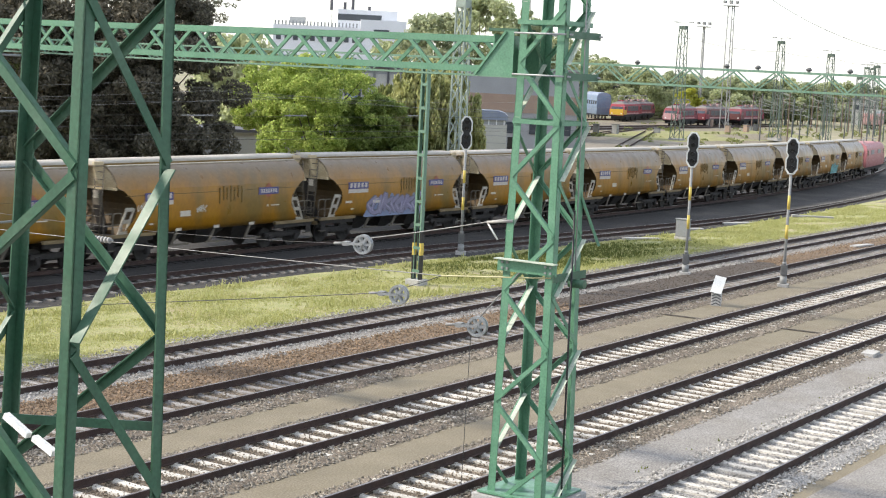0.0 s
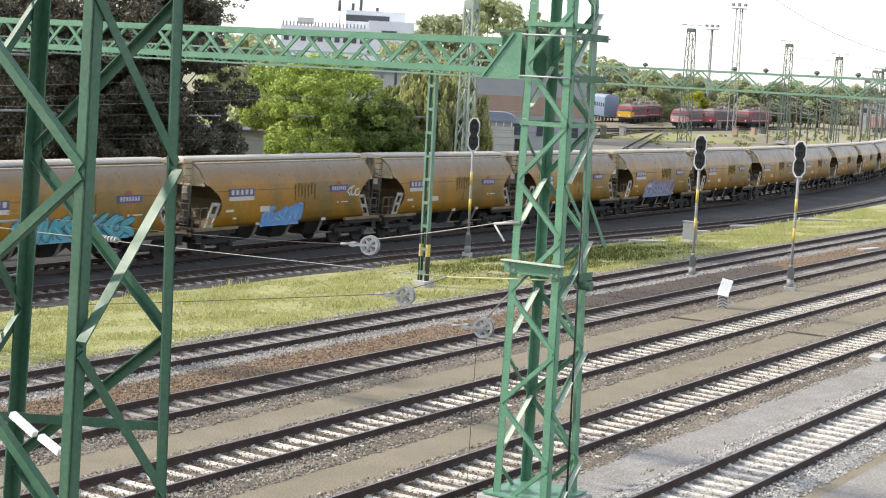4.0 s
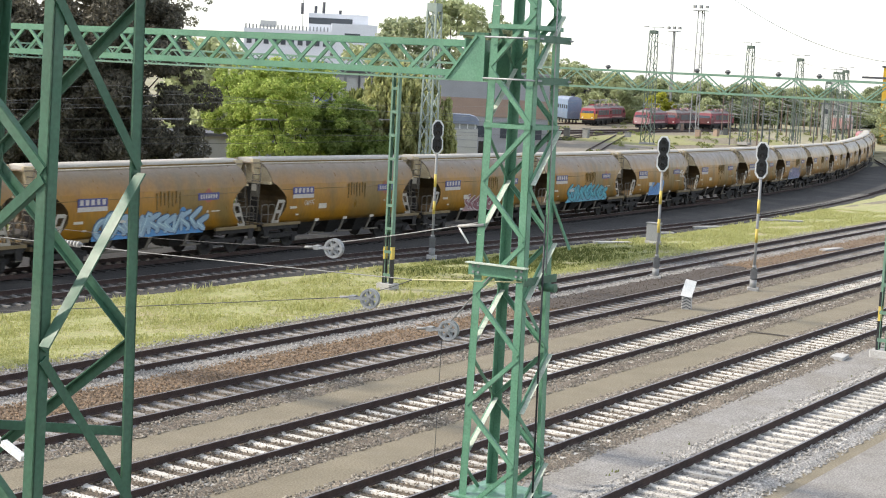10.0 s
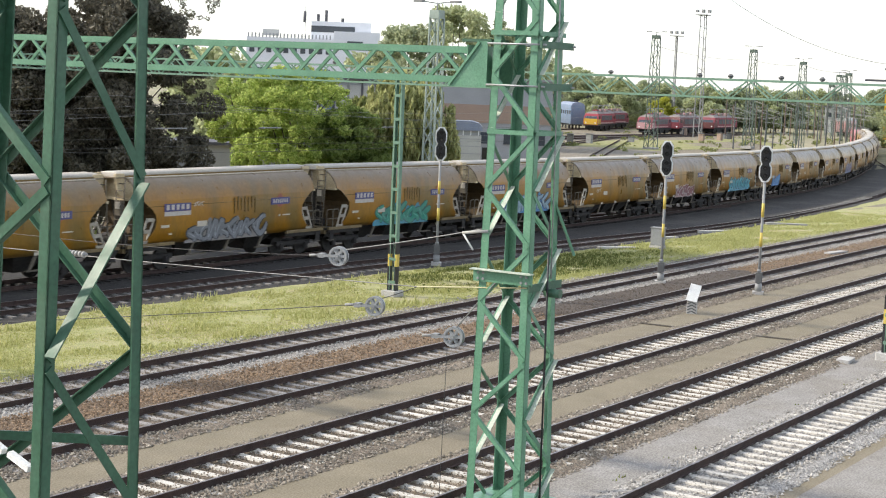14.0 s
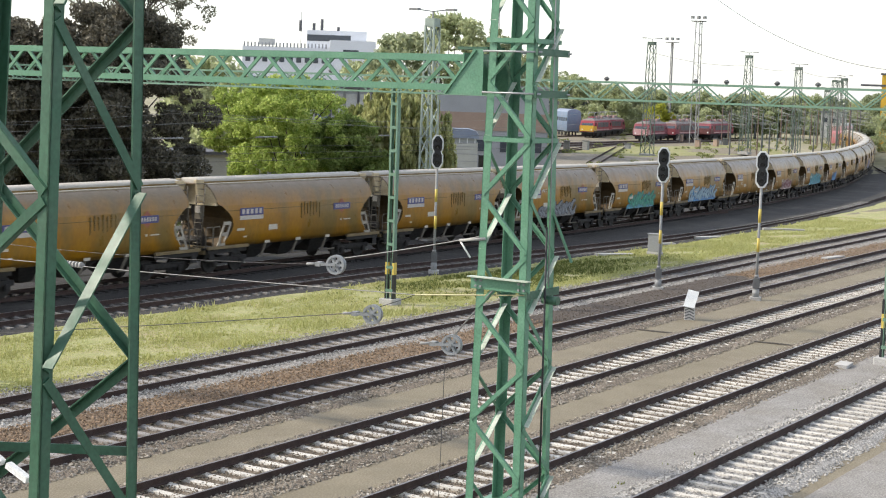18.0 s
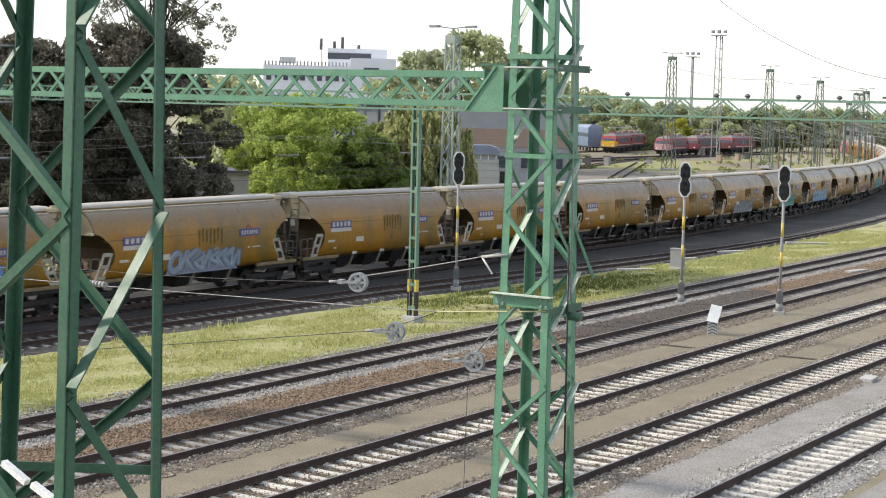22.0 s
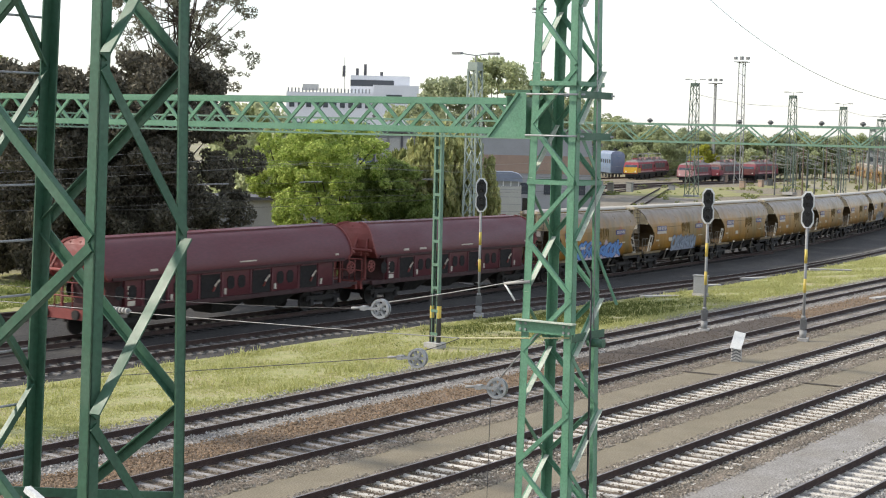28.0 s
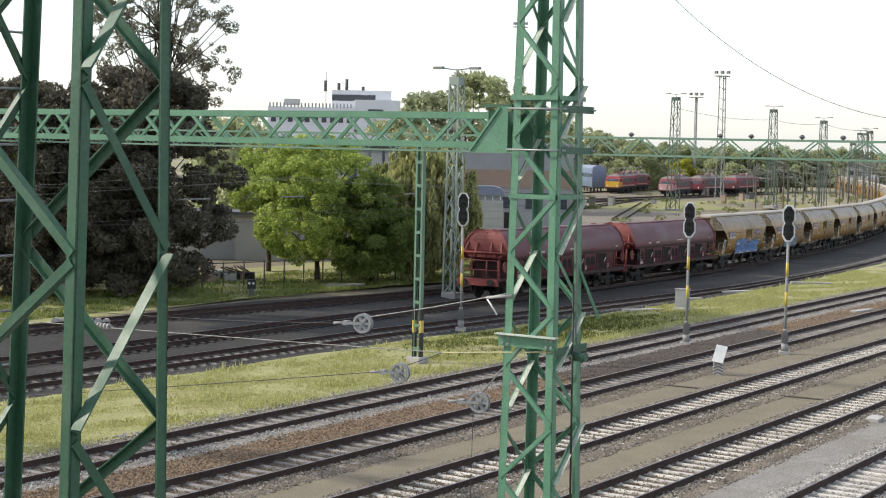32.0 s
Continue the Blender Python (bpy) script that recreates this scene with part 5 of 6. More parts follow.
tree("dark_tree", 71.5, 73.0, "dark-leaved tree beside a garage", cloud(14, 170, 0, 0, 1.2, 10.4, 4.3, 4.3, 0.3, 0.9, 0.45), 50000, 0.13, LEAF_DARK, (0.3, 4.5), 14)
# trees outside the view, added only to cast shade over the tracks
for x, y, z0, z1, seed in ((51.0, 67.0, 15.0, 24.0, 63), (53.5, 69.5, 24.0, 33.5, 61), (55.5, 73.0, 26.0, 35.5, 62)):
    tree("tall_tree", x, y, "unseen tall tree added to shade the tracks", cloud(seed, 60, 0, 0, z0, z1, 4.2, 4.2, 0.7, 1.4, 0.4), 22000, 0.24, LEAF_MID, (0.4, z0 + 3.0), seed, limbs=0)
tree("olive_tree", 66.0, 82.0, "lighter olive-green tree behind dark trees", cloud(15, 50, 0, 0, 3.0, 13.0, 5.5, 5.0, 0.8, 1.7, 0.5), 26000, 0.25, LEAF_MID, (0.3, 5), 15)
tree("airy_tree", 71.0, 66.5, "tall thin-leaved tree rising over darker trees", cloud(5, 330, 0, 0, 8.5, 20.2, 5.0, 4.6, 0.15, 0.5, 0.45), 30000, 0.085, LEAF_AIRY, (0.13, 15), 5, limbs=130)
tree("maple_tree", 85.0, 69.5, "bright green maple tree with forked dark trunk", cloud(6, 170, 0.4, -0.6, 4.0, 8.7, 3.8, 3.6, 0.22, 0.6, 0.4), 36000, 0.1, LEAF_BRIGHT, (0.2, 4.6), 6, limbs=14)
tree("maple_tree", 82.3, 63.2, "bright green leafy tree behind a wire fence", cloud(16, 330, 0, 0, 1.5, 9.1, 4.8, 4.3, 0.22, 0.62, 0.4), 60000, 0.1, LEAF_BRIGHT, (0.2, 3.4), 16, limbs=16)
# darker leaves paint in the shaded right side of the maples
tree("maple_tree", 84.2, 60.2, "leafy tree in a shaded green beside the siding", cloud(17, 160, 0, 0, 0.8, 6.6, 2.9, 2.7, 0.25, 0.7, 0.42), 42000, 0.11, LEAF_SHADE, (0.16, 3), 17)
tree("willow_bush", 89.5, 60.0, "drooping pale green willow bush", cloud(7, 420, 0, 0, 1.0, 8.0, 3.1, 3.1, 0.12, 0.32, 0.45), 30000, 0.2, LEAF_PALE, (0.16, 3), 7, category="bush", droop=1.0, flatten=4.0)
tree("willow_bush", 93.6, 61.6, "drooping pale green willow bush", cloud(8, 420, 0, 0, 1.0, 8.2, 3.3, 3.3, 0.12, 0.32, 0.45), 28000, 0.2, LEAF_PALE, (0.16, 3), 8, category="bush", droop=1.0, flatten=4.0)
tree("willow_bush", 97.3, 68.2, "drooping olive-green willow bush", cloud(18, 80, 0, 0, 0.8, 6.6, 2.4, 2.4, 0.3, 0.8, 0.5), 18000, 0.3, LEAF_MID, (0.16, 3), 18, category="bush", droop=1.0, flatten=1.4)
rt = random.Random(11)
for i, (az, d, h, w) in enumerate(((38.4, 300, 15.0, 7.0), (36.2, 285, 14.0, 7.0), (34.6, 225, 13.5, 6.0), (33.4, 215, 16.5, 6.5), (32, 215, 19.0, 7.0), (30.6, 222, 18.0, 7.0), (29.4, 235, 14.5, 6.5), (28.4, 369, 16.3, 10.1), (27.6, 363, 15.1, 8.1), (26.8, 358, 13.3, 7.4), (26, 352, 13.0, 6.8), (25.2, 366, 12.4, 6.9), (24.4, 361, 11.7, 6.5), (23.6, 355, 11.7, 6.5), (22.8, 345, 12.0, 6.0), (22, 350, 11.5, 6.0), (21.1, 360, 12.0, 6.0), (20.3, 370, 11.5, 6.0), (19.4, 420, 12.5, 7.0), (18.6, 430, 12.0, 7.0), (17.7, 430, 12.0, 7.0), (16.8, 400, 13.0, 8.0), (40.4, 150, 11.0, 6.0), (49, 130, 13.0, 6.0), (50.5, 125, 12.0, 6.0))):
    x, y = d * math.cos(radians(az)), d * math.sin(radians(az))
    h = h * 0.84 if az < 28.6 else h
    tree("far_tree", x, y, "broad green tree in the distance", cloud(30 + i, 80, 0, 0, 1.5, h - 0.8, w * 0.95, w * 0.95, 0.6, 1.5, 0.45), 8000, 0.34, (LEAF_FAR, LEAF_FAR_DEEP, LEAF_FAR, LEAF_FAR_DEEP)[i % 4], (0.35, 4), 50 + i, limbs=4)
v, f = [], []
for i in range(60):
    az, d = 16.2 + i * 0.42, 430 + 40 * rt.random() - (i * 2.6)
    v.append((d * math.cos(radians(az)), d * math.sin(radians(az)), rt.uniform(1.0, 3.5)))
    f.append(rt.uniform(2.5, 4.5))
v, f = leaves(np.random.default_rng(77), v, f, 30000, 0.8)
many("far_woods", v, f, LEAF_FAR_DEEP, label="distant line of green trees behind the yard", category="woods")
tree("yellow_bush", 301.0, 137.0, "bright yellow-green bush behind parked locomotives", cloud(91, 24, 0, 0, 0.8, 6.5, 2.6, 2.6, 0.7, 1.4, 0.5), 5000, 0.3, LEAF_YELLOW, (0.2, 3), 91, limbs=4, category="bush")


# the far side of the yard
OFFICE = mat("white_plaster", (0.72, 0.73, 0.75), 0.8, 0.0, (0.65, 0.66, 0.68), 0.4, 0.5, bump=0.02)
HALL = mat("grey_sheeting", (0.3, 0.31, 0.32), 0.7, 0.0, (0.24, 0.25, 0.25), 0.5, 0.6, bump=0.02)
BRICKY = mat("faded_brick_wall", (0.32, 0.235, 0.18), 0.9, 0.0, (0.26, 0.19, 0.15), 0.6, 0.6)
GLASS_BAND = mat("dark_window_glass", (0.05, 0.06, 0.075), 0.15, 0.0, bump=0, spec=0.6)
PALE_WALL = mat("pale_garage_wall", (0.42, 0.42, 0.4), 0.85, 0.0, (0.36, 0.36, 0.34), 1.0, 0.6)
DARK_ROOF = mat("dark_roofing", (0.1, 0.1, 0.11), 0.8, 0.0, (0.07, 0.07, 0.075), 1.0, 0.6)
MEADOW = mat("far_grass", (0.2, 0.21, 0.07), 0.95, 0.0, (0.26, 0.23, 0.11), 0.25, 0.8, 2.0, 0.4, 0.2)
SAND = mat("pale_far_soil", (0.21, 0.185, 0.145), 0.95, 0.0, (0.15, 0.132, 0.1), 0.3, 0.7, 2.0, 0.4, 0.2)
FAR_BALLAST = mat("far_dark_ballast", (0.12, 0.105, 0.095), 0.95, 0.0, (0.07, 0.062, 0.057), 0.4, 0.8, 3, 0.4, 0.2)
BLUE_ROOF = mat("blue_sheet_roof", (0.17, 0.2, 0.28), 0.4, 0.0, (0.24, 0.27, 0.32), 0.8, 0.6)
BLUE_CAR = mat("faded_blue_paint", (0.13, 0.19, 0.27), 0.6, 0.0, (0.2, 0.22, 0.28), 0.8, 0.6)
FAR_RED = mat("far_red_paint", (0.24, 0.04, 0.055), 0.6, 0.0, (0.12, 0.04, 0.048), 0.8, 0.6)
FAR_MAROON = mat("far_maroon_paint", (0.12, 0.045, 0.045), 0.6, 0.0, (0.18, 0.07, 0.062), 0.5, 0.7)
FRONT_YELLOW = mat("front_yellow_paint", (0.6, 0.36, 0.03), 0.5, 0.0, (0.5, 0.28, 0.03), 1.0, 0.5)


def facing(px, py, z=0.0):
    """A frame at a far place whose x axis runs to the right and y axis away, as seen from the bridge."""
    return pose(px, py, z, 0, 0, math.degrees(math.atan2(py, px)) - 90)


def pieces(t, name, boxes, material, label=""):
    for c, size in boxes:
        part(name, Build().box(c, size), material, t, label)


off = thing("office_building", facing(207.7, 156.4), "white modern office building with dark window bands", "building")
part("main_wall", Build().box((-3.8, 6, 7.27), (14.0, 12, 14.55)), OFFICE, off)
part("upper_storey", Build().box((4.35, 7, 16.0), (9.7, 9, 3.0)), OFFICE, off)
part("side_wing", Build().box((6.9, 5.5, 7.95), (7.4, 11.8, 15.9)), OFFICE, off)
pieces(off, "window_band", [((3.05, 2.46, 16.25), (7.1, 0.1, 1.0)), ((6.6, -0.44, 14.1), (2.5, 0.1, 0.6)), ((8.0, -0.44, 11.0), (4.0, 0.1, 1.1)), ((8.0, -0.44, 7.6), (4.0, 0.1, 1.1))], GLASS_BAND, "dark window band")
for i in range(24):
    part("parapet_post", Build().box((-10.5 + i * 0.57, 0.1, 14.85), (0.22, 0.2, 0.7)), HALL, off)
for i in range(10):
    for z in (12.6, 9.2):
        part("window", Build().box((-9.9 + i * 1.36, -0.03, z), (0.8, 0.1, 1.0)), GLASS_BAND, off)
for x, h in ((-1.6, 1.6), (0.6, 1.2), (1.9, 1.9), (4.6, 0.7)):
    part("chimney", Build().tube((x, 5, 17.3), (x, 5, 17.5 + h), 0.25, 8), DARK_ROOF, off)
part("antenna", Build().tube((-1.5, 5, 14.5), (-1.5, 5, 20.5), 0.06, 5), GREY_STEEL, off)
part("roof_unit", Build().box((-7.0, 4, 15.4), (2.6, 2, 1.0)), PALE_WALL, off)

hall = thing("freight_hall", facing(112.0, 80.5), "grey sheet-metal freight hall with dark wall posts", "building")
part("wall", Build().box((0, 3, 4.3), (15.0, 6, 8.6)), HALL, hall)
part("roof", Build().box((0, 3, 8.7), (15.6, 6.8, 0.25)), DARK_ROOF, hall)
for i in range(13):
    part("wall_post", Build().box((-7.2 + i * 1.2, -0.06, 4.3), (0.16, 0.14, 8.5)), GREY_STEEL if i % 3 == 0 else DARK_ROOF, hall)
for i in range(12):
    part("wall_pane", Build().box((-6.6 + i * 1.2, -0.03, 6.9), (0.95, 0.06, 2.4)), PALE_WALL if i % 4 else BLUE_CAR, hall)
depot = thing("depot_building", facing(146.2, 87.0), "long grey depot building with faded brick base", "building")
part("upper_wall", Build().box((0, 4, 7.75), (14.0, 8, 2.9)), HALL, depot)
part("brick_wall", Build().box((0, 3.9, 5.45), (13.9, 8, 1.9)), BRICKY, depot)
part("base_wall", Build().box((0, 4, 2.2), (14.0, 8, 4.6)), HALL, depot)
part("roof", Build().box((0, 4, 9.2), (14.4, 8.8, 0.2)), HALL, depot)
for i in range(5):
    part("window", Build().box((-5.6 + i * 2.8, -0.06, 2.9), (1.6, 0.1, 1.2)), GLASS_BAND, depot)
kiosk = thing("switch_cabin", facing(115.2, 70.7, dip(115.2, 70.7)), "pale panelled switch cabin with a glazed blue barrel roof", "hut")
part("wall", Build().box((0, 1.3, 2.1), (3.1, 2.6, 4.4)), PALE_WALL, kiosk)
for i in range(6):
    part("panel_joint", Build().box((0, -0.015, 0.9 + i * 0.62), (3.1, 0.03, 0.05)), HALL, kiosk)
part("glazed_band", Build().box((0, 1.3, 4.5), (2.9, 2.4, 0.5)), HALL, kiosk)
for i in range(5):
    part("glazing_bar", Build().box((-1.3 + i * 0.65, 0.08, 4.5), (0.08, 0.06, 0.5)), OFFICE, kiosk)
part("barrel_roof", Build().prism([(-1.65, 4.7), (1.65, 4.7), (1.6, 5.05), (1.3, 5.35), (0.7, 5.5), (-0.7, 5.5), (-1.3, 5.35), (-1.6, 5.05)], -0.1, 2.7, Matrix(((1, 0, 0, 0), (0, 0, 1, 0), (0, 1, 0, 0), (0, 0, 0, 1)))), BLUE_ROOF, kiosk, "blue barrel roof")
part("side_cabinet", Build().box((2.1, 0.5, 1.6), (0.9, 0.9, 3.4)), UNDER, kiosk, "dark side cabinet")


def box_van(name, x, y, heading, length, height, body, roof, label, category, windows=0, front=None, group=""):
    """A railway vehicle at rest, standing on wheels, with an arched roof."""
    t = thing(name, pose(x, y, 0, 0, 0, heading), label, category, group)
    h = length / 2
    part("body", hull([(1.0, 1.3, h - 0.1), (1.15, 1.42, h), (height - 0.7, 1.42, h), (height - 0.55, 1.36, h - 0.05)]), body, t)
    part("roof", hull([(height - 0.6, 1.38, h - 0.03), (height - 0.25, 1.15, h - 0.1), (height, 0.5, h - 0.2)]), roof, t)
    part("underframe", Build().box((0, 0, 0.9), (length - 0.6, 2.2, 0.3)), UNDER, t)
    n = 4 if length > 8 else 2
    for i in range(n):
        u = -h + 1.5 + (length - 3.0) * i / (n - 1)
        for s in (-1, 1):
            part("wheel", Build().disc((u, s * 0.75, 0.46), (0, 1, 0), 0.46, 0.13, 16), UNDER, t)
    for i in range(windows):
        u = -h + (i + 0.5) * length / windows
        for s in (-1, 1):
            part("window", Build().box((u, s * 1.41, height * 0.62), (length / windows * 0.6, 0.06, 0.75)), GLASS_BAND, t)
    if front:
        part("front_panel", Build().box((-h - 0.01, 0, 1.75), (0.06, 2.6, 1.1)), front, t, "yellow front panel")
        part("windscreen", Build().box((-h - 0.01, 0, 2.75), (0.06, 2.3, 0.6)), GLASS_BAND, t)
        for s in (-1, 1):
            part("head_lamp", Build().disc((-h - 0.05, s * 0.95, 1.7), (1, 0, 0), 0.13, 0.06, 10), WHITE, t)
    return t


def parked_loco(x, y, heading, length, body, front, label):
    """A parked electric locomotive: cabs with windscreens, side grilles, roof gear and bogies."""
    t = thing("parked_locomotive", pose(x, y, 0, 0, 0, heading), label, "locomotive", "parked red locomotives")
    h = length / 2
    part("body", hull([(1.1, 1.4, h - 0.2), (1.3, 1.47, h), (2.2, 1.48, h), (3.0, 1.42, h - 0.45), (3.4, 1.3, h - 0.6)]), body, t)
    part("roof", hull([(3.4, 1.3, h - 0.6), (3.65, 1.0, h - 0.8), (3.75, 0.4, h - 0.9)]), ROOF_GREY, t)
    part("underframe", Build().box((0, 0, 0.85), (length - 1.0, 2.4, 0.7)), UNDER, t)
    part("dark_skirt", Build().box((0, 0, 1.2), (length - 0.3, 3.0, 0.4)), UNDER, t)
    for e in (-1, 1):
        part("cab_front", Build().box((e * (h + 0.01), 0, 1.85), (0.06, 2.7, 1.15)), front, t, "cab front panel")
        for s in ((-1, 1) if e < 0 else ()):
            part("cab_side", Build().box((e * (h - 1.0), s * 1.485, 1.85), (2.0, 0.05, 0.95)), front, t, "painted cab side panel")
        part("windscreen", Build().box((e * (h - 0.2), 0, 2.62), (0.1, 2.3, 0.6), pose(0, 0, 0, 0, e * -28, 0).to_3x3()), GLASS_BAND, t)
        for s in (-1, 1):
            part("head_lamp", Build().disc((e * (h + 0.05), s * 0.95, 1.6), (1, 0, 0), 0.14, 0.06, 10), WHITE, t)
            part("cab_window", Build().box((e * (h - 1.2), s * 1.45, 2.6), (0.7, 0.06, 0.6)), GLASS_BAND, t)
        pan = part("pantograph", Build().bar((e * (h - 4.6), 0, 3.8), (e * (h - 2.0), 0, 3.8), 1.3, 0.25, up=(0, 0, 1)), GREY_STEEL, t)
        for y_ in (-0.6, 0.6):
            part("lower_arm", Build().bar((e * (h - 4.2), y_, 3.9), (e * (h - 2.6), y_, 4.5), 0.09), GREY_STEEL, pan)
            part("upper_arm", Build().bar((e * (h - 2.6), y_, 4.5), (e * (h - 4.0), y_, 5.0), 0.08), GREY_STEEL, pan)
        part("contact_strip", Build().bar((e * (h - 4.0), -0.9, 5.0), (e * (h - 4.0), 0.9, 5.0), 0.12), GREY_STEEL, pan)
    for i in range(4):
        part("grille", Build().box((-h * 0.45 + i * h * 0.3, -1.47, 2.55), (h * 0.26, 0.05, 0.95)), GREY_DARK, t)
        part("roof_box", Build().box((-h * 0.4 + i * h * 0.27, 0.25 * (-1) ** i, 3.95), (h * 0.17, 1.0, 0.4 + 0.15 * (i % 2))), (body, ROOF_GREY)[i % 2], t)
        part("roof_insulator", Build().disc((-h * 0.28 + i * h * 0.27, -0.5, 4.05), (0, 0, 1), 0.13, 0.55, 8), PINK_WHITE, t)
    part("side_stripe", Build().box((0, -1.5, 1.62), (length - 4.6, 0.04, 0.22)), PINK_WHITE, t, "faded pale stripe")
    for k in (-0.55, 0.0, 0.55):
        part("equipment_box", Build().box((k * h, -1.2, 0.75), (h * 0.3, 0.5, 0.7)), UNDER, t)
    for i in range(4):
        for s in (-1, 1):
            part("wheel", Build().disc((-h + 2.0 + (length - 4.0) * (i / 3), s * 0.75, 0.5), (0, 1, 0), 0.5, 0.13, 14), UNDER, t)
    return t


FAR_ORANGE = mat("orange_red_paint", (0.32, 0.04, 0.055), 0.6, 0.0, (0.22, 0.035, 0.05), 0.8, 0.6)
PINK_WHITE = mat("faded_pink_paint", (0.5, 0.33, 0.32), 0.6, 0.0, (0.4, 0.16, 0.16), 0.9, 0.7)
ROOF_GREY = mat("dusty_roof", (0.25, 0.22, 0.21), 0.8, 0.0, (0.16, 0.13, 0.12), 0.8, 0.7)
parked_loco(287.5, 144.5, 12, 14, FAR_ORANGE, FRONT_YELLOW, "orange-red parked locomotive with yellow front")
parked_loco(279.0, 128.6, 8, 13, FAR_RED, PINK_WHITE, "red parked locomotive with faded pink front")
parked_loco(294.0, 129.0, 4, 14, FAR_MAROON, FAR_RED, "dusty maroon parked locomotive with grey roof")
parked_loco(310.0, 128.3, 4, 15, FAR_RED, FAR_MAROON, "red parked locomotive with roof gear")
parked_loco(318.0, 137.0, 6, 15, FAR_MAROON, FAR_RED, "dusty maroon parked locomotive with grey roof")
parked_loco(302.0, 149.0, 8, 14, FAR_RED, FAR_ORANGE, "red parked locomotive with roof gear")
box_van("blue_coach", 291.0, 152.8, 40, 12, 5.4, BLUE_CAR, BLUE_ROOF, "pale blue parked railway coach", "railway coach", 6)
box_van("parked_coach", 345.0, 113.0, 6, 9, 4.0, PINK_WHITE, PALE_WALL, "pale red parked coach at the far end", "railway coach", 6)


def house(x, y, w, d, h, roof_h, wall, roof, label, rows=1):
    """A far house with a pitched roof and windows."""
    t = thing("house", facing(x, y), label, "house", "far houses")
    part("wall", Build().box((0, d / 2, h / 2), (w, d, h)), wall, t)
    part("roof", Build().prism([(-0.4, h), (d / 2, h + roof_h), (d + 0.4, h)], -w / 2 - 0.3, w / 2 + 0.3, Matrix(((0, 0, 1, 0), (1, 0, 0, 0), (0, 1, 0, 0), (0, 0, 0, 1)))), roof, t)
    n = max(2, int(w / 3))
    for r_ in range(rows):
        for i in range(n):
            part("window", Build().box((-w / 2 + (i + 0.5) * w / n, -0.03, 1.7 + 2.9 * r_), (1.1, 0.1, 1.3)), GLASS_BAND, t)
    return t


ROOF_TILE = mat("far_roof_tiles", (0.2, 0.11, 0.085), 0.85, 0.0, (0.15, 0.09, 0.075), 1.0, 0.6)
house(318.0, 168.0, 14, 9, 4.0, 2.6, PALE_WALL, DARK_ROOF, "pale house with dark roof behind the yard")
house(338.0, 160.0, 12, 9, 5.5, 2.4, OFFICE, ROOF_TILE, "white house with brown tiled roof behind the yard", 2)
house(352.0, 150.0, 16, 9, 4.5, 2.6, PALE_WALL, DARK_ROOF, "pale house with dark roof behind the yard")
house(300.0, 176.0, 18, 8, 5.0, 1.2, HALL, DARK_ROOF, "long grey shed with dark roof behind the yard")

flat("far_grass_patch", straight(104.0, 0.0), 208, 322, 6, lambda s: [(11 + 2 * math.sin(s / 9), 0.03), (4, 0.03), (max(-12, -9 - 0.08 * (s - 208)) - 1.5 * math.sin(s / 13), 0.03)], MEADOW, "yellow-green grass between the far tracks", "grass")
flat("far_soil_patch", straight(100.0), 120, 208, 8, lambda s: [(18 + 3 * math.sin(s / 11), 0.02), (8, 0.02), (-2, 0.02), (-12, 0.02), (-22, 0.02)], SAND, "pale soil beside the far tracks", "ground")
flat("far_soil_patch", straight(112.0), 208, 380, 10, [(1, 0.015), (-26, 0.015)], SAND, "pale soil beside the far tracks", "ground")
flat("far_ballast_patch", straight(123.5, 0.0, 200), 160, 345, 10, lambda s: [(8 + math.sin(s / 8), 0.018), (-2.5 - math.sin(s / 17), 0.018)], FAR_BALLAST, "dark ballast of the far sidings", "ballast")
flat("bank_grass", straight(63.0), 40, 118, 3, lambda s: [(9, 0.02), (4, 0.02), (0, 0.02), (-2.5, 0.02), (-4.6 - 1.0 * math.sin(s / 7), 0.02)], TURF, "green grass bank beside the siding", "grass")


def far_track(name, path, s0, s1):
    t = thing(name, Matrix.Identity(4), "rusty far siding track", "railway track", kind="structure")
    for o in (-0.7535, 0.7535):
        part("rail", rail_mesh(path, s0, s1, 12, o), RAIL_SIDE, t)


far_track("track_9", straight(108.0, 0.28, 200), 172, 250)
far_track("track_10", straight(99.0, 0.42, 200), 178, 238)
far_track("track_11", straight(121.6, 0.01, 250), 150, 345)
far_track("track_12", straight(126.5, 0.02, 250), 150, 345)
far_track("track_13", straight(147.5, 0.06, 290), 250, 340)

for x, y, h in ((213.0, 98.6, 17.0), (243.0, 95.4, 16.2), (260.7, 93.4, 16.1), (296.0, 97.0, 15.0), (322.0, 109.0, 12.9), (338.0, 112.9, 15.2), (352.0, 116.2, 15.3)):
    lamp_mast("lamp_mast", x, y, h, "green lattice mast with two lamps in the far yard", 0.75, 0.45, bay=1.6)


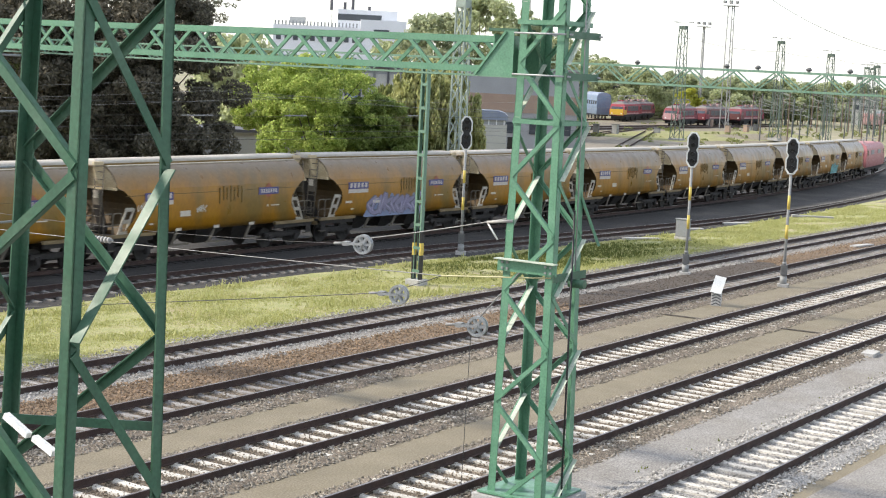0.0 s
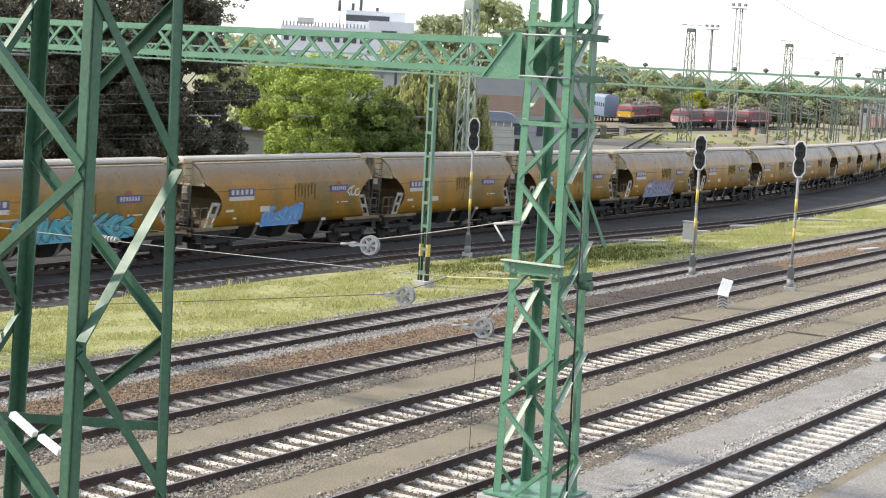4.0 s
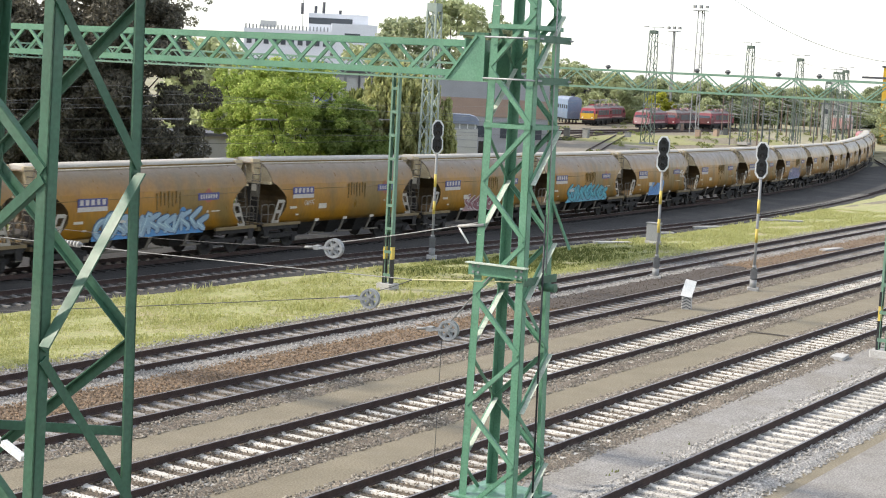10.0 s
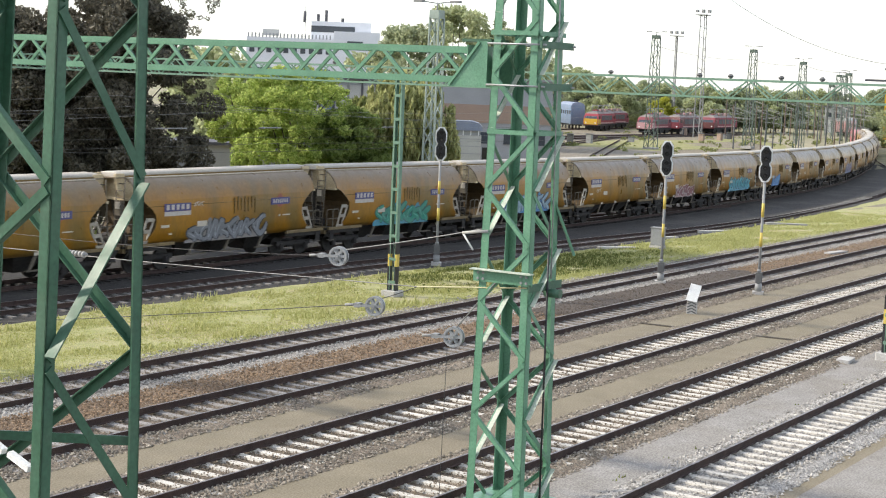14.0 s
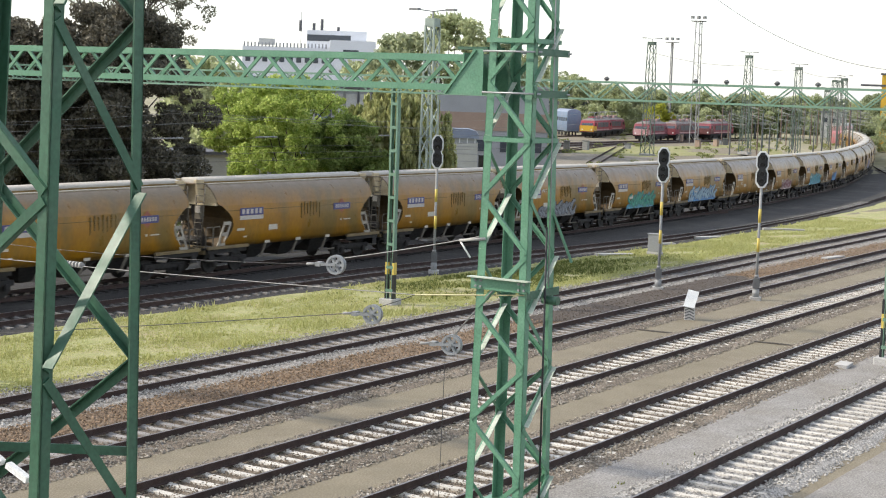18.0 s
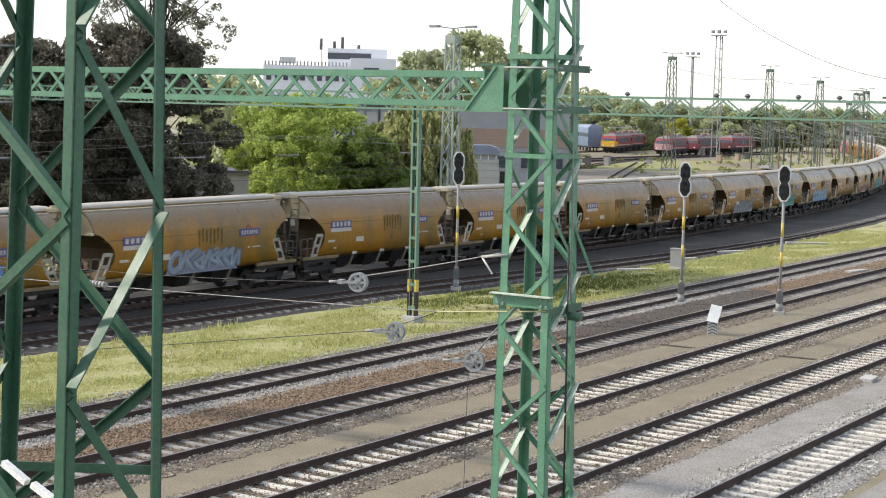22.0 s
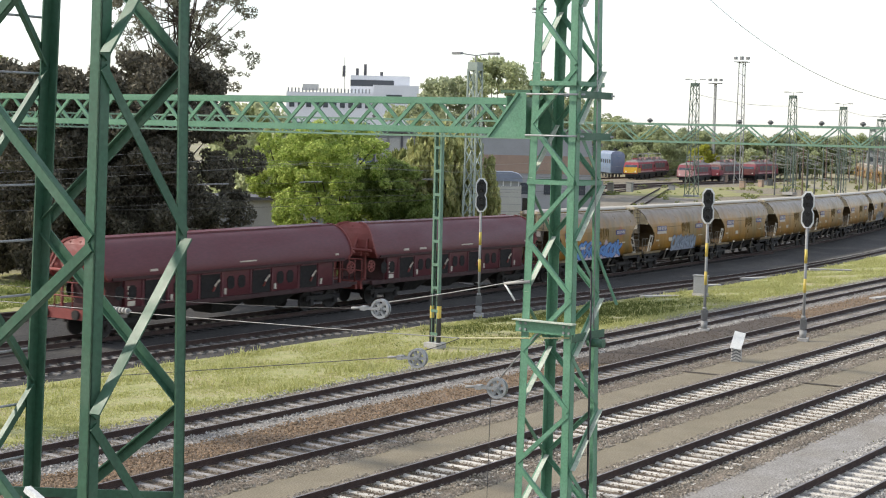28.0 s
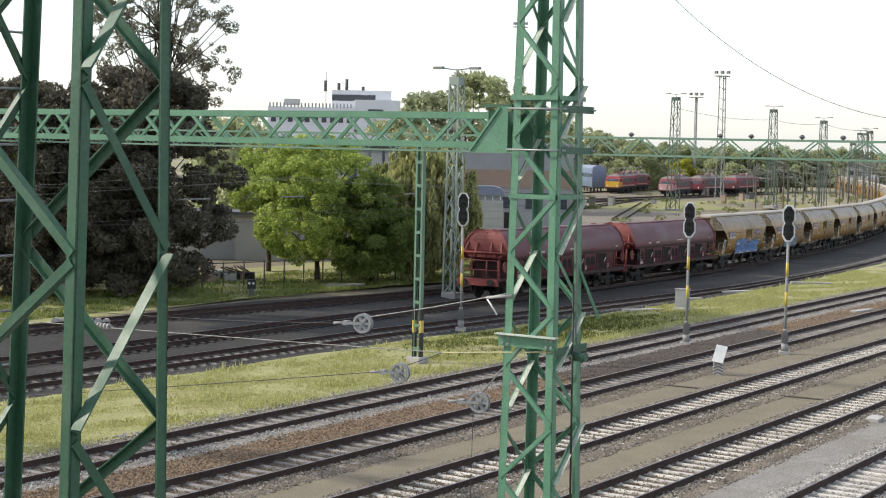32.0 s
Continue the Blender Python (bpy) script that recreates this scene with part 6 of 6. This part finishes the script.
def flood_tower(x, y, h, w=0.7):
    t = thing("floodlight_tower", pose(x, y, 0), "tall slender grey floodlight tower", "light tower", "floodlight towers")
    for sx, sy in ((-1, -1), (1, -1), (0, 1)):
        part("leg", Build().bar((sx * w, sy * w, 0), (sx * w * 0.7, sy * w * 0.7, h - 1.5), 0.14), GREY_STEEL, t)
    bb = Build()
    n = round(h / 2)
    for i in range(n):
        z0, z1 = h * i / n, (h - 1.5) * (i + 1) / n
        bb.bar((-w * (1 - 0.3 * i / n), -w * 0.8, z0), (w * (1 - 0.3 * i / n), -w * 0.8, z1), 0.07)
        bb.bar((w * 0.9, -w * 0.8, z0), (0, w * 0.8, z1), 0.07)
    part("bracing", bb, GREY_STEEL, t)
    part("platform", Build().box((0, 0, h - 1.4), (2.2, 2.2, 0.15)), GREY_STEEL, t)
    for a in range(4):
        c, s = math.cos(a * math.pi / 2 + 0.4), math.sin(a * math.pi / 2 + 0.4)
        part("floodlight", Build().box((c * 1.1, s * 1.1, h - 0.7), (0.6, 0.6, 0.5), bevel=0.1), GREY_STEEL, t)
    return t


flood_tower(275.6, 118.4, 24.0)
flood_tower(302.0, 135.3, 21.0, 0.22)
flood_tower(276.0, 162.0, 34.0)

# slender catenary poles that crowd the far end of the yard
rp = random.Random(21)
RUSTY = mat("rusty_far_steel", (0.16, 0.11, 0.085), 0.8, 0.0, (0.1, 0.075, 0.06), 1.0, 0.6)
for i in range(56):
    az, d = 17.6 + i * 0.085 + rp.uniform(-0.08, 0.08), rp.uniform(250, 380)
    x, y = d * math.cos(radians(az)), d * math.sin(radians(az))
    h = rp.uniform(5.0, 8.6)
    t = thing("catenary_pole", pose(x, y, 0, 0, 0, rp.uniform(-20, 20)), "slender grey catenary pole in the far yard", "pole", "far catenary poles")
    part("pole", Build().tube((0, 0, 0), (0, 0, h), 0.12, 6, 0.08), (GREY_DARK, RUSTY, MAST_DULL)[i % 3], t)
    part("cross_arm", Build().bar((0, -2.6, h - 1.6), (0, 0.3, h - 0.9), 0.06), GREY_STEEL, t)
    part("cross_arm", Build().bar((0, -2.6, h - 2.6), (0, 0.2, h - 2.4), 0.07), GREY_STEEL, t)

tower = thing("yellow_silo", facing(287.5, 86.6), "yellow-ochre silo tower with a flat roof at the yard's end", "tower")
part("shaft", Build().box((0.6, 3, 6.9), (2.6, 3.0, 13.8)), FRONT_YELLOW, tower)
part("roof", Build().box((0.6, 3, 14.0), (3.2, 3.4, 0.3)), DARK_ROOF, tower)
part("canopy", Build().box((-2.2, 3, 11.9), (4.4, 3.2, 0.35)), DARK_ROOF, tower, "dark flat canopy")
white = thing("white_depot", facing(372.0, 124.0), "white low depot building in the distance", "building")
part("wall", Build().box((0, 3, 3.0), (6, 6, 6.0)), PALE_WALL, white)
part("roof", Build().box((0, 3, 6.1), (6.6, 6.6, 0.3)), DARK_ROOF, white)
pieces(white, "window", [((-2 + i * 2, -0.03, 4.2), (1.0, 0.1, 1.2)) for i in range(3)], GLASS_BAND)

wall = thing("boundary_wall", facing(416.5, 133.0), "low white boundary wall at the yard's far end", "wall")
part("wall", Build().box((0, 0, 0.9), (7.0, 0.3, 1.8)), OFFICE, wall)
part("coping", Build().box((0, 0, 1.84), (7.2, 0.45, 0.1)), PALE_WALL, wall)
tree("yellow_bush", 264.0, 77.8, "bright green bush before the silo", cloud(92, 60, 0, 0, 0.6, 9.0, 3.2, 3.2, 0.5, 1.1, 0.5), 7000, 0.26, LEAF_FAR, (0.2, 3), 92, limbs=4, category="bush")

# the garden edge behind the siding
garage = thing("garage", facing(91.0, 78.0), "pale grey garage wall between the trees", "building")
part("wall", Build().box((0, 2.5, 1.7), (9.5, 5, 3.4)), PALE_WALL, garage)
part("roof", Build().box((0, 2.5, 3.5), (10.0, 5.6, 0.2)), DARK_ROOF, garage)
part("gate", Build().box((-1.0, -0.04, 1.2), (2.4, 0.08, 2.3)), HALL, garage)
fence = thing("wire_fence", Matrix.Identity(4), "thin wire fence on dark posts beside the grass bank", "fence")
for i in range(14):
    k = i / 13
    part("post", Build().tube((70.0 + 19 * k, 65.6 - 5.4 * k, -0.1), (70.0 + 19 * k, 65.6 - 5.4 * k, 1.5), 0.045, 6), GREY_DARK, fence)
for z in (0.3, 0.75, 1.4):
    part("wire", Build().tube((70.0, 65.6, z), (89.0, 60.2, z), 0.012 if z < 1 else 0.03, 4), GREY_DARK, fence)
dwarf = thing("dwarf_signal", pose(71.4, 59.6, 0, 0, 0, 30), "small black dwarf signal on the grass edge", "signal")
part("base", Build().box((0, 0, 0.15), (0.3, 0.3, 0.4), bevel=0.04), GREY_DARK, dwarf)
part("head", Build().box((0, 0, 0.6), (0.25, 0.5, 0.55), bevel=0.06), BLACK, dwarf)
for s in (-0.12, 0.12):
    part("lens", Build().disc((-0.13, s, 0.66), (1, 0, 0), 0.07, 0.03, 10), WHITE, dwarf)
rj = random.Random(5)
for i in range(9):
    x, y = 76.5 + rj.uniform(-1.5, 3.0), 66.5 + rj.uniform(0, 2.5)
    j = thing("scrap_heap", pose(x, y, 0, 0, 0, rj.uniform(0, 180)), "small heap of rusty scrap behind the fence", "scrap", "scrap behind the fence")
    part("crate", Build().box((0, 0, 0.22), (rj.uniform(0.5, 1.1), rj.uniform(0.4, 0.8), 0.5), bevel=0.05), (PALE_WALL, UNDER, BRICKY)[i % 3], j)
    part("bent_pipe", Build().tube((-0.5, 0.1, 0.45), (0.6, -0.1, 0.8), 0.05, 6), RAIL_SIDE, j)
for i, (x, y, a, l) in enumerate(((80.5, 39.0, -40, 2.2), (104.2, 37.8, -60, 2.8), (52.3, 16.6, 5, 0.9), (53.5, 55.6, -60, 2.6), (81.5, 60.5, -25, 3.0), (90.0, 40.5, -35, 2.0), (97.0, 40.0, -30, 3.0), (88.0, 28.9, -10, 2.0))):
    sl = thing("concrete_slab", pose(x, y, dip(x, y), 0, 0, a), "pale concrete cable-duct slab lying in the grass", "slab", "loose concrete slabs")
    part("slab", Build().box((0, 0, 0.06), (l, 0.45, 0.14), bevel=0.03), CONCRETE_GREY, sl)
for i in range(7):
    tg = thing("point_roller", pose(53.0 + i * 0.22, 56.2 - i * 0.33, 0.0, 0, 0, -55), "pale roller beside the siding", "roller", "row of pale rollers")
    part("roller", Build().tube((0, -0.16, 0.2), (0, 0.16, 0.2), 0.19, 12), CONCRETE_GREY, tg)

# low growth and clutter over the far yard
rf = np.random.default_rng(88)
cs, rs = [], []
for i in range(150):
    x = rf.uniform(170, 345)
    y = (rf.uniform(92, 122) if i % 3 else rf.uniform(130, 150)) + 0.1 * (x - 250)
    cs.append((x, y, 0.1))
    rs.append(rf.uniform(0.25, 0.9))
v, f = leaves(rf, cs, rs, 9000, 0.16, 0.6)
many("far_weeds", v, f, LEAF_MID, label="low weeds and small bushes in the far yard", category="weeds")
for i in range(14):
    x, y = rf.uniform(185, 340), rf.uniform(104, 128)
    bx = thing("track_box", pose(x, y, dip(x, y), 0, 0, rf.uniform(-20, 20)), "small grey trackside box in the far yard", "cabinet", "far trackside boxes")
    hb = float(rf.uniform(0.6, 1.5))
    part("body", Build().box((0, 0, hb / 2 - 0.05), (0.7, 0.9, hb), bevel=0.05), (GREY_DARK, GREY_STEEL, BRICKY)[i % 3], bx)
    part("lid", Build().box((0, 0, hb), (0.85, 1.05, 0.1)), GREY_DARK, bx)


# tension wheels, wires and cables at the portal mast
def tension_wheel(x, y, z, turn, label):
    """A spoked tension pulley with its forked strap and rope clamp."""
    t = thing("rope_pulley", pose(x, y, z, 0, 0, turn), label, "pulley", "rope tension wheels")
    for s in (-0.045, 0.045):
        part("rim", Build().disc((s, 0, 0), (1, 0, 0), 0.215, 0.05, 28, hole=0.165), GALV, t)
        wb = Build().disc((s, 0, 0), (1, 0, 0), 0.07, 0.045, 16)
        for i in range(6):
            a = math.tau * i / 6
            wb.bar((s, 0.05 * math.cos(a), 0.05 * math.sin(a)), (s, 0.18 * math.cos(a), 0.18 * math.sin(a)), 0.055, 0.02, up=(1, 0, 0))
        part("spokes", wb, GALV, t)
    part("hub", Build().disc((0, 0, 0), (1, 0, 0), 0.035, 0.24, 10), GREY_STEEL, t)
    for s in (-0.09, 0.09):
        part("strap", Build().bar((s, -0.02, 0), (s, 0.36, -0.01), 0.05, 0.012, up=(1, 0, 0)), GALV, t)
    part("clamp", Build().box((0, 0.4, -0.01), (0.2, 0.12, 0.09)), GREY_STEEL, t)
    part("turnbuckle", Build().tube((0, 0.44, -0.01), (0, 0.7, -0.03), 0.03, 8), GREY_STEEL, t)
    return t


tension_wheel(28.1, 20.3, 5.0, 12, "grey spoked tension pulley hung in a rope")
tension_wheel(28.1, 19.29, 4.01, 12, "grey spoked tension pulley hung in a rope")
tension_wheel(27.75, 17.05, 3.65, 12, "grey spoked tension pulley beside the portal mast")


PALE_YELLOW = mat("pale_yellow_rod", (0.5, 0.46, 0.25), 0.5, 0.0, bump=0)


def wire(name, a, b, sag, r, material, label, n=14):
    """A wire that hangs from a to b with its sag in the middle."""
    a, b = Vector(a), Vector(b)
    pts = [a.lerp(b, i / n) - Vector((0, 0, 4 * sag * (i / n) * (1 - i / n))) for i in range(n + 1)]
    return tagged(part(name, Build().line(pts, r), material), label, "wire")


wire("tension_rope", (28.1, 20.98, 4.95), (28.1, 39.4, 4.9), 0.3, 0.007, WIRE, "thin dark steel rope to a tension pulley")
wire("tension_rope", (27.6, 17.9, 4.62), (28.1, 39.4, 4.1), 0.05, 0.011, WIRE_PALE, "thin pale steel rope to the insulator rod")
wire("tension_rope", (28.1, 20.1, 5.16), (27.6, 16.4, 5.95), 0.02, 0.012, WIRE_PALE, "thin pale steel rope to the portal mast")
wire("tension_rope", (28.1, 19.98, 3.96), (28.1, 39.4, 1.1), 0.05, 0.01, WIRE, "thin dark steel rope to a tension pulley")
wire("tension_rope", (28.1, 19.1, 4.2), (27.6, 17.9, 4.62), 0.01, 0.01, WIRE, "thin dark rope to an insulator")
wire("insulator_rod", (27.6, 17.9, 4.62), (27.6, 15.3, 4.86), 0.0, 0.016, PALE_YELLOW, "pale yellow insulator rod at the portal mast")
wire("tension_rope", (27.75, 17.0, 3.85), (27.55, 16.0, 4.9), 0.0, 0.016, WIRE_PALE, "pale rope from pulley up to bracket plate")
wire("tension_rope", (27.75, 17.2, 3.6), (27.75, 17.25, 0.2), 0.0, 0.007, WIRE, "thin rope hanging down from a pulley")
span = [(53.8, 15.2 + 0.5 * i, 9.97 + 0.0446 * (0.1 + 0.5 * i) ** 2) for i in range(42)]  # from the near post's head up, curved to fit the camera's view; upper end free
tagged(part("aerial_cable", Build().line(span, 0.011), WIRE_PALE), "thin grey aerial cable across the sky", "wire")
flat("cable_duct", lambda q, off=0.0: (54.9 + 0.1 * (25.6 - q) + off, q, math.pi / 2), 15.8, 25.6, 0.7, [(0.09, 0.03), (-0.09, 0.03)], BALLAST_DIM, "thin dark strip crossing between the sleepers", "duct")
wire("aerial_cable", (213.0, 98.6, 15.0), (243.0, 95.4, 14.0), 0.6, 0.03, WIRE_PALE, "thin wire between lamp masts")
wire("aerial_cable", (243.0, 95.4, 14.0), (260.7, 93.4, 13.8), 0.4, 0.03, WIRE_PALE, "thin wire between lamp masts")
wire("aerial_cable", (260.7, 93.4, 13.8), (296.0, 97.0, 13.5), 0.6, 0.03, WIRE_PALE, "thin wire between lamp masts")
wire("overhead_wire", (53.8, 42.9, 7.3), (28.1, 39.5, 7.6), 0.3, 0.008, WIRE, "thin dark wire between portal masts")
wire("overhead_wire", (53.8, 36.2, 6.1), (28.1, 39.5, 6.3), 0.2, 0.008, WIRE, "thin dark wire between portal masts")

for y_, z_ in ((42.6, 5.9), (47.5, 5.9), (51.6, 6.1)):
    for x_a, x_b in ((-10.0, 53.8), (53.8, 104.0)):
        wire("overhead_wire", (x_a, y_, z_), (x_b, y_, z_), 0.12, 0.007, WIRE, "thin dark contact wire over a track")
        wire("overhead_wire", (x_a, y_, z_ + 1.5), (x_b, y_, z_ + 1.5), 0.75, 0.006, WIRE_PALE, "thin pale carrier wire over a track")
for x_, w_ in ((57.5, 2.2), (65.0, 1.8), (76.0, 1.5)):
    rod = thing("wire_insulator", pose(x_, 51.6, 6.07), "pale rod insulator strung in an overhead wire", "insulator", "rod insulators over the siding")
    part("rod", Build().tube((-w_ / 2, 0, 0), (w_ / 2, 0, 0), 0.035, 8), WIRE_PALE, rod)
    for q in (-0.3, 0.3):
        part("disc", Build().disc((q * w_, 0, 0), (1, 0, 0), 0.06, 0.05, 10), GREY_STEEL, rod)

string = thing("insulator_string", pose(27.85, 28.15, 4.36, 0, 0, 0), "pale string of ribbed insulators in a tension rope", "insulator")
part("core", Build().tube((0, -0.55, 0.012), (0, 0.55, -0.012), 0.03, 8), GREY_STEEL, string)
for q in range(9):
    part("rib", Build().disc((0, -0.44 + q * 0.11, 0), (0, 1, 0), 0.075, 0.05, 12), CONCRETE_GREY, string)

arm = thing("line_insulator", pose(27.6, 16.6, 5.9), "white insulator arm on the portal mast", "insulator")
part("rod", Build().tube((0, -0.35, 0.02), (0, 0.25, -0.06), 0.03, 8), CONCRETE_GREY, arm)
part("tip", Build().tube((0, 0.25, -0.06), (0.05, 0.02, -0.4), 0.02, 6), WHITE, arm)


# loose stones and grass
def stones(rng, x, y, z, size):
    """Small angular stones: jittered octahedra."""
    n = len(x)
    base = np.array([[1, 0, 0], [-1, 0, 0], [0, 1, 0], [0, -1, 0], [0, 0, 0.8], [0, 0, -0.6]])
    v = base[None] * (size[:, None, None] * rng.uniform(0.55, 1.25, (n, 6, 1)))
    a = rng.uniform(0, math.tau, n)
    c, s = np.cos(a)[:, None], np.sin(a)[:, None]
    w = v.copy()
    w[..., 0], w[..., 1] = v[..., 0] * c - v[..., 1] * s, v[..., 0] * s + v[..., 1] * c
    w[..., 2] += rng.uniform(-0.3, 0.3, (n, 6)) * size[:, None]
    w += np.stack([x, y, z], 1)[:, None]
    f = np.array([[0, 2, 4], [2, 1, 4], [1, 3, 4], [3, 0, 4], [2, 0, 5], [1, 2, 5], [3, 1, 5], [0, 3, 5]])
    faces = (np.arange(n) * 6)[:, None, None] + f[None]
    return w.reshape(-1, 3), faces.reshape(-1, 3)


def scatter(name, y0, y1, x0, x1, per_m2, size, material, label, seed, z=0.03, mid=None):
    rng = np.random.default_rng(seed)
    n = int((y1 - y0) * (x1 - x0) * per_m2)
    # thinner with distance, where single stones can no longer be told apart
    x = x0 + (x1 - x0) * rng.random(n) ** 1.5
    y = rng.uniform(y0, y1, n)
    if mid is not None:
        # heaped against the rails, falling away to the path
        z = 0.085 * np.clip((1.5 - abs(y - mid)) / 0.4, 0, 1) + 0.01
    v, f = stones(rng, x, y, np.full(n, z) + rng.uniform(-0.02, 0.02, n), size * rng.uniform(0.55, 1.35, n))
    return many(name, v, f, material, label=label, category="ballast")


STONE_GREY = mat("grey_stone", (0.33, 0.315, 0.29), 0.9, 0.0, (0.2, 0.19, 0.175), 3, 0.5, 20, 0.2, 0.0, per_island=0.45)
STONE_BROWN = mat("brown_stone", (0.25, 0.222, 0.18), 0.9, 0.0, (0.13, 0.112, 0.088), 3, 0.5, 20, 0.2, 0.0, per_island=0.5)
STONE_MID = mat("dull_grey_stone", (0.29, 0.272, 0.24), 0.9, 0.0, (0.2, 0.185, 0.165), 3, 0.5, 20, 0.2, 0.0, per_island=0.45)
STONE_DIM = mat("oily_stone", (0.19, 0.155, 0.115), 0.9, 0.0, (0.12, 0.095, 0.07), 3, 0.5, 20, 0.2, 0.0, per_island=0.4)
STONE_SHADE = mat("shade_dark_stone", (0.1, 0.078, 0.06), 0.9, 0.0, (0.06, 0.05, 0.04), 3, 0.5, 20, 0.2, 0.0, per_island=0.5)
STONE_RUST = mat("rusty_stone", (0.23, 0.16, 0.1), 0.9, 0.0, (0.15, 0.105, 0.07), 3, 0.5, 20, 0.2, 0.0, per_island=0.55)
for k, (y, x0, x1, m_) in enumerate(((13.52, 11, 52, STONE_GREY), (18.02, 15, 66, STONE_BROWN), (22.45, 18, 82, STONE_BROWN), (26.95, 22, 96, STONE_BROWN), (31.47, 26, 105, STONE_GREY))):
    d = 190 if k < 3 else 120
    scatter("ballast_stones", y + 0.82, y + 1.62, x0, x1, d, 0.042, m_, "loose ballast stones beside the rails", 100 + k, mid=y)
    scatter("ballast_stones", y - 1.62, y - 0.82, x0, x1, d, 0.042, m_, "loose ballast stones beside the rails", 110 + k, mid=y)
    scatter("ballast_stones", y - 0.7, y + 0.7, x0, x1, d * 0.7, 0.03, STONE_DIM if k > 0 else m_, "loose ballast stones between the rails", 120 + k, 0.045)
scatter("ballast_stones", 28.2, 30.2, 24, 54, 150, 0.036, STONE_RUST, "rust-brown ballast stones between two tracks", 130, 0.045)
# darker stones carry on the painted shade
scatter("ballast_stones", 28.2, 30.2, 54, 75, 40, 0.036, STONE_SHADE, "ballast stones in a shade-dark tone beside the signals", 133, 0.05)
scatter("ballast_stones", 28.2, 30.2, 75, 100, 60, 0.036, STONE_RUST, "rust-brown ballast stones between two tracks", 134, 0.045)
scatter("ballast_stones", 32.9, 33.9, 27, 105, 70, 0.036, STONE_GREY, "grey ballast stones along the grass edge", 131)
scatter("gravel_stones", 14.9, 16.6, 14, 60, 8, 0.016, STONE_GREY, "small pale gravel stones on the walkway", 132, 0.01)


def grass(name, count, where, height, material, label, seed):
    """Tufts of three narrow blades."""
    rng = np.random.default_rng(seed)
    x, y = where(rng, count)
    keep = np.sin(0.8 * x + 1.3 * np.sin(0.7 * y)) * np.sin(1.1 * y + 0.9 * np.sin(0.5 * x)) > rng.uniform(-1.0, 0.35, count)  # thin and bare patches
    x, y = x[keep], y[keep]
    h = height * rng.uniform(0.35, 1.3, len(x)) * (0.6 + 0.8 * (np.sin(x * 0.9 + y * 1.7) * np.sin(x * 0.37 - y * 0.8) > 0.1))
    v = []
    for k in range(3):
        a = rng.uniform(0, math.tau, len(x))
        w, l = 0.02 + 0.02 * rng.random(len(x)), h * rng.uniform(0.2, 0.8, len(x))
        bx, by = x + rng.normal(0, 0.05, len(x)), y + rng.normal(0, 0.05, len(x))
        v.append(np.stack([np.stack([bx - w * np.sin(a), by + w * np.cos(a), np.full(len(x), 0.0)], 1), np.stack([bx + w * np.sin(a), by - w * np.cos(a), np.full(len(x), 0.0)], 1), np.stack([bx + l * np.cos(a), by + l * np.sin(a), h + 0.02], 1)], 1))
    v = np.concatenate(v).reshape(-1, 3)
    low = np.flatnonzero((v[:, 0] > 60) & (v[:, 1] > 30))
    v[low, 2] += [dip(v[i, 0], v[i, 1]) for i in low]
    return many(name, v, np.arange(len(v)).reshape(-1, 3), material, label=label, category="grass")


def strip_near(rng, n):
    x = 26 + 94 * rng.random(n) ** 1.25
    top = 40.9 - 0.03 * (x - 45) + np.clip(x - 88, 0, None) ** 2 / 660
    return x, 33.6 + (top - 33.6) * rng.random(n)


def bank(rng, n):
    return rng.uniform(50, 112, n), 58.6 + 9 * rng.random(n) ** 1.3


GRASS_BRIGHT = leafy("bright_grass", (0.3, 0.32, 0.1), (0.54, 0.52, 0.25), 0.45)
GRASS_BANK = leafy("bank_grass_blades", (0.14, 0.18, 0.045), (0.3, 0.33, 0.11), 0.4)
grass("grass_tufts", 115000, strip_near, 0.045, GRASS_BRIGHT, "yellow-green grass between the tracks", 201)
grass("grass_tufts", 5000, strip_near, 0.17, GRASS_BRIGHT, "taller weeds in the grass strip", 202)
grass("grass_tufts", 32000, bank, 0.16, GRASS_BANK, "green grass on the bank behind the siding", 203)
grass("weeds", 130, lambda rng, n: (rng.uniform(24, 70, n), rng.choice([15.3, 33.6, 33.8], n) + rng.normal(0, 0.2, n)), 0.05, GRASS, "scattered low weeds beside the ballast", 204)


def shade_tufts(rng, n):
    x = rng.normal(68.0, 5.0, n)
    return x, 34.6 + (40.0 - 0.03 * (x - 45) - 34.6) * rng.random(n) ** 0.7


# darker tufts put the shade on the grass into colour
grass("grass_tufts", 16000, shade_tufts, 0.1, GRASS, "grass in a shade-dark tone beside the signals", 205)


def motions():
    for vehicle, centre, half, _ in TRAIN:
        walk(vehicle, train_rows(centre, half))


motions()
